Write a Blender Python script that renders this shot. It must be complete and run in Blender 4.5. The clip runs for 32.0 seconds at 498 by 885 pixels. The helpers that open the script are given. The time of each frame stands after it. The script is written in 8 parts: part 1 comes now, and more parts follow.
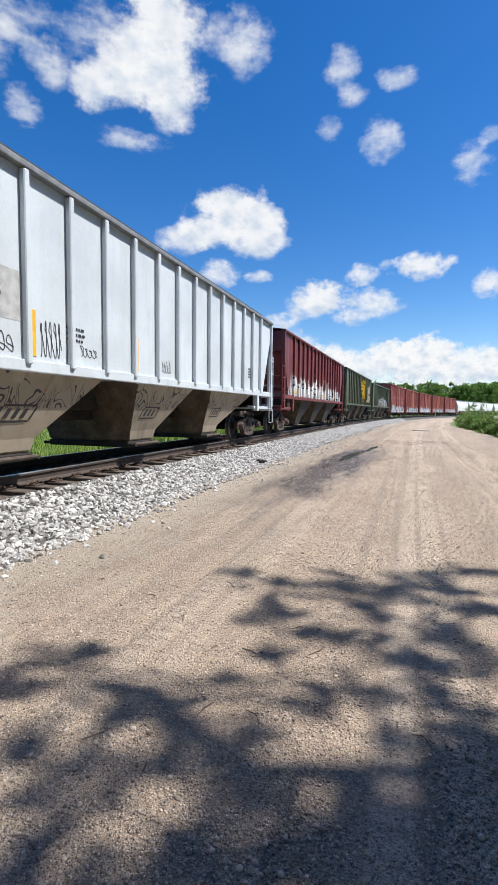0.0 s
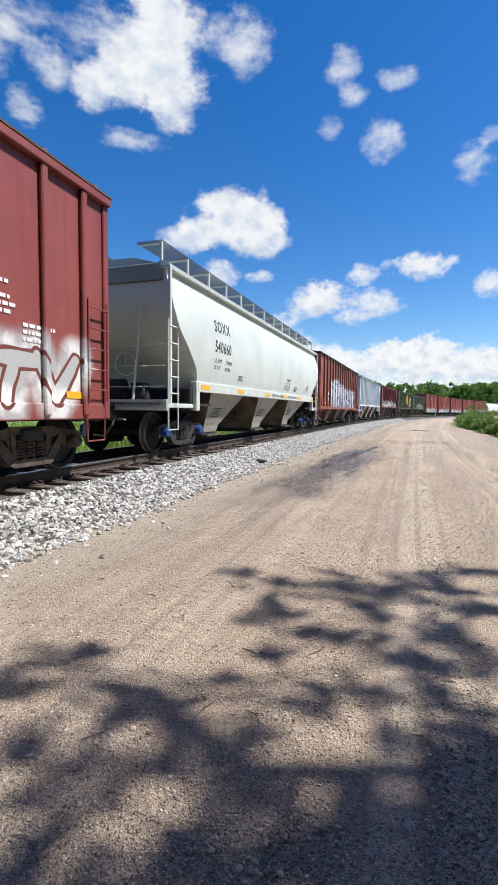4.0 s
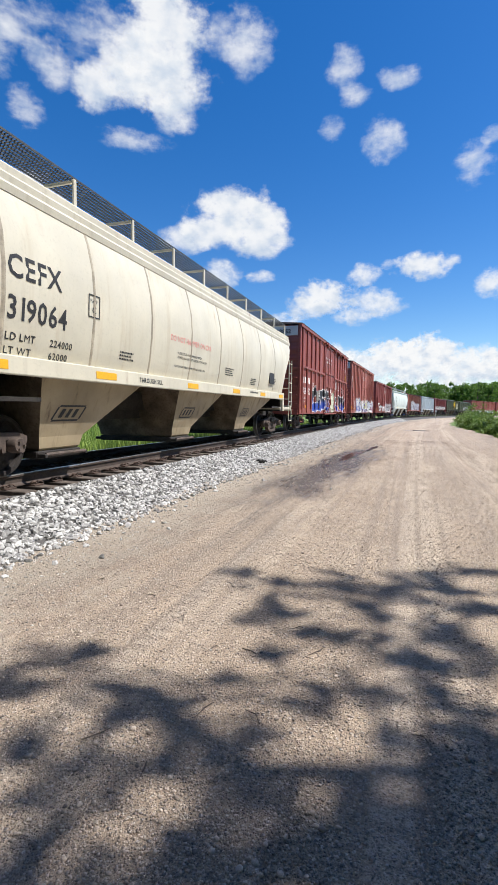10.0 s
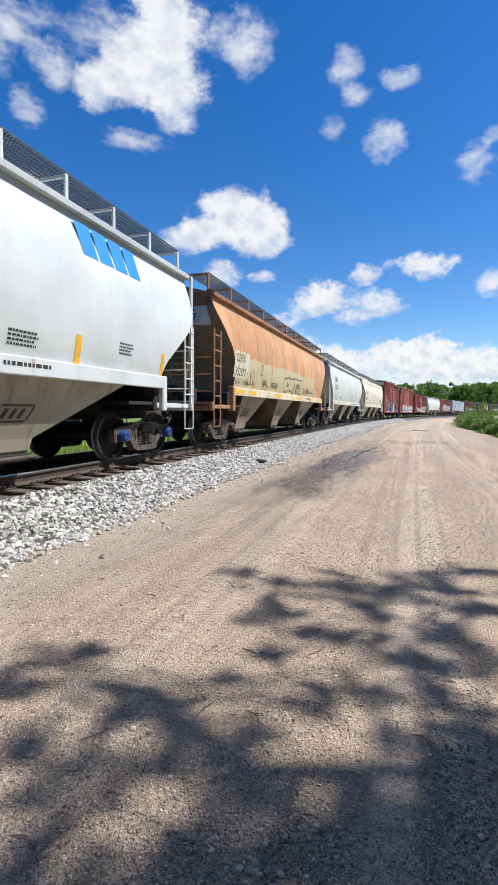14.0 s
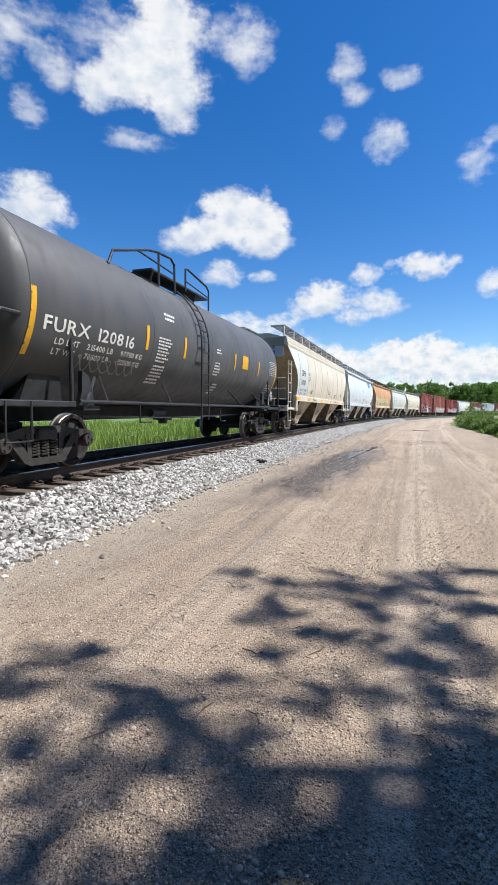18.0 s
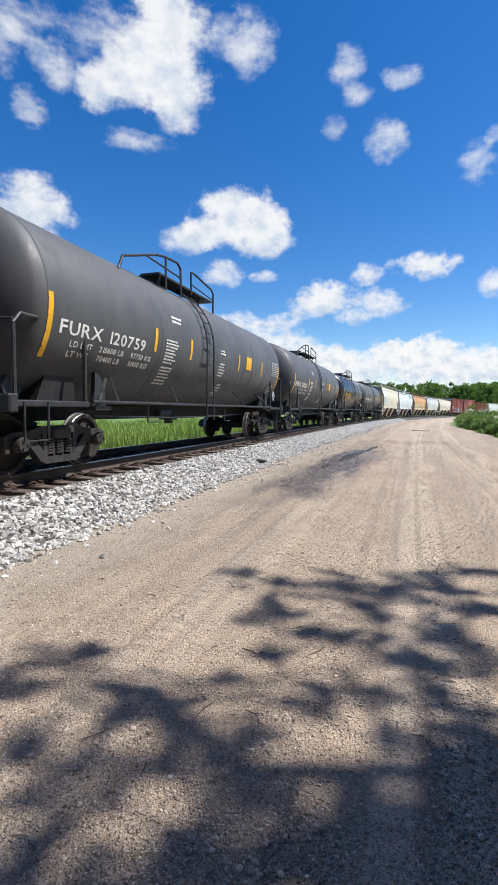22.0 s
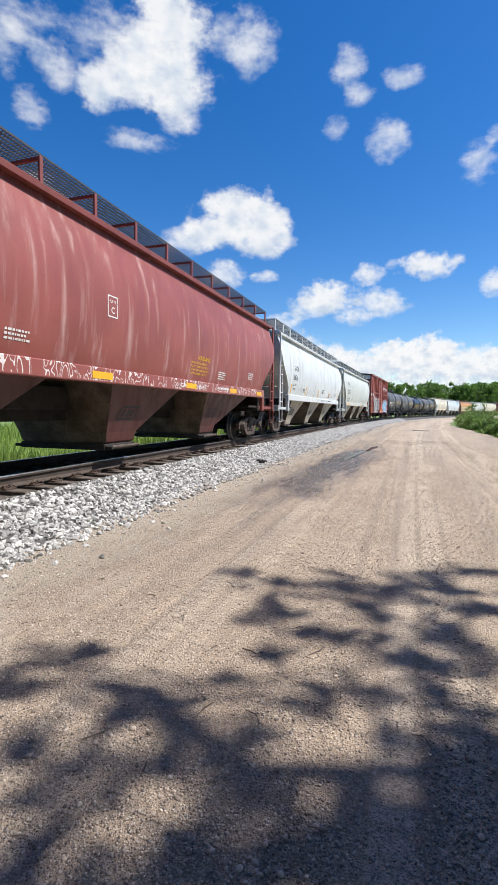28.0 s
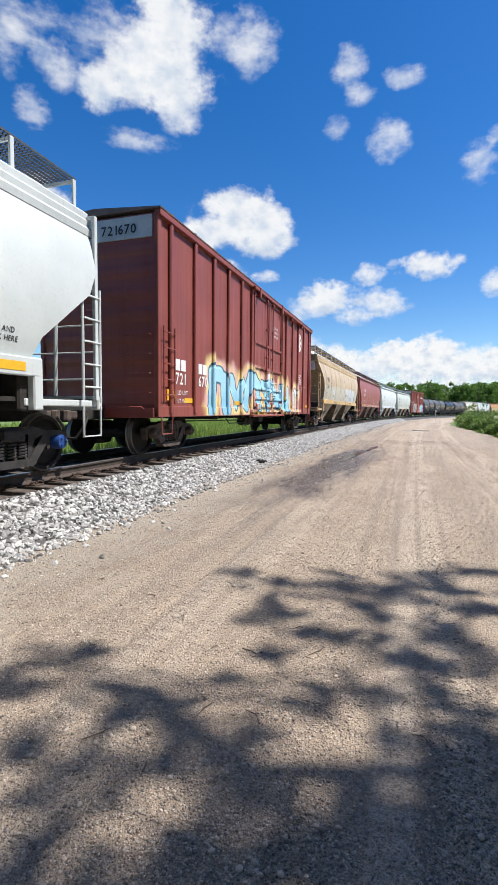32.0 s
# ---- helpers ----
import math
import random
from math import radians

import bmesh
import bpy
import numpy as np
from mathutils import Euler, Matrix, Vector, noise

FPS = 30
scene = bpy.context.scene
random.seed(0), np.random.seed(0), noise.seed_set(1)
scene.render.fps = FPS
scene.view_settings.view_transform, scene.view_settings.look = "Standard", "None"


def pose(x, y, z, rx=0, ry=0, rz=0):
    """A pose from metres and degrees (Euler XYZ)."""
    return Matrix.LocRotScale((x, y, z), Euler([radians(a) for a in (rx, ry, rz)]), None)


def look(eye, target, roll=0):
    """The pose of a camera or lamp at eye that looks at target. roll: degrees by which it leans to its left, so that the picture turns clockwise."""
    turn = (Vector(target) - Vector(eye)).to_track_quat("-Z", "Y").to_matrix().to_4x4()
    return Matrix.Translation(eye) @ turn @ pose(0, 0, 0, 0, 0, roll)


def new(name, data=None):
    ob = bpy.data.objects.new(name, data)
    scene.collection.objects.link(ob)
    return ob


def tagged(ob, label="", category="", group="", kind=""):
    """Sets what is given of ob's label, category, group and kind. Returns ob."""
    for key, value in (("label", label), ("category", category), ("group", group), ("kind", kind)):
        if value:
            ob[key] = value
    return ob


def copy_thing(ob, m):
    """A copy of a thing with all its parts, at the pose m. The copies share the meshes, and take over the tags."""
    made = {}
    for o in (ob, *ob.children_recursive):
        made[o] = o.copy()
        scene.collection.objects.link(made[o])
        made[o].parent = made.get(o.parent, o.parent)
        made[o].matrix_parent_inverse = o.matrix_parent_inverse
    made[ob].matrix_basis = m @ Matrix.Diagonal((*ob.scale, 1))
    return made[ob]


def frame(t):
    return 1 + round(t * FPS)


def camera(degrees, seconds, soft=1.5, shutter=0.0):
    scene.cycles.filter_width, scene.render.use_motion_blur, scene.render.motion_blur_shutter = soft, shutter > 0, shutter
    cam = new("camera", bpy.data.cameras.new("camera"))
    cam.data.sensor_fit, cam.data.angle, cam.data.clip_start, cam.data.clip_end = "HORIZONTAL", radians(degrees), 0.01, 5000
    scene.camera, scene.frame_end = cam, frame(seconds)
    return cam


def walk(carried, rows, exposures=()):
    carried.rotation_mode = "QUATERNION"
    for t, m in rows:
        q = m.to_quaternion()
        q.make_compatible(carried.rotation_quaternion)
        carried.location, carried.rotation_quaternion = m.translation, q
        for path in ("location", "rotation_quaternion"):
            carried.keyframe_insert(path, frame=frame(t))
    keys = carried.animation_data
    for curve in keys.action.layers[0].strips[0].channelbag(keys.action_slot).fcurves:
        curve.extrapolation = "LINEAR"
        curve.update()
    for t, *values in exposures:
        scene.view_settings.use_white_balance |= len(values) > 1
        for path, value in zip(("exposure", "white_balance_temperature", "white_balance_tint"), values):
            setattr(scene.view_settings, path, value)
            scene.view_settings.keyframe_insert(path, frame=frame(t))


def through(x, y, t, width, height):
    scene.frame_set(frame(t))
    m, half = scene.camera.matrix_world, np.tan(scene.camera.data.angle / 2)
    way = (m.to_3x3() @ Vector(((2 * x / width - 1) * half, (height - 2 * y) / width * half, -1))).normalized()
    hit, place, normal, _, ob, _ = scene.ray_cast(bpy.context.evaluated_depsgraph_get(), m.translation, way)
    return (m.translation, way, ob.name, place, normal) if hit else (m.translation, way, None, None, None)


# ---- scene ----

# ---- the camera: it stands still on the dirt road ----
EYE = 1.55
cam = camera(55.6, 32.0, soft=0.6)
STAND = pose(0, 0, EYE, 90 - 3.954, 0, 18.176) @ pose(0, 0, 0, 0, 0, 0.587)
walk(cam, [(0.0, STAND), (32.0, STAND)], exposures=[(0.0, 0.50), (32.0, 0.50)])

# ---- sky and sun ----
SUN_UP, SUN_TURN = 57.0, 16.0          # degrees above the horizon; degrees from +x towards +y
world = bpy.data.worlds.new("sky")
scene.world = world
world.use_nodes = True
wn, wl = world.node_tree.nodes, world.node_tree.links
sky = wn.new("ShaderNodeTexSky")
sky.sky_type, sky.sun_disc = "NISHITA", False
sky.sun_elevation, sky.sun_rotation = radians(SUN_UP), radians(90 - SUN_TURN)
sky.altitude, sky.air_density, sky.dust_density, sky.ozone_density = 200, 1.0, 0.3, 2.5
wn["Background"].inputs["Strength"].default_value = 0.067
deep = wn.new("ShaderNodeHueSaturation")
deep.inputs["Hue"].default_value, deep.inputs["Saturation"].default_value, deep.inputs["Value"].default_value = 0.508, 1.40, 1.62
wl.new(sky.outputs["Color"], deep.inputs["Color"])
wl.new(deep.outputs["Color"], wn["Background"].inputs["Color"])
sun = new("sun", bpy.data.lights.new("sun", "SUN"))
sun.data.energy, sun.data.angle, sun.data.color = 5.0, radians(0.6), (1.0, 0.98, 0.945)
sun_way = Vector((math.cos(radians(SUN_TURN)) * math.cos(radians(SUN_UP)),
                  math.sin(radians(SUN_TURN)) * math.cos(radians(SUN_UP)), math.sin(radians(SUN_UP))))
sun.matrix_world = look(sun_way * 60, (0, 0, 0))


# ---- material helpers ----
STROKES = (                               # loose letter-like strokes in a unit box
    ((0.8, 0.9), (0.2, 0.8), (0.15, 0.2), (0.85, 0.1)), ((0.85, 0.95), (0.15, 0.72), (0.85, 0.35), (0.1, 0.05)),
    ((0.1, 0.0), (0.2, 0.95), (0.75, 0.9), (0.85, 0.0)), ((0.05, 0.95), (0.45, 0.05), (0.9, 0.95)),
    ((0.15, 0.05), (0.2, 0.9), (0.85, 0.75), (0.3, 0.45), (0.9, 0.0)), ((0.05, 0.9), (0.95, 0.95), (0.5, 0.9), (0.55, 0.0)),
    ((0.15, 0.95), (0.2, 0.1), (0.85, 0.1), (0.8, 0.9)))


def scrawl(y0, y1, z0, z1, count, seed):
    """Segments of count jumbled strokes between y0 and y1, z0 and z1."""
    r = random.Random(seed)
    wide, segs, last = (y1 - y0) / count, [], -1
    for i in range(count):
        k = r.choice([q for q in range(len(STROKES)) if q != last])
        last, flip, tilt = k, r.random() < 0.25, r.uniform(-0.12, 0.16)
        top, foot = z1 - r.uniform(0, 0.22) * (z1 - z0), z0 + r.uniform(0, 0.10) * (z1 - z0)
        pts = []
        for a, b in STROKES[k]:
            a = 1 - a if flip else a
            a, b = a + r.uniform(-0.08, 0.08), b + r.uniform(-0.06, 0.06)
            pts.append(Vector((0, y0 + wide * (i + 0.04 + 0.94 * a) + tilt * b * (z1 - z0), foot + (top - foot) * b)))
        segs += list(zip(pts, pts[1:]))
    return segs


class Nodes:
    """A small hand for node trees."""

    def __init__(self, name):
        self.mat = bpy.data.materials.new(name)
        self.mat.use_nodes = True
        self.t = self.mat.node_tree
        self.t.nodes.clear()
        self.out = self.t.nodes.new("ShaderNodeOutputMaterial")

    def put(self, socket, value):
        if isinstance(value, bpy.types.NodeSocket):
            self.t.links.new(value, socket)
        elif value is not None:
            socket.default_value = value

    def node(self, kind, **inputs):
        n = self.t.nodes.new(kind)
        for k, v in inputs.items():
            self.put(n.inputs[k.replace("_", " ")], v)
        return n

    def coords(self, which="Object"):
        return self.t.nodes.new("ShaderNodeTexCoord").outputs[which]

    def scaled(self, vec, sx, sy, sz, move=(0, 0, 0)):
        n = self.t.nodes.new("ShaderNodeMapping")
        self.put(n.inputs["Vector"], vec)
        n.inputs["Scale"].default_value = (sx, sy, sz)
        n.inputs["Location"].default_value = move
        return n.outputs[0]

    def noise(self, vec, scale, detail=3.0, rough=0.55, distort=0.0):
        n = self.t.nodes.new("ShaderNodeTexNoise")
        self.put(n.inputs["Vector"], vec)
        n.inputs["Scale"].default_value, n.inputs["Detail"].default_value = scale, detail
        n.inputs["Roughness"].default_value, n.inputs["Distortion"].default_value = rough, distort
        return n.outputs["Fac"]

    def cells(self, vec, scale, out="Distance", feature="F1"):
        n = self.t.nodes.new("ShaderNodeTexVoronoi")
        n.feature = feature
        self.put(n.inputs["Vector"], vec)
        n.inputs["Scale"].default_value = scale
        return n.outputs[out]

    def span(self, value, a, b, lo=0.0, hi=1.0):
        n = self.t.nodes.new("ShaderNodeMapRange")
        n.interpolation_type = "SMOOTHSTEP"
        self.put(n.inputs["Value"], value)
        for k, x in zip(("From Min", "From Max", "To Min", "To Max"), (a, b, lo, hi)):
            n.inputs[k].default_value = x
        return n.outputs[0]

    def math(self, op, a, b=0.0):
        n = self.t.nodes.new("ShaderNodeMath")
        n.operation = op
        self.put(n.inputs[0], a)
        self.put(n.inputs[1], b)
        return n.outputs[0]

    def mix(self, fac, a, b, blend="MIX"):
        n = self.t.nodes.new("ShaderNodeMix")
        n.data_type, n.blend_type = "RGBA", blend
        self.put(n.inputs[0], fac)
        for s, c in ((n.inputs[6], a), (n.inputs[7], b)):
            self.put(s, (*c, 1) if isinstance(c, tuple) and len(c) == 3 else c)
        return n.outputs[2]

    def ramp(self, fac, stops, hard=False):
        n = self.t.nodes.new("ShaderNodeValToRGB")
        n.color_ramp.interpolation = "CONSTANT" if hard else "LINEAR"
        self.put(n.inputs[0], fac)
        e = n.color_ramp.elements
        while len(e) < len(stops):
            e.new(0.5)
        for k, (p, c) in zip(e, stops):
            k.position, k.color = p, (*c, 1)
        return n.outputs[0]

    def axes(self, vec):
        n = self.t.nodes.new("ShaderNodeSeparateXYZ")
        self.put(n.inputs[0], vec)
        return n.outputs

    def vector(self, op, a, b=None, by=None):
        n = self.t.nodes.new("ShaderNodeVectorMath")
        n.operation = op
        self.put(n.inputs[0], a)
        self.put(n.inputs[1], b)
        if by is not None:
            self.put(n.inputs["Scale"], by)
        return n.outputs["Value" if op in ("DOT_PRODUCT", "DISTANCE") else "Vector"]

    def reach(self, p, segs):
        """How far p lies from the nearest of the segments."""
        out = None
        for a, b in segs:
            along_ = b - a
            off = self.vector("SUBTRACT", p, tuple(a))
            k = self.math("MULTIPLY", self.vector("DOT_PRODUCT", off, tuple(along_ / along_.length_squared)), 1.0)
            k.node.use_clamp = True
            d = self.vector("DISTANCE", off, self.vector("SCALE", tuple(along_), by=k))
            out = d if out is None else self.math("MINIMUM", out, d)
        return out

    def bump(self, height, depth, strength=1.0):
        n = self.t.nodes.new("ShaderNodeBump")
        self.put(n.inputs["Height"], height)
        n.inputs["Distance"].default_value, n.inputs["Strength"].default_value = depth, strength
        return n.outputs[0]

    def finish(self, color, rough=0.6, metal=0.0, normal=None, spec=None):
        p = self.t.nodes.new("ShaderNodeBsdfPrincipled")
        self.put(p.inputs["Base Color"], (*color, 1) if isinstance(color, tuple) else color)
        self.put(p.inputs["Roughness"], rough)
        self.put(p.inputs["Metallic"], metal)
        if spec is not None:
            self.put(p.inputs["Specular IOR Level"], spec)
        if normal is not None:
            self.put(p.inputs["Normal"], normal)
        self.t.links.new(p.outputs[0], self.out.inputs[0])
        return self.mat


def tone(c, k):
    return tuple(min(1.0, x * k) for x in c)


def plain(name, c, rough=0.6, metal=0.0, vary=0.25, scale=6.0, relief=0.002):
    """A worn plain surface: two scales of variation and a fine relief."""
    n = Nodes(name)
    o = n.coords()
    big, small = n.noise(o, scale, 4), n.noise(o, scale * 9, 3)
    col = n.mix(n.span(big, 0.3, 0.7), tone(c, 1 - vary), tone(c, 1 + vary * 0.6))
    col = n.mix(n.span(small, 0.45, 0.75, 0, 0.5), col, tone(c, 1 - 1.6 * vary))
    return n.finish(col, n.span(small, 0.2, 0.8, max(rough - 0.12, 0.03), min(rough + 0.15, 1)), metal, n.bump(small, relief, 0.5))


def paint(name, c, vary=0.12, streak=0.25, streak_c=None, rust=0.0, rust_c=(0.22, 0.07, 0.025), rust_from=None,
          graffiti=(), rough=0.5, seed=0.0, patch=None, letters=()):
    """Weathered rail-car paint in the car's own space: fading, rain streaks, rust and sprayed pieces.
    graffiti: rows of (y0, y1, z0, z1, haze colour, ramp stops, scale, seed).
    letters: rows of (y0, y1, z0, z1, count, half width, low fill, high fill, line, halo colours, seed)."""
    n = Nodes(name)
    o = n.coords()
    at = n.scaled(o, 1, 1, 1, (seed * 3.1, seed * 7.7, seed * 1.3))
    x, y, z = n.axes(o)
    big, fine = n.noise(at, 0.9, 4), n.noise(at, 22, 3)
    run = n.noise(n.scaled(at, 3.0, 3.2, 0.22), 1.6, 5, 0.6)
    col = n.mix(n.span(big, 0.3, 0.72), tone(c, 1 - vary), tone(c, 1 + vary))
    for py0, py1, pz0, pz1, pc in patch or ():
        wob = n.noise(at, 0.6, 3)
        sway = 0.12 if py1 - py0 > 9 else 0.012
        zz = n.math("ADD", z, n.span(wob, 0.2, 0.8, -sway, sway))
        m = n.math("MULTIPLY", n.math("MULTIPLY", n.span(y, py0, py0 + 0.04), n.span(y, py1, py1 - 0.04)),
                   n.math("MULTIPLY", n.span(zz, pz0, pz0 + 0.04), n.span(zz, pz1, pz1 - 0.04)))
        col = n.mix(m, col, pc)
    col = n.mix(n.span(run, 0.52, 0.78, 0, streak), col, streak_c or tone(c, 0.45))
    if rust:
        spots = n.noise(at, 1.3, 6, 0.68)
        m = n.span(n.math("ADD", n.math("MULTIPLY", spots, 0.6), n.math("MULTIPLY", run, 0.45)), 0.68 - 0.3 * rust, 0.8 - 0.25 * rust)
        if rust_from:
            m = n.math("MULTIPLY", m, n.span(z, rust_from[0], rust_from[1]))
        col = n.mix(m, col, n.mix(n.span(fine, 0.3, 0.7), rust_c, tone(rust_c, 1.7)))
    for y0, y1, z0, z1, haze, stops, scale, sd in graffiti:
        p = n.scaled(o, 0.0, 1.15, 0.62, (0, sd * 5.3, sd * 2.1))
        edge = n.span(n.noise(p, 1.6, 3), 0.25, 0.75, -0.45, 0.45)
        ye, ze = n.math("ADD", y, edge), n.math("ADD", z, n.math("MULTIPLY", edge, 0.8))

        def inside(soft, grow):
            a = n.math("MULTIPLY", n.span(ye, y0 - grow, y0 - grow + soft), n.span(ye, y1 + grow, y1 + grow - soft))
            return n.math("MULTIPLY", a, n.math("MULTIPLY", n.span(ze, z1 + grow, z1 + grow - soft), n.span(z, z0, z0 + 0.02)))
        if haze:
            col = n.mix(n.math("MULTIPLY", inside(0.35, 0.15), 0.85), col, haze)
        warp = n.noise(p, scale, 1.2, 0.4, 1.1)
        col = n.mix(inside(0.03, 0.0), col, n.ramp(warp, stops, hard=True))
    for y0, y1, z0, z1, count, r, low, high, line, halo, sd in letters:
        sway = n.t.nodes.new("ShaderNodeTexNoise")
        sway.inputs["Scale"].default_value, sway.inputs["Detail"].default_value = 1.7, 1.0
        n.put(sway.inputs["Vector"], n.scaled(o, 0, 1, 1, (0, sd * 3.7, sd)))
        p = n.vector("ADD", n.scaled(o, 0, 1, 1), n.vector("SCALE", n.vector("SUBTRACT", sway.outputs["Color"], (0.5, 0.5, 0.5)), by=min(0.5, 2.4 * r)))
        d = n.reach(n.vector("MULTIPLY", p, (0, 1, 1)), scrawl(y0 + r, y1 - r, z0 + r, z1 - r, count, sd))
        patchy = n.noise(n.scaled(o, 0, 1, 1, (0, sd, sd * 2.3)), 1.5, 3)
        cut = n.span(z, 0.84, 0.88)
        if halo:
            col = n.mix(n.math("MULTIPLY", n.span(d, r + 0.40, r + 0.12, 0, 0.92), cut), col, n.mix(n.span(patchy, 0.46, 0.56), halo[0], halo[1]))
        if line:
            col = n.mix(n.math("MULTIPLY", n.span(d, r + 0.055, r + 0.045), cut), col, line)
        fade = n.span(n.math("ADD", z, n.math("MULTIPLY", n.math("SUBTRACT", patchy, 0.5), 0.9)), z0 + 0.25 * (z1 - z0), z0 + 0.55 * (z1 - z0))
        col = n.mix(n.math("MULTIPLY", n.span(d, r, r - 0.008), cut), col, n.mix(fade, low, high))
        if line and r > 0.09:
            edge_in = n.math("MULTIPLY", n.span(d, r * 0.86, r * 0.80), n.span(d, r * 0.60, r * 0.66))
            col = n.mix(n.math("MULTIPLY", edge_in, n.span(patchy, 0.52, 0.58, 0, 0.75)), col, tone(high, 1.5) if sum(high) > 0.3 else (0.5, 0.5, 0.52))
    dust = n.noise(at, 60, 2)
    col = n.mix(n.span(fine, 0.5, 0.8, 0, 0.25), col, tone(c, 0.6))
    return n.finish(col, n.span(run, 0.3, 0.75, rough - 0.1, rough + 0.22), 0.0, n.bump(n.math("ADD", n.math("MULTIPLY", dust, 0.3), fine), 0.0015, 0.4))


# ---- mesh helpers ----
class Shape:
    """Vertices and faces of one mesh, put together from simple solids."""

    def __init__(self):
        self.v, self.f, self.cuts = [], [], []

    def add(self, v, f):
        k = len(self.v)
        self.v += [tuple(p) for p in v]
        self.f += [tuple(i + k for i in q) for q in f]
        return self

    def box(self, x0, y0, z0, x1, y1, z1):
        x0, x1, y0, y1, z0, z1 = min(x0, x1), max(x0, x1), min(y0, y1), max(y0, y1), min(z0, z1), max(z0, z1)
        v = [(x0, y0, z0), (x1, y0, z0), (x1, y1, z0), (x0, y1, z0), (x0, y0, z1), (x1, y0, z1), (x1, y1, z1), (x0, y1, z1)]
        return self.add(v, [(0, 3, 2, 1), (4, 5, 6, 7), (0, 1, 5, 4), (1, 2, 6, 5), (2, 3, 7, 6), (3, 0, 4, 7)])

    def block(self, x0, y0, z0, x1, y1, z1, b=0.008):
        """A box with chamfered edges."""
        x0, x1, y0, y1, z0, z1 = min(x0, x1), max(x0, x1), min(y0, y1), max(y0, y1), min(z0, z1), max(z0, z1)
        b = min(b, (x1 - x0) * 0.4, (y1 - y0) * 0.4, (z1 - z0) * 0.4)
        ring = lambda i, z: [(x0 + b * (1 + i), y0 + b * i, z), (x1 - b * (1 + i), y0 + b * i, z), (x1 - b * i, y0 + b * (1 + i), z), (x1 - b * i, y1 - b * (1 + i), z),
                             (x1 - b * (1 + i), y1 - b * i, z), (x0 + b * (1 + i), y1 - b * i, z), (x0 + b * i, y1 - b * (1 + i), z), (x0 + b * i, y0 + b * (1 + i), z)]
        return self.loft([ring(0.5, z0), ring(0, z0 + b), ring(0, z1 - b), ring(0.5, z1)])

    def loft(self, rings, caps=True, close=True):
        m, v, f = len(rings[0]), [], []
        for r in rings:
            v += r
        for i in range(len(rings) - 1):
            for j in range(m if close else m - 1):
                a, b = i * m + j, i * m + (j + 1) % m
                f.append((a, b, b + m, a + m))
        if caps:
            f.append(tuple(range(m - 1, -1, -1)))
            f.append(tuple(range((len(rings) - 1) * m, len(rings) * m)))
        return self.add(v, f)

    def prism(self, profile, y0, y1):
        """profile of (x, z), pulled along y."""
        return self.loft([[(x, y1, z) for x, z in profile], [(x, y0, z) for x, z in profile]])

    def slab(self, profile, x0, x1):
        """profile of (y, z), pulled along x."""
        return self.loft([[(x0, y, z) for y, z in profile], [(x1, y, z) for y, z in profile]])

    def tube(self, pts, r, n=6, caps=True):
        pts = [Vector(p) for p in pts]
        rings, up = [], None
        for i, p in enumerate(pts):
            d = (pts[min(i + 1, len(pts) - 1)] - pts[max(i - 1, 0)]).normalized()
            if up is None:
                up = d.orthogonal().normalized()
            up = (up - d * up.dot(d)).normalized()
            side = d.cross(up)
            rr = r[i] if isinstance(r, (list, tuple)) else r
            rings.append([tuple(p + (up * math.cos(6.28318531 * k / n) + side * math.sin(6.28318531 * k / n)) * rr) for k in range(n)])
        return self.loft(rings, caps)

    def lathe(self, profile, centre, n=20):
        """profile of (radius, x), turned round the x axis through centre."""
        cx, cy, cz = centre
        return self.loft([[(cx + t, cy + r * math.cos(6.28318531 * k / n), cz + r * math.sin(6.28318531 * k / n)) for k in range(n)] for r, t in profile])

    def mesh(self, name, material, smooth=False, angle=38):
        me = bpy.data.meshes.new(name)
        me.from_pydata(self.v, [], self.f)
        if material:
            me.materials.append(material)
        if smooth:
            me.polygons.foreach_set("use_smooth", [True] * len(me.polygons))
            me.set_sharp_from_angle(angle=radians(angle))
        me.update()
        return me


def part(name, shape, material, parent, label="", smooth=False, at=None):
    """One mesh object under a thing or a part; shape may be a Shape or a finished mesh."""
    me = shape if isinstance(shape, bpy.types.Mesh) else shape.mesh(name, material, smooth)
    ob = new(name, me)
    ob.parent = parent
    if at is not None:
        ob.matrix_basis = at
    return tagged(ob, label) if label else ob


def empty(name, label, category, group="", kind=""):
    ob = new(name)
    ob.empty_display_size = 0.3
    return tagged(ob, label, category, group, kind)


# ---- the line of the track: straight, then easing into a right-hand curve ----
RAIL = EYE - 1.014                       # top of rail above the road
LINE_X, BEND, EASE, CURVE = -6.38, -11.7, 73.7, 0.00213


def heading(s):
    u = s - BEND
    return 0.0 if u <= 0 else CURVE * u * u / (2 * EASE) if u < EASE else CURVE * (u - EASE / 2)


STEP = 0.25
LINE = {}
lx, ly = LINE_X, BEND
for i in range(int((720 - BEND) / STEP) + 1):
    LINE[i] = (lx, ly)
    h = heading(BEND + (i + 0.5) * STEP)
    lx, ly = lx + math.sin(h) * STEP, ly + math.cos(h) * STEP


def track(s, off=0.0):
    """x, y and heading at s metres along the centre line, off metres to its right."""
    h = heading(s)
    if s <= BEND:
        return LINE_X + off, s, 0.0
    i = int((s - BEND) / STEP)
    u = (s - BEND) / STEP - i
    (ax, ay), (bx, by) = LINE[i], LINE[min(i + 1, len(LINE) - 1)]
    return ax + (bx - ax) * u + off * math.cos(h), ay + (by - ay) * u - off * math.sin(h), h


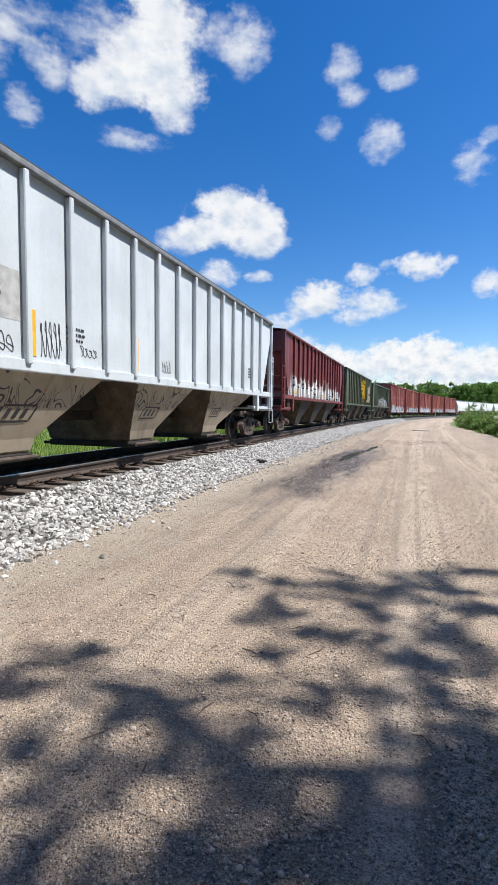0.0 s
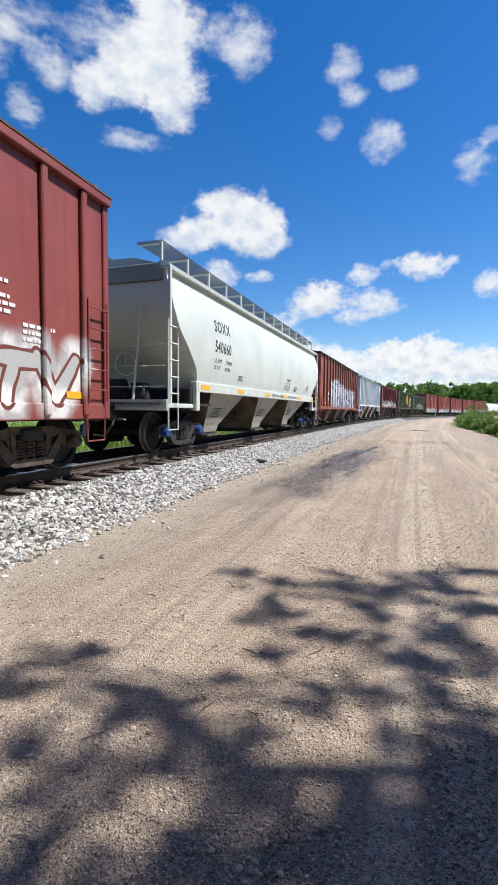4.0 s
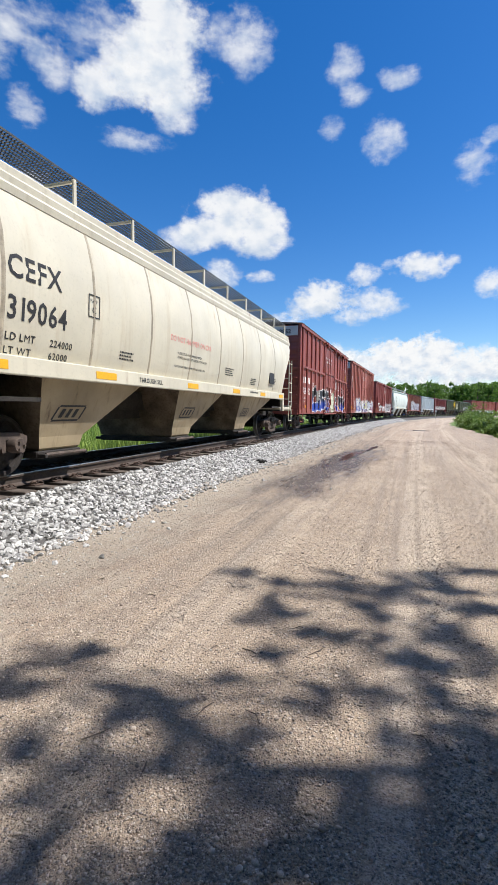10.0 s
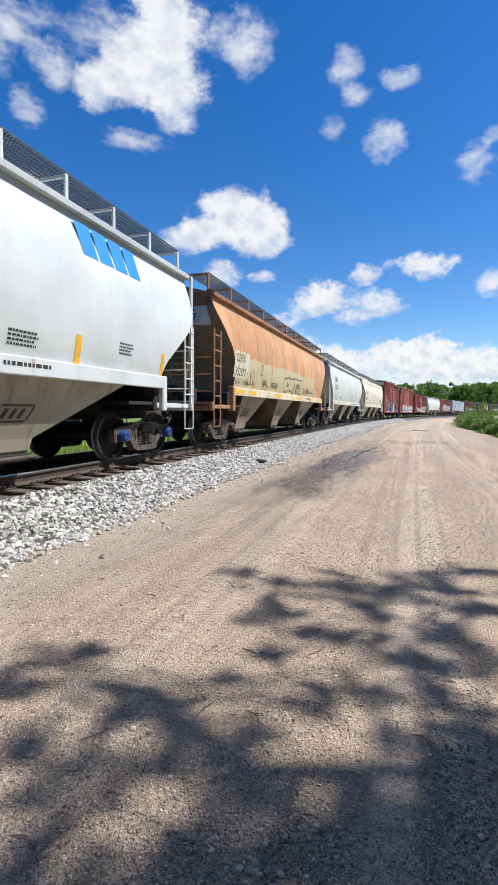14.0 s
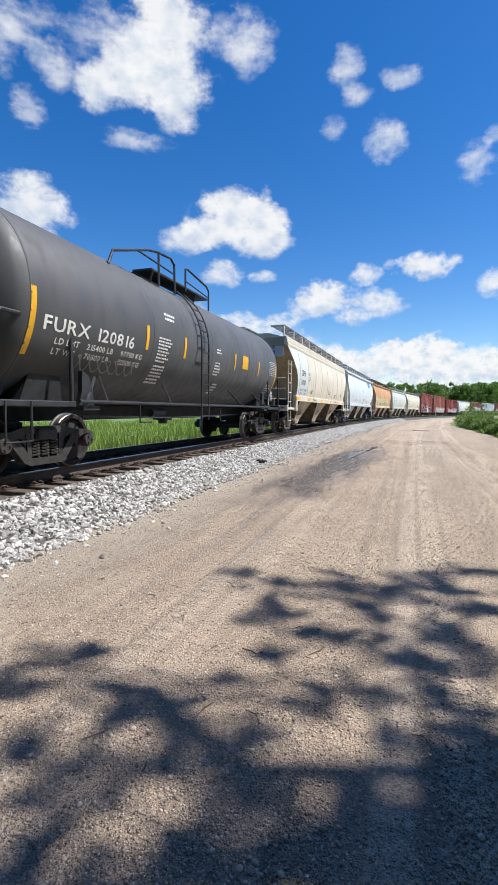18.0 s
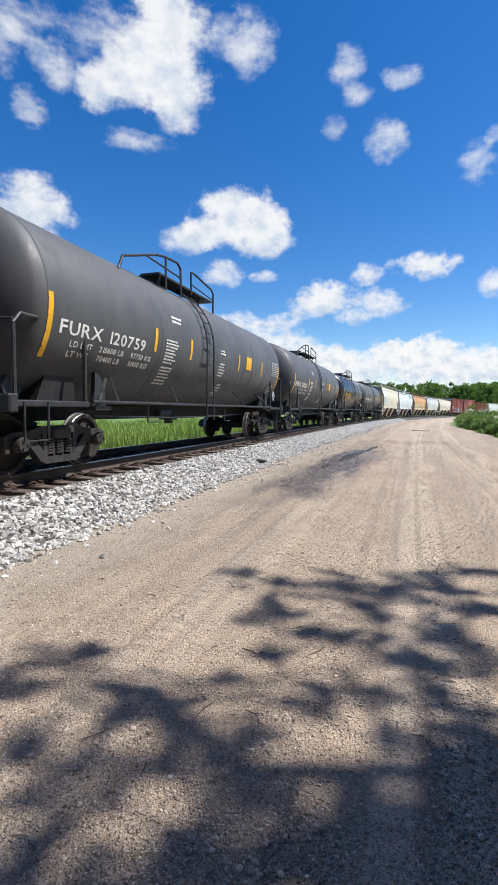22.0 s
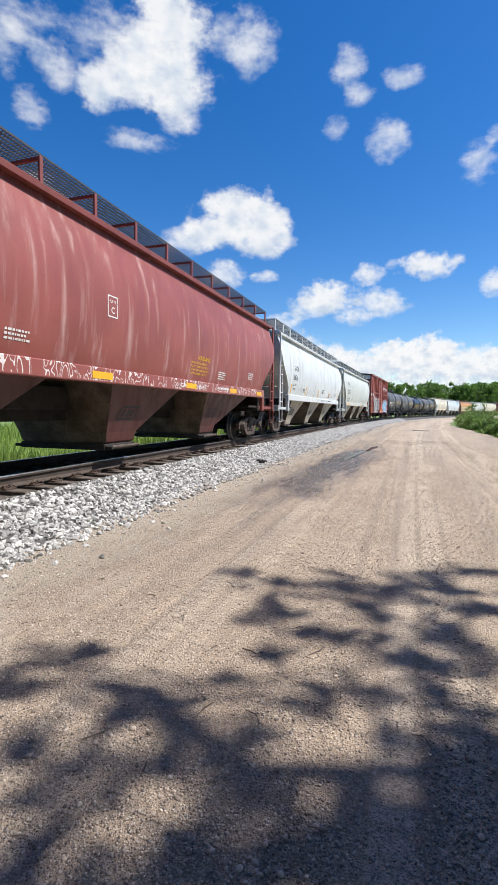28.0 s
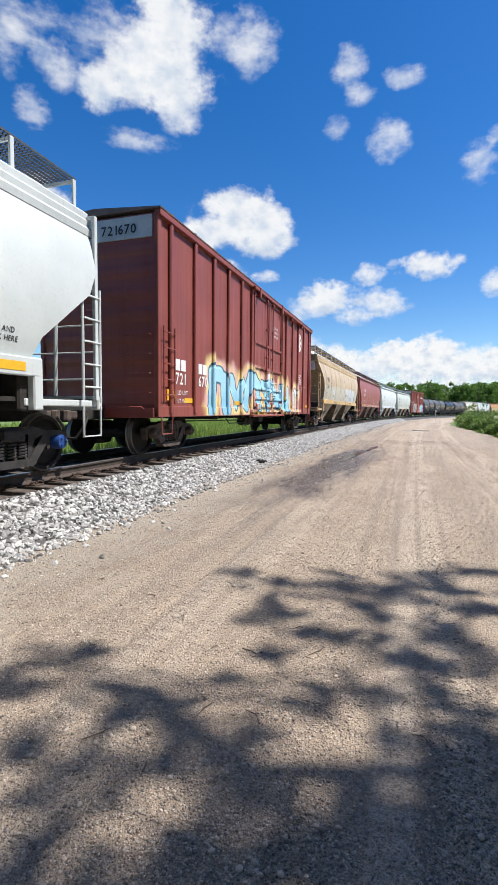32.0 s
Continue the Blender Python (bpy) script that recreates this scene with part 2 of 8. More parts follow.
def strip(offs, s_list, height):
    """A sheet along the line: offs across, height(off, s); uv in metres."""
    v, f, uv = [], [], []
    for s in s_list:
        for o in offs:
            x, y, _ = track(s, o)
            v.append((x, y, height(o, s)))
            uv.append((o, s))
    m = len(offs)
    for i in range(len(s_list) - 1):
        for j in range(m - 1):
            a = i * m + j
            f.append((a, a + 1, a + m + 1, a + m))
    return v, f, uv


def sheet(name, v, f, uv, material, smooth=True):
    me = bpy.data.meshes.new(name)
    me.from_pydata(v, [], f)
    layer = me.uv_layers.new(name="metres")
    idx = np.empty(len(me.loops), dtype=np.int32)
    me.loops.foreach_get("vertex_index", idx)
    layer.data.foreach_set("uv", np.array(uv, dtype=np.float32)[idx].ravel())
    me.materials.append(material)
    if smooth:
        me.polygons.foreach_set("use_smooth", [True] * len(me.polygons))
    return me


# ---- ground materials ----
def dirt_material():
    """Packed sandy gravel: tan fines, pale and dark pebbles, wheel ruts along the road, damp patches."""
    n = Nodes("road_gravel")
    uv = n.coords("UV")
    u, v, _ = n.axes(uv)
    o = n.coords()
    big, mid = n.noise(o, 0.35, 4), n.noise(o, 2.3, 5, 0.65)
    grit, fine = n.cells(o, 72), n.noise(o, 150, 3, 0.7)
    peb = n.cells(o, 36)
    tint = n.cells(o, 72, "Color")
    tint2 = n.cells(o, 36, "Color")
    col = n.mix(n.span(big, 0.3, 0.7), (0.391, 0.300, 0.215), (0.528, 0.424, 0.314))
    col = n.mix(n.span(mid, 0.35, 0.7, 0, 0.6), col, (0.300, 0.238, 0.182))
    # ruts: long dark and pale bands along the way
    lane = n.noise(n.scaled(uv, 1.0, 0.02, 1), 1.3, 4, 0.6, 0.3)
    col = n.mix(n.span(lane, 0.55, 0.68, 0, 0.4), col, (0.248, 0.209, 0.174))
    col = n.mix(n.span(lane, 0.46, 0.32, 0, 0.45), col, (0.592, 0.496, 0.384))
    tread = n.noise(n.scaled(uv, 6.0, 0.05, 1), 1.0, 3)
    col = n.mix(n.span(tread, 0.54, 0.66, 0, 0.45), col, (0.233, 0.193, 0.163))
    wave = n.span(n.noise(n.scaled(uv, 0.5, 0.12, 1), 1.0, 3), 0.2, 0.8, -0.5, 0.5)
    uu = n.math("ADD", u, wave)

    def band(at, wide):
        return n.span(n.math("ABSOLUTE", n.math("SUBTRACT", uu, at)), wide, wide * 0.3)
    streak = n.span(n.noise(n.scaled(uv, 3.0, 0.06, 1), 1.6, 4, 0.6), 0.35, 0.65)
    col = n.mix(n.math("MULTIPLY", n.math("MAXIMUM", band(6.8, 0.32), band(8.6, 0.3)), 0.55), col, (0.581, 0.485, 0.372))
    col = n.mix(n.math("MULTIPLY", n.math("MULTIPLY", n.math("MAXIMUM", band(4.3, 0.55), band(3.3, 0.45)), streak), 0.9), col, (0.175, 0.148, 0.124))
    col = n.mix(n.math("MULTIPLY", n.math("MULTIPLY", n.math("MAXIMUM", band(7.5, 0.5), band(10.2, 0.4)), streak), 0.4), col, (0.274, 0.232, 0.191))
    lug = n.span(n.math("SINE", n.math("MULTIPLY", v, 42.0)), -0.3, 0.5, 0.45, 1.0)
    drift = n.math("ADD", u, n.math("MULTIPLY", v, -0.012))

    def tyre(at, wide):
        return n.math("MULTIPLY", n.span(n.math("ABSOLUTE", n.math("SUBTRACT", drift, at)), wide, wide * 0.7), n.span(n.noise(n.scaled(uv, 0.7, 0.25, 1), 1.1, 3), 0.36, 0.56))
    marks = n.math("MULTIPLY", n.math("MAXIMUM", n.math("MAXIMUM", tyre(6.35, 0.10), tyre(6.62, 0.10)), n.math("MAXIMUM", tyre(8.05, 0.11), tyre(4.75, 0.12))), lug)
    col = n.mix(n.math("MULTIPLY", marks, 0.55), col, (0.62, 0.525, 0.415))
    rims = n.math("MAXIMUM", n.math("MAXIMUM", tyre(6.48, 0.035), tyre(6.78, 0.04)), n.math("MAXIMUM", tyre(8.20, 0.04), tyre(4.92, 0.05)))
    col = n.mix(n.math("MULTIPLY", rims, 0.38), col, (0.22, 0.185, 0.155))
    hue = n.mix(0.22, n.mix(n.axes(tint)[0], (0.149, 0.121, 0.105), (0.697, 0.607, 0.511)), col)
    col = n.mix(n.span(grit, 0.42, 0.2, 0, 0.85), col, hue)
    pale = n.mix(n.axes(tint2)[1], (0.317, 0.276, 0.244), (0.655, 0.596, 0.535))
    pick = n.math("MULTIPLY", n.span(n.axes(tint2)[0], 0.50, 0.54), n.span(peb, 0.34, 0.26))
    col = n.mix(n.math("MULTIPLY", pick, 0.9), col, pale)
    col = n.mix(n.span(fine, 0.46, 0.68, 0, 0.8), col, (0.12, 0.095, 0.08))
    speck = n.noise(o, 46, 4, 0.8)
    col = n.mix(n.span(speck, 0.52, 0.66, 0, 0.65), col, (0.66, 0.575, 0.485))
    col = n.mix(n.span(speck, 0.48, 0.34, 0, 0.75), col, (0.155, 0.125, 0.105))
    # dusty grey soil and crushed stone beside the ballast
    verge = n.math("ADD", u, n.span(mid, 0.25, 0.75, -0.7, 0.7))
    col = n.mix(n.span(verge, 4.2, 2.9, 0, 0.7), col, n.mix(n.span(fine, 0.35, 0.6), (0.20, 0.175, 0.14), (0.43, 0.385, 0.32)))
    # damp soil where water has gathered
    px, py, _ = n.axes(o)

    def spot(x, y, a, b, turn):
        c, s = math.cos(radians(turn)), math.sin(radians(turn))
        dx, dy = n.math("SUBTRACT", px, x), n.math("SUBTRACT", py, y)
        p = n.math("DIVIDE", n.math("ADD", n.math("MULTIPLY", dx, c), n.math("MULTIPLY", dy, s)), a)
        q = n.math("DIVIDE", n.math("SUBTRACT", n.math("MULTIPLY", dy, c), n.math("MULTIPLY", dx, s)), b)
        return n.math("SQRT", n.math("ADD", n.math("MULTIPLY", p, p), n.math("MULTIPLY", q, q)))
    wob = n.span(n.noise(n.scaled(uv, 1.0, 0.25, 1), 1.5, 5, 0.65), 0.2, 0.8, -0.4, 0.4)
    damp = n.span(n.math("ADD", spot(-1.8, 14.6, 1.05, 8.0, -3), wob), 1.12, 0.4, 0, 0.9)
    damp2 = n.span(n.math("ADD", spot(0.9, 41.5, 1.5, 1.0, 0), wob), 1.0, 0.5, 0, 0.6)
    damp = n.math("MAXIMUM", damp, damp2)
    col = n.mix(damp, col, n.mix(n.span(mid, 0.3, 0.7), (0.067, 0.057, 0.053), (0.124, 0.103, 0.092)))
    col = n.mix(1.0, col, (1.07, 1.03, 0.985), "MULTIPLY")
    h = n.math("ADD", n.math("MULTIPLY", n.span(grit, 0.5, 0.0), 0.6), n.math("ADD", n.math("MULTIPLY", fine, 0.5), n.math("MULTIPLY", n.math("MULTIPLY", n.span(peb, 0.4, 0.05), n.span(n.axes(tint2)[0], 0.6, 0.66)), 1.6)))
    nb = n.bump(h, 0.016, 1.0)
    return n.finish(col, n.span(damp, 0.1, 0.85, 0.92, 0.26), 0.0, nb, 0.3)


def field_material():
    n = Nodes("meadow_soil")
    o = n.coords()
    big, mid, fine = n.noise(o, 0.03, 4), n.noise(o, 0.6, 5, 0.65), n.noise(o, 9, 3)
    col = n.mix(n.span(big, 0.35, 0.65), (0.09, 0.17, 0.028), (0.16, 0.23, 0.045))
    col = n.mix(n.span(mid, 0.4, 0.7, 0, 0.6), col, (0.24, 0.27, 0.09))
    col = n.mix(n.span(fine, 0.4, 0.7, 0, 0.5), col, (0.05, 0.10, 0.018))
    return n.finish(col, 0.9, 0, n.bump(fine, 0.06, 0.8))


def stone_material(name, dark, pale, scale=40):
    n = Nodes(name)
    o = n.coords()
    g = n.t.nodes.new("ShaderNodeNewGeometry").outputs["Random Per Island"]
    grain, blot = n.noise(o, scale * 4, 3), n.noise(o, scale * 0.5, 4)
    col = n.mix(g, dark, pale)
    col = n.mix(n.span(blot, 0.4, 0.7, 0, 0.4), col, tone(pale, 0.8))
    col = n.mix(n.span(grain, 0.5, 0.75, 0, 0.45), col, tone(dark, 0.5))
    return n.finish(col, 0.85, 0, n.bump(grain, 0.003, 0.6))


DIRT, FIELD = dirt_material(), field_material()
BALLAST = stone_material("ballast_stone", (0.135, 0.128, 0.118), (0.60, 0.58, 0.55))
# ballast stone again, its colour darkened for the shade beneath the train
SHADE_STONE = stone_material("oily_ballast", (0.05, 0.046, 0.042), (0.17, 0.16, 0.15))
# bed colour is kept near black to stand for shade under the train
BED = stone_material("ballast_bed", (0.05, 0.045, 0.042), (0.10, 0.092, 0.085))
RAIL_STEEL = plain("rail_steel", (0.085, 0.062, 0.05), 0.7, 0.3, 0.25, 5)
RAIL_TOP = plain("worn_rail_top", (0.46, 0.45, 0.44), 0.32, 1.0, 0.08, 9, 0.0005)
TIE_WOOD = plain("creosoted_wood", (0.11, 0.085, 0.068), 0.9, 0.0, 0.4, 8, 0.006)
PLATE_STEEL = plain("rusty_plate", (0.10, 0.065, 0.05), 0.8, 0.3, 0.35, 12)

# ---- ground sheet out to the horizon, and the dirt road on it ----
TOE, EDGE = 2.42, 5.0                    # road side of the ballast, off the centre line


def rise(x, y):
    return 0.05 * noise.noise((x * 0.11, y * 0.11, 0.3)) + 0.02 * noise.noise((x * 0.5, y * 0.5, 4.3))


gv, gf = [], []
radii = [0.0] + [1.5 * 1.22 ** i for i in range(40)]
radii = [r for r in radii if r < 4600] + [4600]
gv.append((0, 0, -0.12))
SEG = 96
for r in radii[1:]:
    for k in range(SEG):
        a = 6.28318531 * k / SEG
        gv.append((r * math.cos(a), r * math.sin(a), -0.12))
for k in range(SEG):
    gf.append((0, 1 + k, 1 + (k + 1) % SEG))
for i in range(len(radii) - 2):
    for k in range(SEG):
        a, b = 1 + i * SEG + k, 1 + i * SEG + (k + 1) % SEG
        gf.append((a, a + SEG, b + SEG, b))
ground = tagged(new("ground", sheet("ground", gv, gf, [(p[0], p[1]) for p in gv], FIELD)), "flat green meadow ground reaching to the horizon", "ground", kind="structure")


def right_edge(s):
    """Right-hand edge of the dirt, off the centre line."""
    if s < 20:
        return 16.0
    return 16.0 - 4.3 * min(1, (s - 20) / 12) - 2.0 * min(1, max(0, (s - 32) / 30)) + 0.5 * math.sin(s * 0.9) * 0.4


def road_height(o, s):
    x, y, _ = track(s, o)
    crown = 0.02 * math.cos((o - 8) * 0.5)
    rut = -0.018 * (math.exp(-((o - 6.3) / 0.22) ** 2) + math.exp(-((o - 8.1) / 0.22) ** 2)) + -0.03 * math.exp(-(((o - 4.9) / 0.45) ** 2 + ((s - 17) / 4) ** 2))
    return rise(x, y) + crown + rut - 0.02


rs = [-30 + 0.5 * i for i in range(60)] + [0.25 * i for i in range(200)] + [50 + 1.0 * i for i in range(60)] + [110 + 5 * i for i in range(60)]
rv, rf, ruv = [], [], []
COLS = 44
for s in rs:
    far = right_edge(s)
    for j in range(COLS + 1):
        o = TOE - 0.3 + (far - TOE + 0.3) * j / COLS
        x, y, _ = track(s, o)
        rv.append((x, y, road_height(o, s)))
        ruv.append((o, s))
for i in range(len(rs) - 1):
    for j in range(COLS):
        a = i * (COLS + 1) + j
        rf.append((a, a + 1, a + COLS + 2, a + COLS + 1))
road = tagged(new("road", sheet("road", rv, rf, ruv, DIRT)), "sunlit tan gravel road with wheel ruts beside the railway", "road", kind="structure")

# ---- ballast bed, ties and rails ----
CROWN = RAIL - 0.20                      # top of the ballast, just under the tie tops


def bed_height(o, s):
    a = abs(o)
    if a < 1.36:
        return CROWN - 0.055
    if a < 1.45:
        return CROWN - 0.03
    return max(CROWN - (a - 1.45) * (CROWN + 0.05) / (TOE - 1.45), -0.105 if o < 0 else -1)


bs = [-120 + 6 * i for i in range(18)] + [-12 + 0.5 * i for i in range(184)] + [80 + 4 * i for i in range(135)]
# the left side reaches out to -5.3 as a dark strip for the train's shadow
bv, bf, buv = strip([-5.3, -4.0, -2.9, -2.5, -2.0, -1.45, -1.0, -0.5, 0, 0.5, 1.0, 1.45, 1.8, 2.1, 2.5, 2.7], bs, bed_height)
track_bed = tagged(new("ballast_bed", sheet("ballast_bed", bv, bf, buv, BED)), "grey crushed stone bed under the railway track", "ballast", kind="structure")

railway = empty("railway_track", "single railway track with steel rails on wooden ties", "track", kind="structure")
railway.location = (0, 0, 0)


def rail_mesh(off):
    prof = [(-0.068, 0.0), (0.068, 0.0), (0.068, 0.012), (0.02, 0.03), (0.009, 0.05), (0.009, 0.125), (0.036, 0.14), (0.037, 0.168),
            (0.028, 0.178), (-0.028, 0.178), (-0.037, 0.168), (-0.036, 0.14), (-0.009, 0.125), (-0.009, 0.05), (-0.02, 0.03), (-0.068, 0.012)]
    prof.reverse()
    sh = Shape()
    rings = []
    for s in [-420 + 20 * i for i in range(20)] + [-20 + 1.0 * i for i in range(170)] + [150 + 4 * i for i in range(140)]:
        x, y, h = track(s, off)
        rings.append([(x + a * math.cos(h), y - a * math.sin(h), RAIL - 0.178 + b) for a, b in prof])
    sh.loft(rings)
    me = sh.mesh("rail", RAIL_STEEL)
    me.materials.append(RAIL_TOP)
    top = [1 if all(me.vertices[i].co.z > RAIL - 0.011 for i in p.vertices) and len(p.vertices) == 4 else 0 for p in me.polygons]
    me.polygons.foreach_set("material_index", top)
    return me


for off in (-0.755, 0.755):
    part("rail", rail_mesh(off), None, railway, "steel rail with a worn shiny head")
tie_shape = Shape().block(-1.3, -0.115, -0.18, 1.3, 0.115, 0, 0.012)
tie_mesh = tie_shape.mesh("tie", TIE_WOOD)
plate_shape = Shape().block(-0.19, -0.1, 0, 0.19, 0.1, 0.02, 0.004)
for yy in (-0.06, 0.06):
    for xx in (-0.085, 0.085):
        plate_shape.block(xx - 0.02, yy - 0.018, 0.015, xx + 0.02, yy + 0.018, 0.05, 0.006)
        plate_shape.tube([(xx, yy - 0.05, 0.03), (xx + 0.03, yy - 0.02, 0.065), (xx + 0.05, yy + 0.02, 0.06), (xx + 0.075, yy + 0.05, 0.03)], 0.011, 5)
plate_mesh = plate_shape.mesh("tie_plate", PLATE_STEEL)
rng = random.Random(4)
s = -8.0
for i in range(260):
    x, y, h = track(s, rng.uniform(-0.03, 0.05))
    tie = part("tie", tie_mesh, None, railway, at=pose(x, y, RAIL - 0.19 + rng.uniform(-0.012, 0.004), 0, rng.uniform(-0.5, 0.5), -math.degrees(h) + rng.uniform(-1.2, 1.2)))
    if s < 45:
        for off in (-0.755, 0.755):
            part("tie_plate", plate_mesh, None, tie, at=pose(off, 0, 0.0))
    s += 0.5 + rng.uniform(-0.015, 0.015)


# ---- lettering: the built-in font's characters, once ----
GLYPH = {}


def load_glyphs(chars):
    obs = []
    for c in chars:
        cu = bpy.data.curves.new("glyph", "FONT")
        cu.body, cu.size, cu.resolution_u, cu.offset = c, 1.0, 2, 0.0 if c in "MNW" else 0.016
        obs.append((c, new("glyph", cu)))
    dg = bpy.context.evaluated_depsgraph_get()
    for c, ob in obs:
        me = ob.evaluated_get(dg).to_mesh()
        v = [(p.co.x, p.co.y) for p in me.vertices]
        f = [tuple(q.vertices) for q in me.polygons]
        GLYPH[c] = (v, f, max((p[0] for p in v), default=0.3) + 0.07)
        ob.to_mesh_clear()
        cu = ob.data
        bpy.data.objects.remove(ob)
        bpy.data.curves.remove(cu)


load_glyphs("&ABCDEFGHIJKLMNOPQRSTUVWXYZ0123456789!&-.")


def words(shape, text, y, z, size, wall, wide=1.0):
    """Adds a line of text to shape; wall(z) gives x of the surface. It runs towards +y."""
    shape.cuts.append(len(shape.f))
    for c in text:
        if c == " ":
            y += 0.32 * size * wide
            continue
        v, f, w = GLYPH[c]
        shape.add([(wall(z + q * size) + 0.005, y + p * size * wide, z + q * size) for p, q in v], f)
        y += w * size * wide
    return y


def mark(shape, n, y, z, size, wall, wide=0.50):
    """A company's reporting mark, as plain blocks of its letters' size."""
    shape.cuts.append(len(shape.f))
    for i in range(n):
        y0 = y + i * size * (wide + 0.14)
        w, h, k = size * wide, size * 0.70, size * 0.115
        for a0, b0, a1, b1 in ((0, 0, w, h),):
            shape.add([(wall(z + b) + 0.005, y0 + a, z + b) for a, b in ((a0, b0), (a1, b0), (a1, b1), (a0, b1))], [(0, 1, 2, 3)])
    return y


def bars(shape, rows, y, z, wide, h, wall, seed=1):
    """Small print that cannot be read: bars of its size."""
    r = random.Random(seed)
    shape.cuts.append(len(shape.f))
    for i in range(rows):
        zz = z - i * h * 1.9
        yy = y
        while yy < y + wide * r.uniform(0.65, 1.0):
            w = r.uniform(0.6, 2.2) * h
            shape.add([(wall(zz + b) + 0.005, yy + a, zz + b) for a, b in ((0, 0), (w, 0), (w, h), (0, h))], [(0, 1, 2, 3)])
            yy += w + 0.5 * h


# ---- car materials ----
STEEL_DARK = plain("grimy_black_steel", (0.022, 0.02, 0.018), 0.75, 0.2, 0.4, 7)
UNDER = plain("dusty_underframe", (0.032, 0.027, 0.024), 0.85, 0.1, 0.4, 5)
CAST = plain("rusty_cast_steel", (0.105, 0.078, 0.064), 0.75, 0.2, 0.4, 9)
CAST_DARK = plain("dark_cast_steel", (0.042, 0.038, 0.036), 0.7, 0.2, 0.35, 9)
WHEEL_STEEL = plain("rusty_wheel_plate", (0.022, 0.017, 0.015), 0.85, 0.0, 0.4, 8)
TREAD = plain("polished_wheel_rim", (0.22, 0.21, 0.20), 0.45, 0.9, 0.15, 12)
CAP_BLUE = plain("blue_bearing_cap", (0.015, 0.06, 0.24), 0.45, 0, 0.2, 10)
YELLOW = plain("yellow_reflector", (0.80, 0.42, 0.02), 0.45, 0, 0.12, 8)
WHITE_INK = plain("white_stencil", (0.78, 0.77, 0.74), 0.6, 0, 0.15, 6)
BLACK_INK = plain("black_stencil", (0.03, 0.03, 0.032), 0.6, 0, 0.2, 6)
FADED_RED = plain("faded_red_stencil", (0.74, 0.32, 0.28), 0.6, 0, 0.15, 6)
RED_INK = plain("red_stencil", (0.42, 0.06, 0.05), 0.6, 0, 0.15, 6)
GOLD_INK = plain("yellow_stencil", (0.80, 0.47, 0.03), 0.55, 0, 0.15, 6)
GALV = plain("galvanised_grating", (0.085, 0.088, 0.09), 0.6, 0.5, 0.2, 9)
GREY_PANEL = plain("pale_end_panel", (0.50, 0.52, 0.54), 0.5, 0, 0.12, 3)
RUST_WOOD = plain("weathered_grey_board", (0.23, 0.215, 0.19), 0.85, 0, 0.35, 7)

# ---- trucks ----
WR = 0.457
BASE = 0.889


def wheel_profile(side):
    p = [(0.02, 0.075), (0.11, 0.075), (0.13, 0.05), (0.17, 0.02), (0.36, 0.0), (0.385, 0.055), (0.44, 0.062), (0.455, 0.05), (0.459, -0.04), (0.485, -0.052), (0.482, -0.075),
         (0.40, -0.078), (0.38, -0.045), (0.17, -0.04), (0.12, -0.08), (0.02, -0.08)]
    return [(r, side * t) for r, t in p]


ws = Shape()
for sd in (-1, 1):
    prof = wheel_profile(sd)
    ws.lathe(prof if sd < 0 else prof[::-1], (sd * 0.78, 0, 0), 28)
ws.tube([(-1.05, 0, 0), (1.05, 0, 0)], 0.085, 10)
for k in range(3):                      # lightening marks on the plates, so that the roll shows
    a = 2.0944 * k
    for sd in (-1, 1):
        ws.tube([(sd * 0.78, 0.27 * math.cos(a), 0.27 * math.sin(a)), (sd * 0.796, 0.27 * math.cos(a), 0.27 * math.sin(a))], 0.035, 8)
WHEELSET = ws.mesh("wheelset", WHEEL_STEEL, True)
WHEELSET.materials.append(TREAD)
WHEELSET.polygons.foreach_set("material_index", [1 if 0.45 < max(math.hypot(WHEELSET.vertices[i].co.y, WHEELSET.vertices[i].co.z) for i in p.vertices)
                                                 and min(math.hypot(WHEELSET.vertices[i].co.y, WHEELSET.vertices[i].co.z) for i in p.vertices) > 0.43 else 0 for p in WHEELSET.polygons])


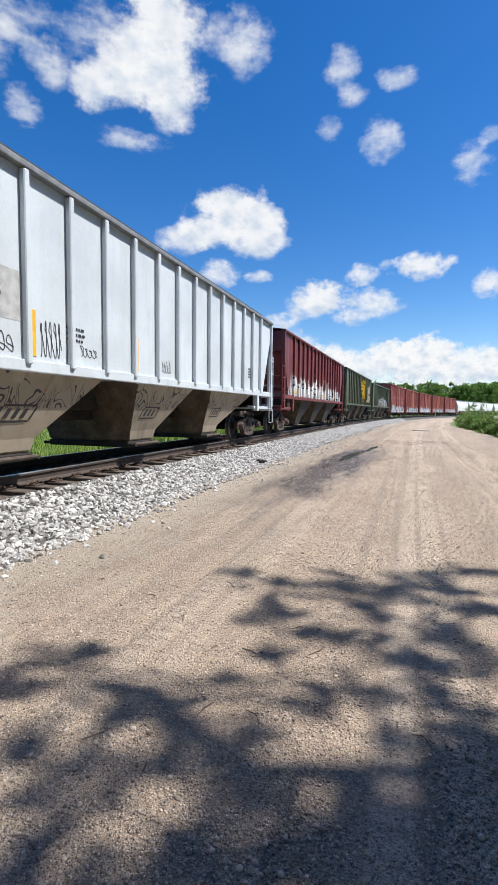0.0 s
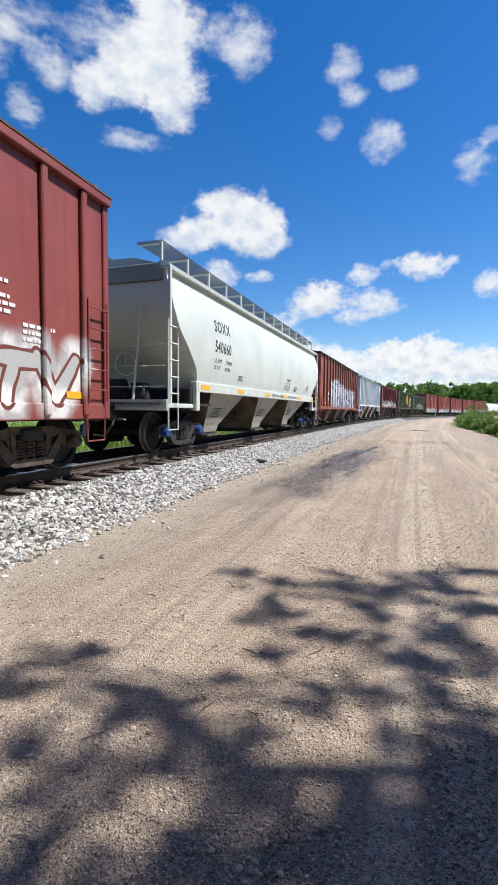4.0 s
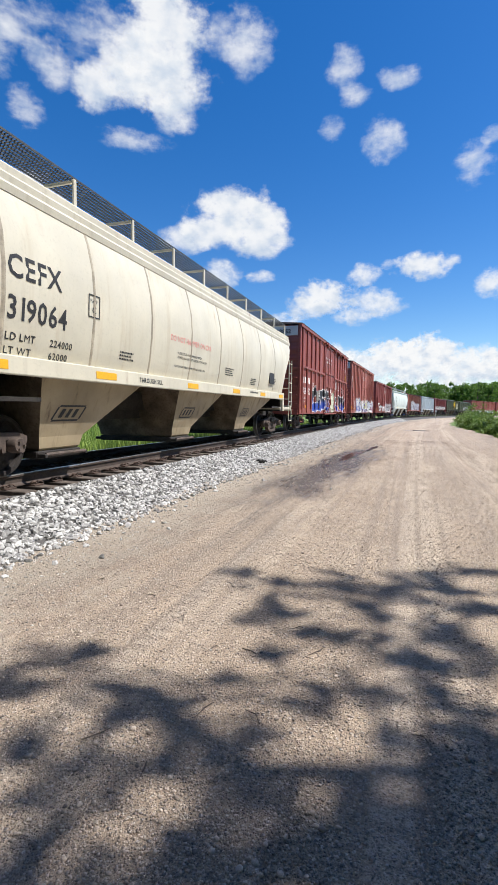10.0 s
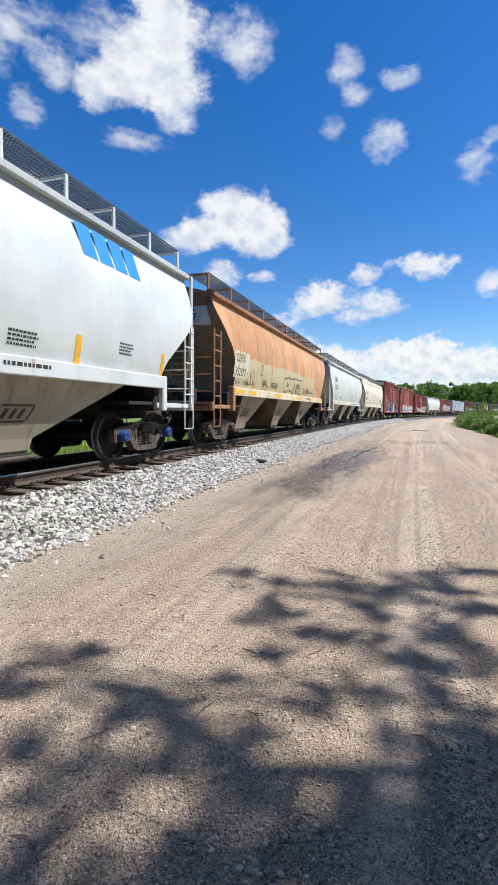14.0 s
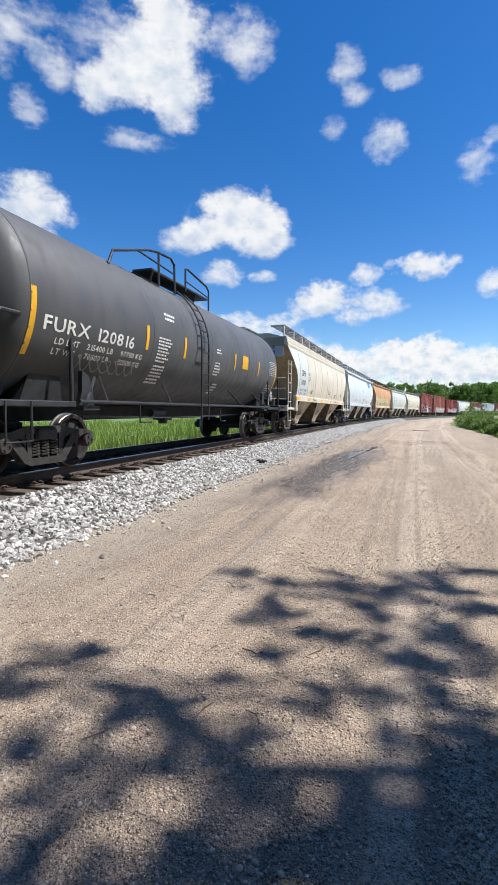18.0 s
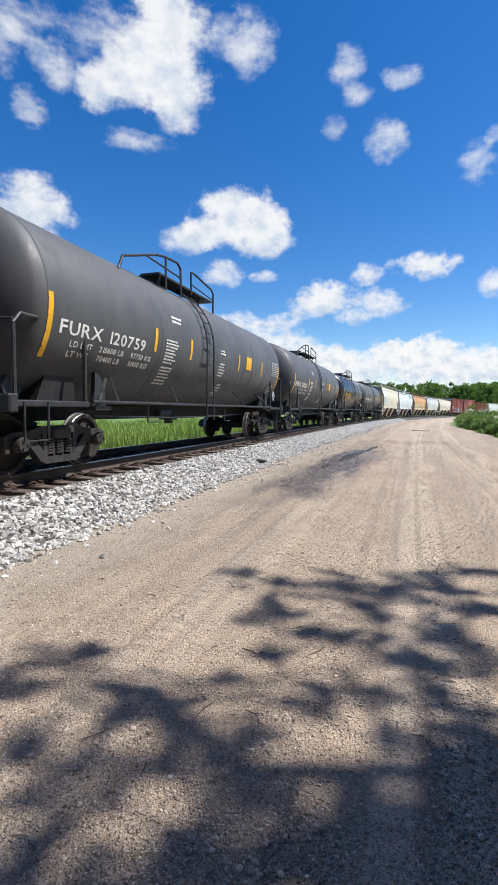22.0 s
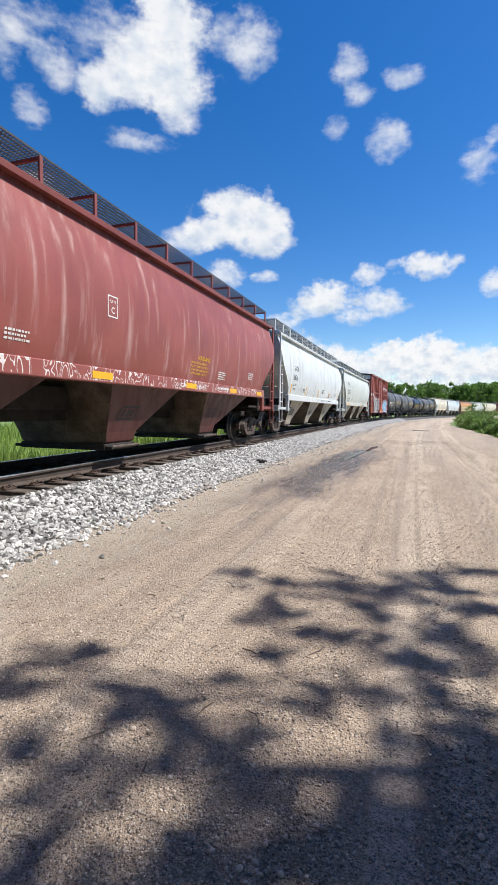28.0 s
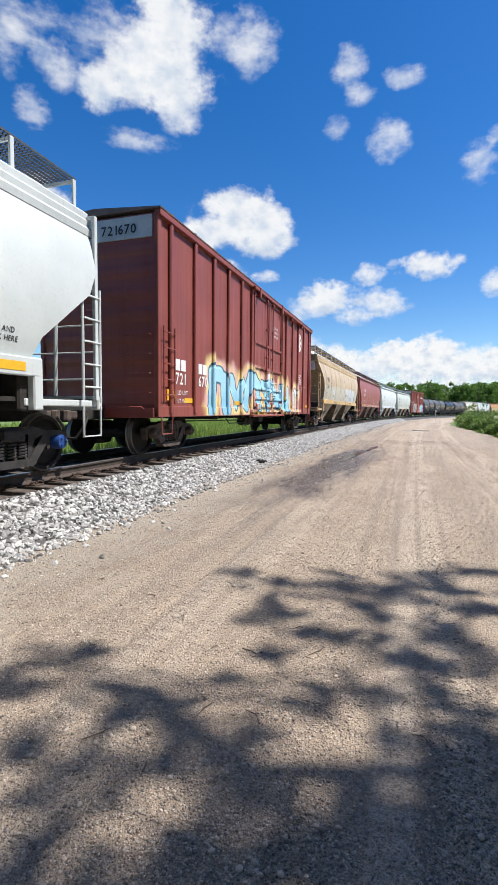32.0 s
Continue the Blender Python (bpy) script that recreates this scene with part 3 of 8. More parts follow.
def frame_mesh(material, name):
    sh = Shape()
    top = [(-1.14, 0.50), (-1.14, 0.60), (-0.98, 0.655), (-0.70, 0.66), (-0.42, 0.73), (0.42, 0.73), (0.70, 0.66), (0.98, 0.655), (1.14, 0.60), (1.14, 0.50),
           (1.02, 0.50), (0.95, 0.56), (0.74, 0.56), (0.40, 0.62), (-0.40, 0.62), (-0.74, 0.56), (-0.95, 0.56), (-1.02, 0.50)]
    sh.slab(top, 0.93, 1.07)
    for k in (-1, 1):
        sh.slab([(k * 0.80, 0.60), (k * 0.62, 0.62), (k * 0.30, 0.25), (k * 0.44, 0.19)][::k], 0.925, 1.075)
        sh.slab([(k * 0.40, 0.66), (k * 0.31, 0.66), (k * 0.28, 0.24), (k * 0.36, 0.24)][::k], 0.935, 1.065)
        sh.slab([(k * 1.14, 0.52), (k * 1.10, 0.36), (k * 1.03, 0.35), (k * 1.03, 0.52)][::-k], 0.94, 1.06)
        sh.slab([(k * 0.76, 0.57), (k * 0.76, 0.38), (k * 0.70, 0.37), (k * 0.66, 0.57)][::-k], 0.94, 1.06)
    for k in (-1, 1):
        sh.slab([(k * 0.72, 0.64), (k * 0.40, 0.70), (k * 0.33, 0.44), (k * 0.40, 0.42), (k * 0.46, 0.54), (k * 0.58, 0.585)][::k], 0.955, 1.045)
        sh.slab([(k * 0.50, 0.44), (k * 0.34, 0.42), (k * 0.31, 0.26), (k * 0.40, 0.24)][::k], 0.955, 1.045)
    sh.slab([(-0.44, 0.19), (-0.36, 0.145), (0.36, 0.145), (0.44, 0.19), (0.36, 0.255), (-0.36, 0.255)], 0.90, 1.10)
    return sh.mesh(name, material)


SIDE_FRAME = {False: frame_mesh(CAST, "side_frame"), True: frame_mesh(CAST_DARK, "side_frame")}
sp = Shape()
for yy in (-0.2, 0.0, 0.2):
    pts = [(1.0 + 0.085 * math.cos(a), yy + 0.085 * math.sin(a), 0.26 + 0.27 * a / 37.7) for a in [0.9 * i for i in range(43)]]
    sp.tube(pts, 0.021, 5)
SPRINGS = sp.mesh("spring_set", CAST, True)
SPRINGS_DARK = sp.mesh("spring_set", CAST_DARK, True)
bo = Shape().block(-1.12, -0.22, 0.53, 1.12, 0.22, 0.70, 0.03).block(-0.35, -0.3, 0.62, 0.35, 0.3, 0.78, 0.03)
for k in (-1, 1):                       # brake beams
    bo.block(-0.85, k * 0.40 - 0.03, 0.33, 0.85, k * 0.40 + 0.03, 0.42, 0.01)
BOLSTER = bo.mesh("truck", CAST_DARK)
cp = Shape().lathe([(0.02, 0.0), (0.10, 0.0), (0.115, -0.03), (0.115, -0.16), (0.02, -0.16)], (1.20, 0, 0), 14)
for k in range(3):
    cp.tube([(1.19, 0.06 * math.cos(2.0944 * k), 0.06 * math.sin(2.0944 * k)), (1.225, 0.06 * math.cos(2.0944 * k), 0.06 * math.sin(2.0944 * k))], 0.018, 6)
CAPS = {m: cp.mesh("bearing_cap", mat, True) for m, mat in (("rust", CAST), ("dark", CAST_DARK), ("blue", CAP_BLUE))}
TURN = pose(0, 0, 0, 0, 0, 180)
WHEELS = {}


def trucks(car, spread, cap="rust", dark=False):
    for yy in (-spread, spread):
        tr = part("truck", BOLSTER, None, car, "four-wheeled cast steel truck", at=pose(0, yy, 0))
        for m in (pose(0, 0, 0), TURN):
            part("side_frame", SIDE_FRAME[dark], None, tr, at=m)
            part("spring_set", SPRINGS_DARK if dark else SPRINGS, None, tr, at=m)
        for k in (-1, 1):
            w = part("wheelset", WHEELSET, None, tr, at=pose(0, k * BASE, WR))
            WHEELS.setdefault(car, []).append((w, yy + k * BASE, k * BASE))
            for m in (pose(0, k * BASE, WR + 0.02), pose(0, k * BASE, WR + 0.02) @ TURN):
                part("bearing_cap", CAPS[cap], None, tr, at=m)


def draft(car, half, material):
    """Centre sill, couplers and hoses."""
    inner = half - 0.45
    part("centre_sill", Shape().block(-0.2, -inner, 0.78, 0.2, inner, 1.08, 0.02), UNDER, car)
    for k in (-1, 1):
        sh = Shape().block(-0.08, k * inner, 0.80, 0.08, k * (half - 0.14), 0.96, 0.03).block(-0.16, k * (half - 0.22), 0.74, 0.14, k * (half - 0.01), 1.0, 0.05)
        part("coupler", sh, CAST, car)
        part("air_hose", Shape().tube([(0.35, k * (inner + 0.05), 0.85), (0.38, k * (inner + 0.2), 0.66), (0.25, k * (half - 0.15), 0.42), (0.06, k * (half - 0.02), 0.44)], 0.028, 6), STEEL_DARK, car)


def ladder(car, pts_low, pts_high, rungs, material, x, r=0.018, name="ladder"):
    """Two rails from low to high (each y, z) in the plane x, with rungs between."""
    sh = Shape()
    (ya, za), (yb, zb) = pts_low, pts_high
    for yy in (ya, yb):
        sh.tube([(x, yy, za), (x, yy, zb)], r, 6)
    for i in range(rungs):
        z = za + (zb - za) * (i + 0.6) / rungs
        sh.tube([(x - 0.03, ya, z), (x + 0.02, ya + 0.02, z), (x + 0.02, yb - 0.02, z), (x - 0.03, yb, z)], r * 0.75, 5)
    return part(name, sh, material, car)


def reflectors(car, ys, z, wall, tall=0.10, long=0.45, material=None):
    for yy in ys:
        part("reflector", Shape().block(wall(z) - 0.004, yy - long / 2, z, wall(z) + 0.006, yy + long / 2, z + tall, 0.002), material or YELLOW, car)


def ink(car, shape, material, name="lettering"):
    ends = sorted({0, *shape.cuts, len(shape.f)})
    for a, b in zip(ends, ends[1:]):
        used = sorted({i for q in shape.f[a:b] for i in q})
        at = {k: i for i, k in enumerate(used)}
        line = Shape()
        line.v, line.f = [shape.v[k] for k in used], [tuple(at[i] for i in q) for q in shape.f[a:b]]
        part(name, line, material, car)


def emblem(shape, yy, zz, r, x):
    """A round company emblem as a plain shape: a ring and a cross."""
    shape.cuts.append(len(shape.f))
    for a, b in ((1.0, 0.66), (0.62, 0.0)):
        for i in range(32):
            p, q = 0.19635 * i, 0.19635 * (i + 1)
            c0, s0, c1, s1 = math.cos(p), math.sin(p), math.cos(q), math.sin(q)
            if b > 0:
                shape.add([(x, yy + r * b * c0, zz + r * b * s0), (x, yy + r * a * c0, zz + r * a * s0), (x, yy + r * a * c1, zz + r * a * s1), (x, yy + r * b * c1, zz + r * b * s1)], [(0, 1, 2, 3)])
    for h, v in ((0.64, 0.20), (0.20, 0.64)):
        shape.add([(x + 0.001, yy + p * r * h, zz + q * r * v) for p, q in ((-1, -1), (1, -1), (1, 1), (-1, 1))], [(0, 1, 2, 3)])


def scribble(car, y0, y1, z0, z1, count, r, material, seed, x):
    """A quick sprayed tag: one ribbon of paint that loops along the panel, x(z) off the centre line."""
    rr, sh = random.Random(seed), Shape()
    lift = [rr.uniform(0.45, 1.0) for _ in range(count + 2)]
    swing = [rr.uniform(0.35, 0.9) for _ in range(count + 2)]
    wide, pts = (y1 - y0) / count, []
    for i in range(count * 12):
        u = i / 12
        k, a = int(u), 6.28318531 * (u - int(u))
        mixed = u - k
        hi, sw = lift[k] * (1 - mixed) + lift[k + 1] * mixed, swing[k] * (1 - mixed) + swing[k + 1] * mixed
        pts.append(Vector((0, y0 + wide * (u + sw * math.sin(a + 0.6) * 0.8), z0 + (z1 - z0) * hi * (0.5 - 0.5 * math.cos(a)) + 0.15 * (z1 - z0) * math.sin(2 * a + seed))))
    for a, b in zip(pts, pts[1:]):
        if (b - a).length < 1e-4:
            continue
        side = Vector((0, -(b - a).z, (b - a).y)).normalized() * r
        q = [a - side, b - side, b + side, a + side]
        sh.add([(x(v.z), v.y, v.z) for v in q], [(0, 1, 2, 3)])
    part("spray_tag", sh, material, car, "thin sprayed scrawl")


# ---- boxcars ----
def boxcar(label, body, spec):
    """A fifty-foot high-cube boxcar with a plug door; y runs ahead, z from the top of rail."""
    car = empty("boxcar", label, "boxcar", "cars of the freight train")
    H = 7.75
    sill, eave = 0.84, spec.get("eave", 5.0)
    wall = lambda z: 1.47
    belt = spec.get("belt", True)
    ribs = [-6.85, -5.75, -4.62, -3.5, -2.4] if belt else [-7.0, -6.25, -5.5, -4.75, -4.0, -3.25, -2.5]
    ribs = spec.get("ribs", ribs)
    door0, door1 = -1.65, 1.75
    for k in (-1, 1):
        part("side", Shape().box(k * 1.43, -H + 0.02, sill + 0.1, k * 1.47, H - 0.02, eave), body, car)
        part("side_sill", Shape().block(k * 1.40, -H, sill, k * 1.50, H, sill + 0.24, 0.012), body, car)
        part("top_chord", Shape().block(k * 1.42, -H, eave - 0.08, k * 1.57, H, eave + 0.05, 0.015), body, car)
        for yy in ribs + [-q for q in ribs]:
            low = sill + 0.06
            part("rib", Shape().block(k * 1.47, yy - 0.065, low, k * 1.545, yy + 0.065, eave - 0.06, 0.02), body, car)
        for yy in (-H + 0.07, H - 0.07):
            part("corner_post", Shape().block(k * 1.40, yy - 0.07, sill, k * 1.51, yy + 0.07, eave, 0.015), body, car)
        if belt:
            for a, b in ((ribs[0] - 0.1, door0 - 0.15), (door1 + 0.15, -ribs[0] + 0.1)):
                part("belt_rail", Shape().block(k * 1.47, a, 3.06, k * 1.55, b, 3.17, 0.02), body, car)
        # door
        door = part("door", Shape().block(k * 1.47, door0, sill + 0.26, k * 1.535, door1, eave - 0.12, 0.015), body, car, "panelled plug door")
        for yy in (door0 + 0.05, (door0 + door1) / 2, door1 - 0.05):
            part("door_stile", Shape().block(k * 1.535, yy - 0.05, sill + 0.28, k * 1.575, yy + 0.05, eave - 0.16, 0.012), body, door)
        for zz in (sill + 0.32, 1.42, 1.75, 2.45, 3.25, eave - 0.22):
            part("door_rail", Shape().block(k * 1.535, door0 + 0.02, zz - 0.045, k * 1.58, door1 - 0.02, zz + 0.045, 0.012), body, door)
        for yy in spec.get("rods", (door0 + 0.75, door1 - 0.65)):
            part("lock_rod", Shape().tube([(k * 1.61, yy, sill + 0.12), (k * 1.61, yy, eave - 0.06)], 0.022, 8), body, door)
            for zz in (1.25, 1.95, 2.85, 3.8, eave - 0.22):
                part("rod_bracket", Shape().block(k * 1.57, yy - 0.05, zz - 0.035, k * 1.645, yy + 0.05, zz + 0.035, 0.01), body, door)
        part("door_handle", Shape().tube([(k * 1.62, 0.25, 1.55), (k * 1.64, 0.55, 1.52), (k * 1.64, 0.95, 1.58)], 0.025, 6).block(k * 1.56, 0.0, 1.35, k * 1.63, 0.25, 1.72, 0.02), body, door)
        box_ = part("lock_box", Shape().block(k * 1.53, -0.28, 1.80, k * 1.615, 0.06, 2.42, 0.015), body, door, "lock box with a white sticker")
        part("sticker", Shape().box(k * 1.614, -0.20, 2.10, k * 1.619, -0.02, 2.30), WHITE_INK, box_)
        part("lock_lever", Shape().tube([(k * 1.63, 0.02, 1.98), (k * 1.66, 0.35, 1.96), (k * 1.65, 0.72, 2.0)], 0.02, 6), body, door)
        part("door_step", Shape().block(k * 1.50, door0 - 0.25, sill - 0.05, k * 1.64, door1 + 0.30, sill + 0.02, 0.01), body, car, "ledge under the door")
        for yy in (door0 + 0.3, door1 - 0.3):
            part("roller", Shape().block(k * 1.57, yy - 0.16, sill + 0.18, k * 1.67, yy + 0.16, sill + 0.40, 0.03), body, door, "door roller housing")
            part("top_hanger", Shape().block(k * 1.56, yy - 0.07, eave - 0.30, k * 1.69, yy + 0.07, eave + 0.02, 0.015), body, door)
        for yy in (3.1, 5.0):
            part("track_stop", Shape().block(k * 1.54, yy - 0.06, eave - 0.28, k * 1.67, yy + 0.06, eave - 0.02, 0.015), body, car)
        part("door_track", Shape().block(k * 1.50, -1.85, sill + 0.10, k * 1.60, 5.2, sill + 0.19, 0.01), body, car, "door track along the sill")
        part("door_header", Shape().block(k * 1.50, -1.85, eave - 0.13, k * 1.66, 5.2, eave - 0.03, 0.012), body, car)
        for yy in (door0 - 0.1, door1 + 0.12):
            part("door_post", Shape().block(k * 1.46, yy - 0.08, sill, k * 1.55, yy + 0.08, eave, 0.02), body, car)
        for i in range(9):
            yy = -1.2 + i * 0.75
            part("track_bracket", Shape().block(k * 1.47, yy - 0.03, sill - 0.03, k * 1.585, yy + 0.03, sill + 0.1, 0.01), body, car)
    roof = Shape().prism([(-1.58, eave + 0.05), (1.58, eave + 0.05), (1.585, eave + 0.075), (0, eave + 0.20), (-1.585, eave + 0.075)], -H - 0.03, H + 0.03)
    roofing = part("roof", roof, spec.get("roof", GREY_ROOF), car, "galvanised roof")
    for i in range(14):
        yy = -H + 0.55 + i * 1.12
        part("roof_rib", Shape().prism([(-1.56, eave + 0.08), (1.56, eave + 0.08), (1.56, eave + 0.115), (0, eave + 0.24), (-1.56, eave + 0.115)], yy - 0.05, yy + 0.05), spec.get("roof", GREY_ROOF), roofing)
    for k in (-1, 1):
        rows = []
        zz = sill + 0.1
        while zz < eave - 0.52:
            for dz, dy in ((0, 0.0), (0.08, 0.0), (0.18, 0.022), (0.29, 0.022), (0.39, 0.0)):
                if zz + dz < eave - 0.49:
                    rows.append((zz + dz, H - 0.05 + dy))
            zz += 0.45
        rows += [(eave - 0.48, H - 0.05), (eave, H - 0.05)]
        prof = [(k * yy, z) for z, yy in rows] + [(k * (H - 0.14), eave), (k * (H - 0.14), sill + 0.1)]
        part("end_wall", Shape().slab(prof[::-k], -1.42, 1.42), spec.get("end", body), car, "corrugated end wall")
        part("end_sill", Shape().block(-1.42, k * (H - 0.15), sill - 0.02, 1.42, k * (H + 0.04), sill + 0.2, 0.02), body, car)
        if spec.get("panel"):
            pan = Shape().block(-1.36, k * (H - 0.05), 4.52, 1.36, k * (H - 0.015), eave - 0.04, 0.006)
            part("end_panel", pan, GREY_PANEL, car, "pale grey end panel")
        # grab irons on the end, ladder at the corner
        for zz in (1.35, 1.75, 2.15, 2.55):
            part("grab_iron", Shape().tube([(1.35, k * (H - 0.02), zz), (1.35, k * (H + 0.10), zz), (0.75, k * (H + 0.10), zz), (0.75, k * (H - 0.02), zz)], 0.014, 5), body, car)
        sh = Shape().tube([(1.2, k * (H + 0.16), 1.05), (-1.2, k * (H + 0.16), 1.05)], 0.02, 6)
        for xx in (1.2, 0.3, -0.6, -1.2):
            sh.tube([(xx, k * (H + 0.16), 1.05), (xx, k * H, 0.98)], 0.014, 5)
        part("uncoupling_lever", sh, body, car)
        for sd in (-1, 1):
            ya, yb = sorted((k * (H - 0.14), k * (H - 0.62)))
            lad = ladder(car, (ya, sill + 0.28), (yb, 2.75), 5, body, sd * 1.56)
            st = Shape().tube([(sd * 1.5, ya, sill + 0.02), (sd * 1.5, ya + 0.02, sill - 0.36), (sd * 1.5, yb - 0.02, sill - 0.36), (sd * 1.5, yb, sill + 0.02)], 0.018, 6)
            part("stirrup", st, body, car)
    # underframe
    part("floor", Shape().box(-1.4, -H + 0.05, sill + 0.06, 1.4, H - 0.05, sill + 0.2), UNDER, car)
    for yy in (-4.2, -2.1, 0.0, 2.1, 4.2):
        part("cross_bearer", Shape().slab([(yy - 0.06, sill + 0.1), (yy + 0.06, sill + 0.1), (yy + 0.06, sill - 0.1), (yy - 0.06, sill - 0.1)], -1.35, 1.35), UNDER, car)
    part("brake_rod", Shape().tube([(0.75, -5.0, 0.70), (0.75, -1.0, 0.66), (0.72, 1.2, 0.66), (0.6, 5.0, 0.72)], 0.018, 6).tube([(1.2, -3.3, 0.80), (1.22, -3.0, 0.60), (1.22, -1.3, 0.60), (1.2, -1.0, 0.80)], 0.016, 5), UNDER, car)
    part("brake_cylinder", Shape().tube([(0.7, -0.5, 0.62), (0.7, 0.35, 0.62)], 0.16, 12), UNDER, car, smooth=True)
    part("air_reservoir", Shape().block(0.5, 1.0, 0.55, 0.9, 1.5, 0.8, 0.03), UNDER, car)
    draft(car, 8.92, UNDER)
    trucks(car, spec.get("trucks", 6.4), spec.get("cap", "rust"))
    proud = lambda z: 1.475
    reflectors(car, spec.get("reflect", (-6.3, -3.0, 3.9, 6.9)), sill + 0.32, proud, 0.11, 0.42)
    low = Shape().block(1.47, -7.35, sill + 0.36, 1.49, -6.95, sill + 0.60, 0.003)
    part("reflector", low, YELLOW, car, "large yellow reflective square")
    w = Shape()
    ya, yb, zm, zn, sm = spec.get("num_at", (-6.72, -5.62, 2.10, 1.68, 0.46))
    if spec.get("mark"):
        mark(w, 2, ya, zm, sm, proud, 0.62)
        mark(w, 2, yb, zm, sm, proud, 0.62)
    if spec.get("code"):
        words(w, spec["code"], ya, zm, sm, proud, 0.85)
    if spec.get("split"):
        for text, ty in spec["split"]:
            words(w, text, ty, zn, sm, proud, 0.95)
    elif spec.get("number"):
        words(w, spec["number"][:3], ya, zn, sm, proud, 0.95)
        words(w, spec["number"][3:], yb, zn, sm, proud, 0.95)
    if spec.get("weights", True):
        words(w, "LD LMT", ya + 0.1, zn - 0.24, 0.14, proud)
        words(w, "LT WT", ya + 0.1, zn - 0.43, 0.14, proud)
    if spec.get("slogan"):
        over = lambda z: 1.54
        if spec["slogan"] == "short":
            for i, line in enumerate(("CLOSE & LOCK", "DOORS BEFORE", "MOVING CAR")):
                words(w, line, 0.65 + 0.04 * i, 4.01 - 0.155 * i, 0.115, over, 0.72)
        else:
            words(w, "CLOSE AND LOCK DOORS", door0 + 0.25, eave - 0.94, 0.155, over, 0.95)
            words(w, "BEFORE MOVING CAR", door0 + 0.40, eave - 1.16, 0.155, over, 0.95)
    bars(w, 5, 5.0, 2.6, 0.65, 0.05, proud, 3)
    bars(w, 3, 5.85, 2.1, 0.6, 0.05, proud, 5)
    bars(w, 3, 0.2, 2.1, 0.5, 0.04, lambda z: 1.54, 7)
    bars(w, 2, -6.8, 1.02, 0.8, 0.035, proud, 9)
    if spec.get("side_mark"):              # a large company mark on the leading half
        for i in range(4):
            y0 = 3.0 + i * 1.03
            for low, top in ((3.80, 4.05), (3.70, 3.745)):
                w.add([(1.476, y0 + a + (b - 3.8) * 0.25, b) for a, b in ((0, low), (0.5, low), (0.5, top), (0, top))], [(0, 1, 2, 3)])
    if spec.get("disc"):
        yy, zz, r = spec["disc"]
        emblem(w, yy, zz, r, 1.476)
    if spec.get("plate"):
        yy, zz = spec["plate"]
        for a, b, c, d in ((0, 0, 0.36, 0.03), (0, 0.40, 0.36, 0.43), (0, 0, 0.03, 0.43), (0.33, 0, 0.36, 0.43)):
            w.add([(1.476, yy + p, zz + q) for p, q in ((a, b), (c, b), (c, d), (a, d))], [(0, 1, 2, 3)])
        words(w, "PLATE", yy + 0.05, zz + 0.27, 0.10, proud, 0.85)
        words(w, "F", yy + 0.14, zz + 0.10, 0.15, proud)
    ink(car, w, WHITE_INK)
    for ty0, ty1, tz0, tz1, tc, tm, ts in spec.get("tags", ()):
        scribble(car, ty0, ty1, tz0, tz1, tc, 0.012, tm, ts, lambda z: 1.4775)
    if spec.get("panel") and spec.get("number"):
        e = Shape()
        flat = Shape()
        words(flat, spec["number"], 0, 0, 0.27, lambda z: 0.0)
        e.add([(0.15 + p[1], -(H + 0.004), 4.62 + p[2]) for p in flat.v], flat.f)
        for i in range(4):
            e.add([(-0.85 + i * 0.23 + a, -(H + 0.004), 4.60 + b) for a, b in ((0, 0), (0.16, 0), (0.16, 0.21), (0, 0.21))], [(0, 1, 2, 3)])
        part("lettering", e, BLACK_INK, car)
    if spec.get("board"):
        part("routing_board", Shape().block(1.47, spec["board"], 1.55, 1.50, spec["board"] + 0.75, 2.1, 0.006), RUST_WOOD, car, "weathered grey wooden routing board")
    return car


GREY_ROOF = plain("weathered_roof", (0.20, 0.13, 0.11), 0.6, 0.2, 0.25, 2)


# ---- covered hoppers with curved sides ----
BULGE = [(1.52, 1.40), (1.69, 1.47), (2.0, 1.53), (2.4, 1.575), (2.8, 1.59), (3.2, 1.56), (3.6, 1.47), (3.80, 1.40)]
ENDS = [(1.52, 6.92), (1.69, 6.95), (2.0, 6.97), (2.4, 7.06), (2.8, 7.32), (3.2, 7.78), (3.6, 8.18), (3.80, 8.30)]


STRAIGHT = [(1.52, 6.92), (1.69, 6.95), (2.0, 7.12), (2.4, 7.60), (2.8, 8.10), (3.2, 8.30), (3.6, 8.30), (3.80, 8.30)]


def bulge(z):
    for (a, x0), (b, x1) in zip(BULGE, BULGE[1:]):
        if z <= b:
            return x0 + (x1 - x0) * (z - a) / (b - a)
    return BULGE[-1][1]


# dark brown that puts the shade on the bays' slope sheets into colour
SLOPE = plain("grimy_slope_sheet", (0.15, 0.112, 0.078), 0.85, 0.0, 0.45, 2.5)


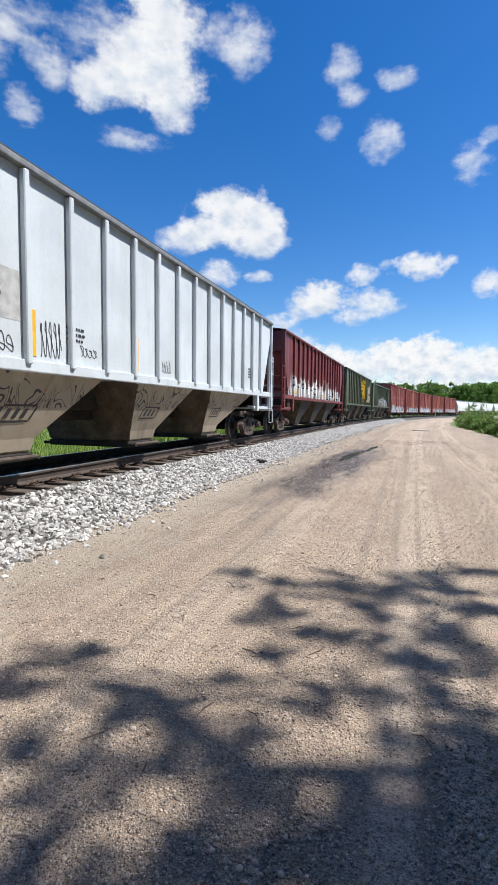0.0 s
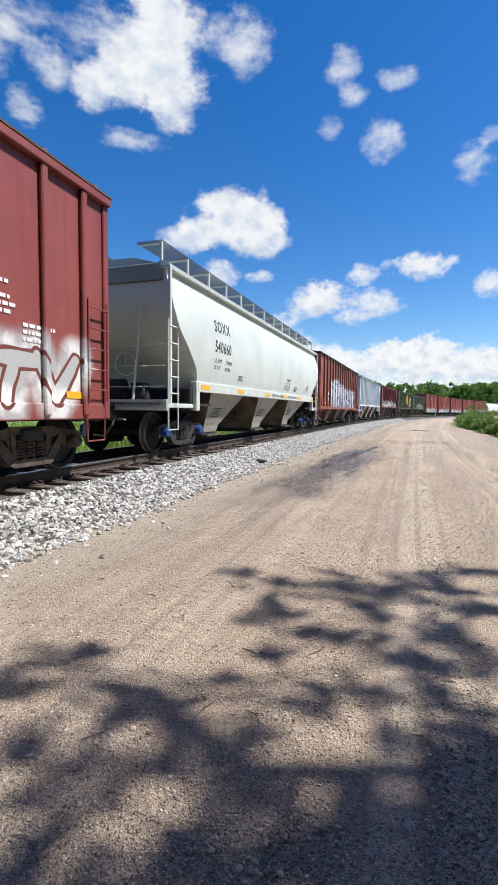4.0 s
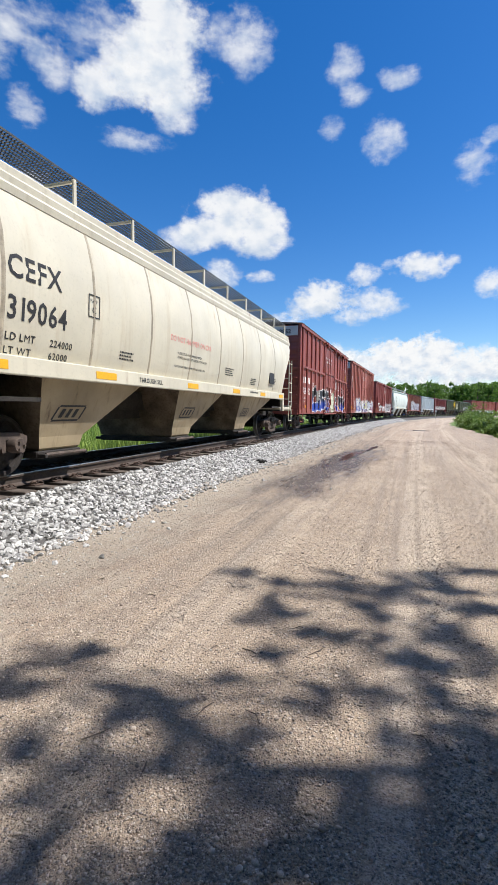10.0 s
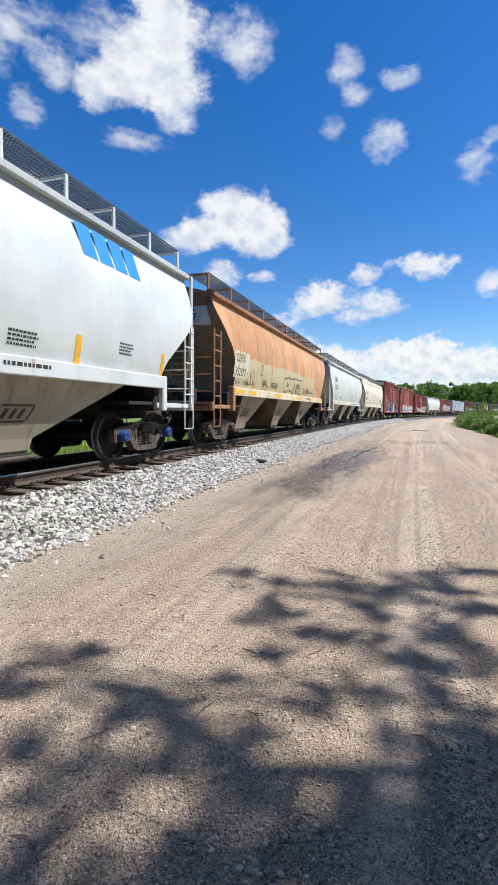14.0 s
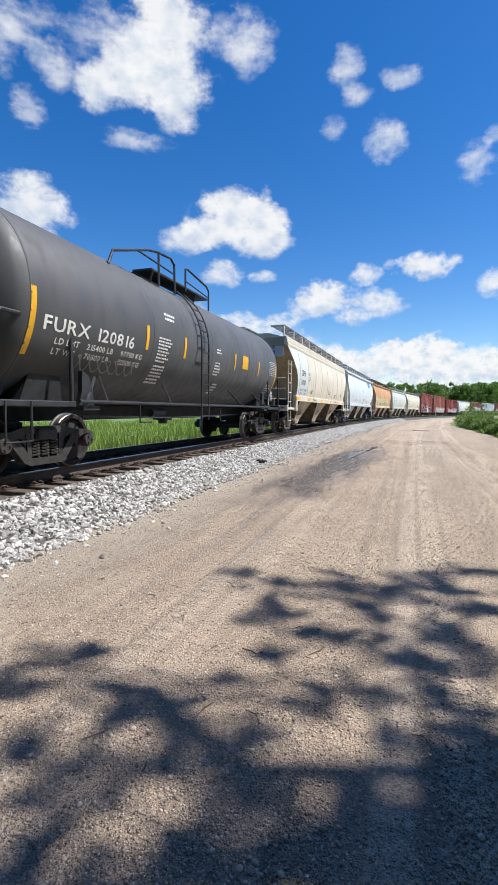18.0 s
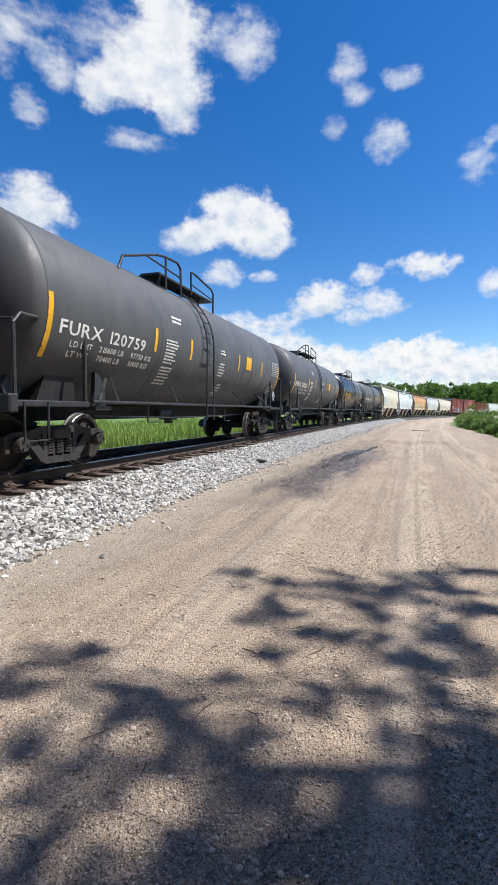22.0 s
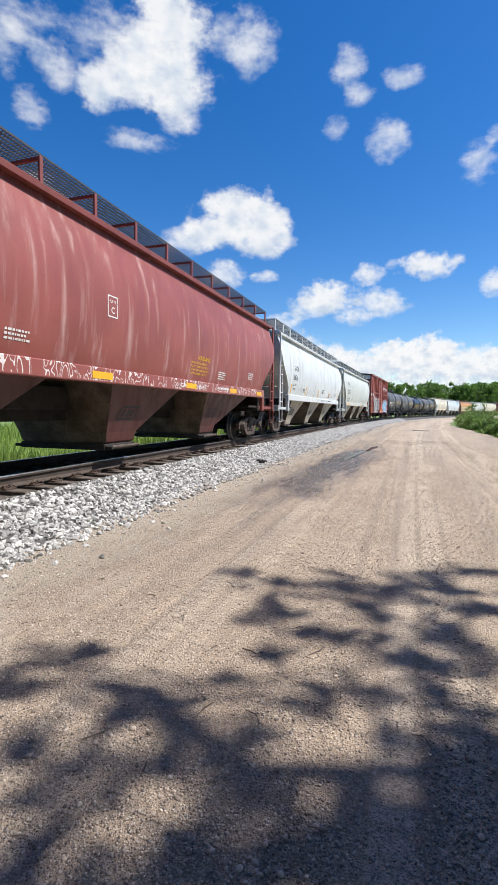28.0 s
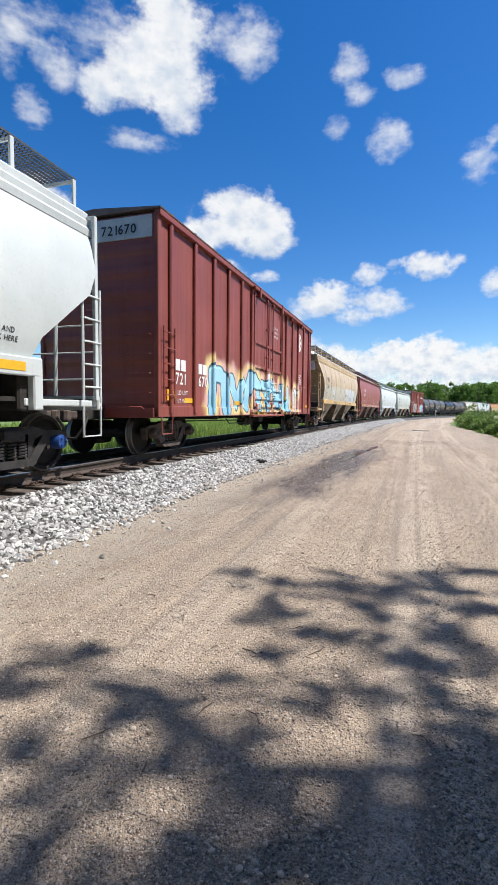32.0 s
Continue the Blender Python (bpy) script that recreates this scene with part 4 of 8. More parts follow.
def bays(car, centres, half_top, material, z_top=1.56, wide=1.40, outer=2.6):
    """Discharge hoppers: a steep rear sheet and a long front slope each, on a box centre sill."""
    part("centre_sill", Shape().block(-0.36, centres[0] - 3.2, 0.98, 0.36, centres[-1] + 3.2, 1.40, 0.02), UNDER, car)
    for yy in centres:
        a, b = 0.80, (outer if yy == centres[-1] else half_top)
        ring = lambda x, p, q, z: [(-x, yy - p, z), (-x, yy + q, z), (x, yy + q, z), (x, yy - p, z)]
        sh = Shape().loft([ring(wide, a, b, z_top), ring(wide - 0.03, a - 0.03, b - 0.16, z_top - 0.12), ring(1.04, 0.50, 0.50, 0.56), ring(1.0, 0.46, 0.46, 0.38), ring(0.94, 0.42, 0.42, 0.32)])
        # bay material carries dirt and a darkening for shade under the sill
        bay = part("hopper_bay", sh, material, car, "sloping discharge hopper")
        # faces turned along the car get the shade-coloured material
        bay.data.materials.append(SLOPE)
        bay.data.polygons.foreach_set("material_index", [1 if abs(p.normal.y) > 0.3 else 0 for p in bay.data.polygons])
        lean = lambda z: 1.04 + (wide - 1.07) * (z - 0.56) / (z_top - 0.68) + 0.008
        m_ = Shape()
        for a0, b0, a1, b1 in ((-0.30, 0.80, 0.30, 0.83), (-0.30, 1.03, 0.30, 1.06), (-0.33, 0.83, -0.29, 1.03), (0.29, 0.83, 0.33, 1.03), (-0.20, 0.86, -0.12, 1.0), (-0.05, 0.86, 0.03, 1.0), (0.10, 0.86, 0.18, 1.0)):
            m_.add([(lean(b), yy + a + (b - 0.93) * 0.5, b) for a, b in ((a0, b0), (a1, b0), (a1, b1), (a0, b1))], [(0, 1, 2, 3)])
        part("maker_mark", m_, BLACK_INK, bay, "slanted black mark stencilled on the hopper")
        part("outlet_gate", Shape().block(-1.0, yy - 0.50, 0.22, 1.0, yy + 0.50, 0.34, 0.02), UNDER, bay)
        for k in (-1, 1):
            part("gate_track", Shape().block(-1.15, yy + k * 0.46 - 0.03, 0.24, 1.15, yy + k * 0.46 + 0.03, 0.30, 0.01), UNDER, bay)
        part("capstan", Shape().tube([(1.12, yy - 0.45, 0.29), (1.12, yy + 0.45, 0.29)], 0.03, 8), CAST, bay)


def walkway(car, half, z, x0, x1, material, gap=1.62, foot=4.05, ends=True):
    """Roof walk: a see-through grating on short posts along both edges of the roof."""
    for k in (-1, 1):
        sh = Shape()
        xa, xb = sorted((k * x0, k * x1))
        for i in range(8):
            xx = xa + (xb - xa) * i / 7
            sh.box(xx - 0.008, -half, z - 0.03, xx + 0.008, half, z)
        for i in range(int(half * 2 / 0.055) + 1):
            yy = -half + i * 0.055
            sh.add([(xa, yy, z - 0.004), (xb, yy, z - 0.004), (xb, yy + 0.024, z - 0.004), (xa, yy + 0.024, z - 0.004)], [(0, 1, 2, 3)])
        part("roof_walk", sh, material, car, "open grating roof walk")
        n = int(half * 2 / gap)
        for i in range(n + 1):
            yy = -half + 0.03 + i * (2 * half - 0.06) / n
            part("walk_post", Shape().block(k * x1 - 0.03, yy - 0.035, foot, k * x1 + 0.012, yy + 0.035, z - 0.03, 0.006).block(xa, yy - 0.02, z - 0.08, xb, yy + 0.02, z - 0.03, 0.005), walkway.trim, car)


def end_gear(car, half, trim, top, x=1.5, inner=6.95, rungs=5, bolster=6.7, post=0):
    """End platforms, corner ladders, end sills and braces of a hopper."""
    tip = half - 0.55
    for k in (-1, 1):
        part("end_platform", Shape().block(-1.45, k * (inner - 0.1), 1.04, 1.45, k * tip, 1.14, 0.015).block(-1.5, k * (tip - 0.12), 0.98, 1.5, k * tip, 1.22, 0.02), trim, car)
        part("body_bolster", Shape().block(-1.43, k * bolster - 0.24, 0.97, 1.43, k * bolster + 0.24, 1.52, 0.03), UNDER, car)
        part("shear_plate", Shape().box(-1.38, k * 5.9, 1.10, 1.38, k * tip, 1.16), UNDER, car)
        for sd in (-1, 1):
            ya, yb = sorted((k * (tip - 0.50), k * (tip - 0.06)))
            ladder(car, (ya, 1.14), (yb, top), rungs, trim, sd * x, 0.024)
            part("stirrup", Shape().tube([(sd * x, ya, 1.05), (sd * x, ya, 0.56), (sd * x, yb, 0.56), (sd * x, yb, 1.05)], 0.02, 6), trim, car)
            part("jacking_pad", Shape().block(sd * 1.36, k * (inner - 0.02), 0.98, sd * 1.54, k * (inner + 0.16), 1.70, 0.02), trim, car)
            part("corner_brace", Shape().tube([(sd * 0.6, k * (tip - 0.08), 1.15), (sd * 0.75, k * (tip - 0.2), 3.3)], 0.03, 6), trim, car)
        for zz in (1.5, 1.95, 2.4):
            part("end_rail", Shape().tube([(1.4, k * (tip - 0.06), zz), (-1.4, k * (tip - 0.06), zz)], 0.014, 5), trim, car)
        if post:
            for sd in (-1, 1):
                part("corner_post", Shape().block(sd * x - 0.04, k * (tip - 0.20), 1.14, sd * x + 0.02, k * (tip - 0.12), post, 0.008).block(sd * (x - 0.22), k * (tip - 0.20), post - 0.06, sd * x, k * (tip - 0.12), post, 0.006), trim, car)
    rim = Shape().tube([(0.45 + 0.0, -tip - 0.0 + 0.02, 2.0)] + [(0.45 + 0.26 * math.sin(0.4488 * i), -tip + 0.02, 2.0 + 0.26 * math.cos(0.4488 * i)) for i in range(15)], 0.014, 5)
    part("brake_wheel", rim, trim, car)
    part("air_reservoir", Shape().tube([(-0.9, -tip + 0.35, 1.5), (0.2, -tip + 0.35, 1.5)], 0.2, 12).block(0.45, -tip + 0.2, 1.15, 0.8, -tip + 0.5, 1.6, 0.03), UNDER, car, smooth=True)


def curved_hopper(label, body, trim, under, spec):
    car = empty("covered_hopper", label, "hopper car", "cars of the freight train")
    rings = []
    plain_top = (spec.get("straight") and not spec.get("ridged")) or spec.get("plain_top")
    for (z, x), (_, yy) in zip(BULGE + ([(4.05, 1.33)] if plain_top else []), (STRAIGHT if spec.get("straight") else ENDS) + [(4.05, 8.30)]):
        rings.append([(x, -yy, z), (x, yy, z), (-x, yy, z), (-x, -yy, z)])
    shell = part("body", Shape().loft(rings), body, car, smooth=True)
    # end sheets, picked by facing, take a darker paint: shade and dirt in colour
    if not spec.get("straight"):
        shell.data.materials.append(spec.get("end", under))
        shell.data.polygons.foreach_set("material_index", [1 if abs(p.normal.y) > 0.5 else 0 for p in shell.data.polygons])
    # the curved plates' weld seams
    for yy in () if spec.get("straight") else (-6.7, -4.95, -3.2, -1.45, 0.3, 2.05, 3.8, 5.55):
        sh = Shape()
        sh.loft([[(x + 0.002, yy - 0.032, z), (x + 0.009, yy, z), (x + 0.002, yy + 0.032, z), (x - 0.02, yy, z)] for z, x in BULGE[1:]])
        part("weld_seam", sh, spec.get("seam", SEAM), car)
    for k in (-1, 1):
        part("side_sill", Shape().block(k * 1.44, -7.05, 1.44, k * 1.545, 7.05, 1.69, 0.015), spec.get("sill", trim), car)
        ch = [(k * 1.28, 3.78), (k * 1.42, 3.78), (k * 1.435, 3.88), (k * 1.39, 3.93), (k * 1.40, 4.02), (k * 1.36, 4.06), (k * 1.365, 4.15), (k * 1.32, 4.19), (k * 1.26, 4.19)]
        if plain_top:
            ch = [(k * 1.22, 4.05), (k * 1.45, 4.05), (k * 1.46, 4.13), (k * 1.34, 4.21), (k * 1.22, 4.21)]
        part("top_chord", Shape().prism(ch[::-k], -8.36, 8.36), trim, car, "roof edge" if plain_top else "ridged roof edge")
        for yy in (-8.3, 8.3):
            part("end_chord", Shape().block(-1.28, yy - 0.06, 3.80, 1.28, yy + 0.06, 4.17, 0.02), trim, car)
    part("roof", Shape().prism([(-1.30, 4.14), (1.30, 4.14), (0.55, 4.34), (-0.55, 4.34)], -8.30, 8.30), trim, car)
    part("hatch_cover", Shape().prism([(-0.36, 4.29), (0.36, 4.29), (0.30, 4.46), (-0.30, 4.46)], -7.4, 7.4), trim, car, "long roof hatch cover")
    walkway.trim = trim
    walkway(car, 8.25, 4.68, 0.62, 1.22, spec.get("walk", GALV), 1.2 if spec.get("straight") else 1.62)
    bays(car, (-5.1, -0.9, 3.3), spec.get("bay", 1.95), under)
    reach = spec.get("reach", 9.15)
    end_gear(car, 9.07, trim, 2.95 if spec.get("straight") else 3.15, bolster=spec.get("trucks", 7.0), post=4.1 if spec.get("straight") else 0)
    draft(car, reach, UNDER)
    trucks(car, spec.get("trucks", 7.0), spec.get("cap", "rust"), spec.get("dark", False))
    rail = lambda z: 1.545
    reflectors(car, spec.get("reflect", (-6.6, -5.4, -2.2, 1.2, 4.0, 6.5)), 1.50, rail, 0.12, spec.get("reflect_long", 0.55))
    for yy in spec.get("tall_strips", ()):
        g = Shape()
        for i in range(4):
            p, q = 1.70 + 0.11 * i, 1.81 + 0.11 * i
            g.add([(bulge(p) + 0.006, yy, p), (bulge(p) + 0.006, yy + 0.13, p), (bulge(q) + 0.006, yy + 0.13, q), (bulge(q) + 0.006, yy, q)], [(0, 1, 2, 3)])
        part("reflector", g, YELLOW, car)
    ink_m = spec.get("ink", BLACK_INK)
    w = Shape()
    sz = spec.get("size", 0.42)
    y0, z0 = spec.get("mark_at", (-6.1, 3.05))
    if spec.get("card"):                   # fresh pale panel behind the number
        c = Shape()
        za, zb = z0 - sz * 1.45, z0 + sz * 0.95
        n_ = 6
        for i in range(n_):
            p, q = za + (zb - za) * i / n_, za + (zb - za) * (i + 1) / n_
            c.add([(bulge(p) + 0.003, y0 - 0.12, p), (bulge(p) + 0.003, y0 + sz * 3.6, p), (bulge(q) + 0.003, y0 + sz * 3.6, q), (bulge(q) + 0.003, y0 - 0.12, q)], [(0, 1, 2, 3)])
        part("number_panel", c, spec["card"], car, "fresh pale number panel")
    if spec.get("code"):
        words(w, spec["code"], y0, z0, sz, bulge, 0.9)
    if spec.get("number"):
        words(w, spec["number"], y0, z0 - sz * 1.25, sz, bulge, 0.85)
    zt = z0 - sz * 1.25 - spec.get("gap", 0.27)
    for i, row in enumerate(("LD LMT", "LT WT")):
        yy = words(w, row, y0, zt - 0.18 * i, 0.14, bulge)
        words(w, spec.get("weights", ("", "", ""))[i], y0 + 0.78, zt - 0.18 * i, 0.14, bulge)
    if not spec.get("warning"):
        bars(w, 4, 0.7, 2.15, 0.75, 0.03, bulge, 5)
    bars(w, 4, 2.9, 2.0, 0.6, 0.03, bulge, 6)
    bars(w, 4, 5.35, 2.15, 0.5, 0.03, bulge, 8)
    bars(w, 3, -4.2, 2.0, 0.5, 0.03, bulge, 9)
    sill_text, sy = spec.get("sill_text", ("DO NOT HAMMER ON CAR", 0.35))
    words(w, sill_text, sy, 1.515, 0.13, rail, 0.9)
    if spec.get("sill_more"):
        words(w, spec["sill_more"][0], spec["sill_more"][1], 1.515, 0.13, rail, 0.9)
    else:
        bars(w, 1, 2.8, 1.56, 0.9, 0.05, rail, 4)
    for ty0, ty1, tz0, tz1, tc, tr, tm, ts in spec.get("tags", ()):
        scribble(car, ty0, ty1, tz0, tz1, tc, tr, tm, ts, lambda z: bulge(z) + 0.006)
    for text, ty, tz, ts in spec.get("notes", ()):
        words(w, text, ty, tz, ts, bulge, 0.9)
    if spec.get("red_note"):
        g = Shape()
        words(g, *spec["red_note"], bulge, 0.9)
        ink(car, g, FADED_RED)
    if spec.get("warning"):
        g = Shape()
        words(g, "WARNING", 1.5, 2.20, 0.15, bulge)
        for i, row in enumerate(("DO NOT APPLY VIBRATOR", "TO ANY PART OF CAR BODY", "EXCEPT VIBRATOR BRACKETS", "USE ON LOADED CAR ONLY")):
            words(g, row, 1.2, 2.10 - 0.085 * i, 0.068, bulge)
        ink(car, g, spec.get("warn_ink", ink_m))
    if spec.get("plate_c"):
        yy, zz = spec["plate_c"]
        for a, b, c, d in ((0, 0, 0.28, 0.02), (0, 0.34, 0.28, 0.36), (0, 0.02, 0.02, 0.34), (0.26, 0.02, 0.28, 0.34)):
            w.add([(bulge(zz + q) + 0.007, yy + p, zz + q) for p, q in ((a, b), (c, b), (c, d), (a, d))], [(0, 1, 2, 3)])
        words(w, "PLATE", yy + 0.045, zz + 0.24, 0.065, bulge, 0.85)
        words(w, "C", yy + 0.09, zz + 0.07, 0.15, bulge)
    ink(car, w, ink_m)
    if spec.get("end_number"):
        e, text = Shape(), Shape()
        words(e, spec["code"], 0.25, 3.66, 0.24, lambda z: 0.0)
        words(e, spec["number"], 0.2, 3.42, 0.26, lambda z: 0.0, 0.85)
        text.add([(p[1], -8.31, p[2]) for p in e.v], e.f)
        text.cuts = e.cuts
        part("end_plate", Shape().box(0.1, -8.306, 3.34, 1.2, -8.0, 3.88), spec["end_number"], car, "number panel on the end")
        ink(car, text, ink_m)
    if spec.get("logo"):
        g = Shape()
        yy, zz, hh = spec["logo"]
        for i in range(4):
            g.add([(bulge(zz + b) + 0.006, yy + i * hh * 0.86 + a - b * 0.25, zz + b) for a, b in ((0, 0), (hh * 0.74, 0), (hh * 0.74, hh), (0, hh))], [(0, 1, 2, 3)])
        ink(car, g, LOGO_BLUE, "company_mark")
    if spec.get("tag_board"):
        yy = spec["tag_board"]
        part("data_board", Shape().box(1.54, yy, 1.98, 1.572, yy + 0.6, 2.40), BLACK_INK, car, "black consolidated data stencil")
    return car


SEAM = plain("grimy_weld_seam", (0.40, 0.345, 0.26), 0.7, 0, 0.3, 3)
def lengthen(car, k):
    """Draws a car's body out along the line; its trucks keep their size."""
    seen = set()
    for ob in car.children_recursive:
        top = ob
        while top.parent != car:
            top = top.parent
        if top.name.startswith("truck") or top.name.startswith("coupler") or ob.data.name in seen:
            continue
        seen.add(ob.data.name)
        for v in ob.data.vertices:
            v.co.y *= k


GREY_SPRAY = plain("grey_spray", (0.24, 0.24, 0.24), 0.6, 0, 0.2, 5)
LOGO_BLUE = plain("blue_logo_paint", (0.03, 0.25, 0.55), 0.5, 0, 0.1, 5)


# ---- hoppers with straight, ribbed sides ----
def ribbed_hopper(label, body, trim, under, spec):
    car = empty("covered_hopper", label, "hopper car", "cars of the freight train")
    L = 8.15
    W = 1.48
    eave = spec.get("eave", 4.22)
    low = spec.get("low", 1.50)
    lv = [(low + 0.05, 7.22), (low + 0.22, 7.28), (3.35, 8.0), (3.45, L), (eave, L)]
    part("body", Shape().loft([[(W, -yy, z), (W, yy, z), (-W, yy, z), (-W, -yy, z)] for z, yy in lv]), body, car)
    n = spec.get("posts", 15)
    spread, shift = spec.get("spread", 6.5), spec.get("shift", 0.0)
    for k in (-1, 1):
        part("side_sill", Shape().block(k * 1.40, -8.2, low, k * 1.535, 8.2, low + 0.16, 0.012), trim, car)
        part("top_chord", Shape().block(k * 1.40, -L - 0.04, eave - 0.03, k * 1.585, L + 0.04, eave + 0.05, 0.012), spec.get("chord", trim), car)
        for i in range(n):
            yy = spread * (2.0 * i / (n - 1) - 1) + shift
            part("side_post", Shape().block(k * W, yy - spec.get("post", 0.05), low + 0.1, k * 1.575, yy + spec.get("post", 0.05), eave - 0.04, 0.014), spec.get("post_paint", body), car)
        for yy in (-8.12, 8.12):
            part("corner_post", Shape().block(k * 1.40, yy - 0.05, 1.1, k * 1.56, yy + 0.05, eave, 0.012), trim, car)
    part("roof", Shape().prism([(-1.55, eave + 0.06), (1.55, eave + 0.06), (0.6, eave + 0.20), (-0.6, eave + 0.20)], -L, L), trim, car)
    if spec.get("walk", True):
        walkway.trim = trim
        walkway(car, 8.1, eave + 0.36, 0.6, 1.15, GALV, 1.8, eave + 0.04)
    part("hatch_cover", Shape().prism([(-0.34, eave + 0.19), (0.34, eave + 0.19), (0.28, eave + 0.34), (-0.28, eave + 0.34)], -7.2, 7.2), trim, car)
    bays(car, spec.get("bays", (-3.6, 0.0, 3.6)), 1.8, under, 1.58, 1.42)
    end_gear(car, 9.0, trim, 3.0, 1.52, 6.5, 4, 6.95)
    draft(car, 9.0, UNDER)
    trucks(car, 6.95, "rust")
    flat = lambda z: W + 0.004
    if spec.get("upright", True):
        for yy in spec.get("reflect", (-5.8, -2.1, 1.6, 5.4)):
            part("reflector", Shape().block(W, yy, 1.72, W + 0.012, yy + 0.11, 2.35, 0.002), YELLOW, car)
    else:
        reflectors(car, spec.get("reflect", (-6.0, -2.6, 0.8, 4.4)), low + 0.28, flat, 0.14, 0.46)
    w = Shape()
    ink_m = spec.get("ink", BLACK_INK)
    z0 = spec.get("mark_z", 3.0)
    if spec.get("number"):
        num = spec["number"]
        step = 2 * spread / (n - 1)
        base = shift - spread
        if spec.get("card"):
            for i in range(3):
                part("number_panel", Shape().box(W, base + step * (1 + i) + 0.07, z0 - (1.45 if i < 2 else 0.85), W + 0.003, base + step * (2 + i) - 0.07, z0 + (0.42 if i < 2 else -0.2)), spec["card"], car, "grey number panel")
        for ty0, ty1, tz0, tz1, tc, ts in spec.get("tags", ()):
            scribble(car, ty0, ty1, tz0, tz1, tc, 0.007, BLACK_INK, ts, lambda z: W + 0.004)
        for i in range(2):
            words(w, spec["code"][2 * i:2 * i + 2], base + step * (1 + i) + 0.17, z0, 0.36, flat, 0.8)
        for i in range(3):
            words(w, num[2 * i:2 * i + 2], base + step * (1 + i) + 0.17, z0 - 0.62, 0.37, flat, 0.8)
        words(w, "LD LMT", base + step + 0.17, z0 - 0.95, 0.13, flat, 0.8)
        words(w, "LT WT", base + step + 0.17, z0 - 1.15, 0.13, flat, 0.8)
    if spec.get("owner"):
        ym, zm = spec["owner"]
        mark(w, 2, ym, zm, 0.30, flat, 0.62)
        words(w, "435", ym, zm - 0.34, 0.30, flat)
        words(w, "95", ym + 0.95, zm - 0.34, 0.30, flat)
    if spec.get("disc"):
        yy, zz, r = spec["disc"]
        emblem(w, yy, zz, r, W + 0.006)
    if spec.get("number"):
        e, text = Shape(), Shape()
        words(e, spec["code"], 0.15, 3.78, 0.26, lambda z: 0.0)
        words(e, spec["number"], 0.1, 3.53, 0.28, lambda z: 0.0, 0.9)
        text.add([(p[1], -L - 0.006, p[2]) for p in e.v], e.f)
        text.cuts = e.cuts
        ink(car, text, ink_m)
    bars(w, 4, 5.6, 2.3, 0.45, 0.045, flat, 8)
    bars(w, 3, -2.9, 2.2, 0.45, 0.045, flat, 9)
    ink(car, w, ink_m)
    return car


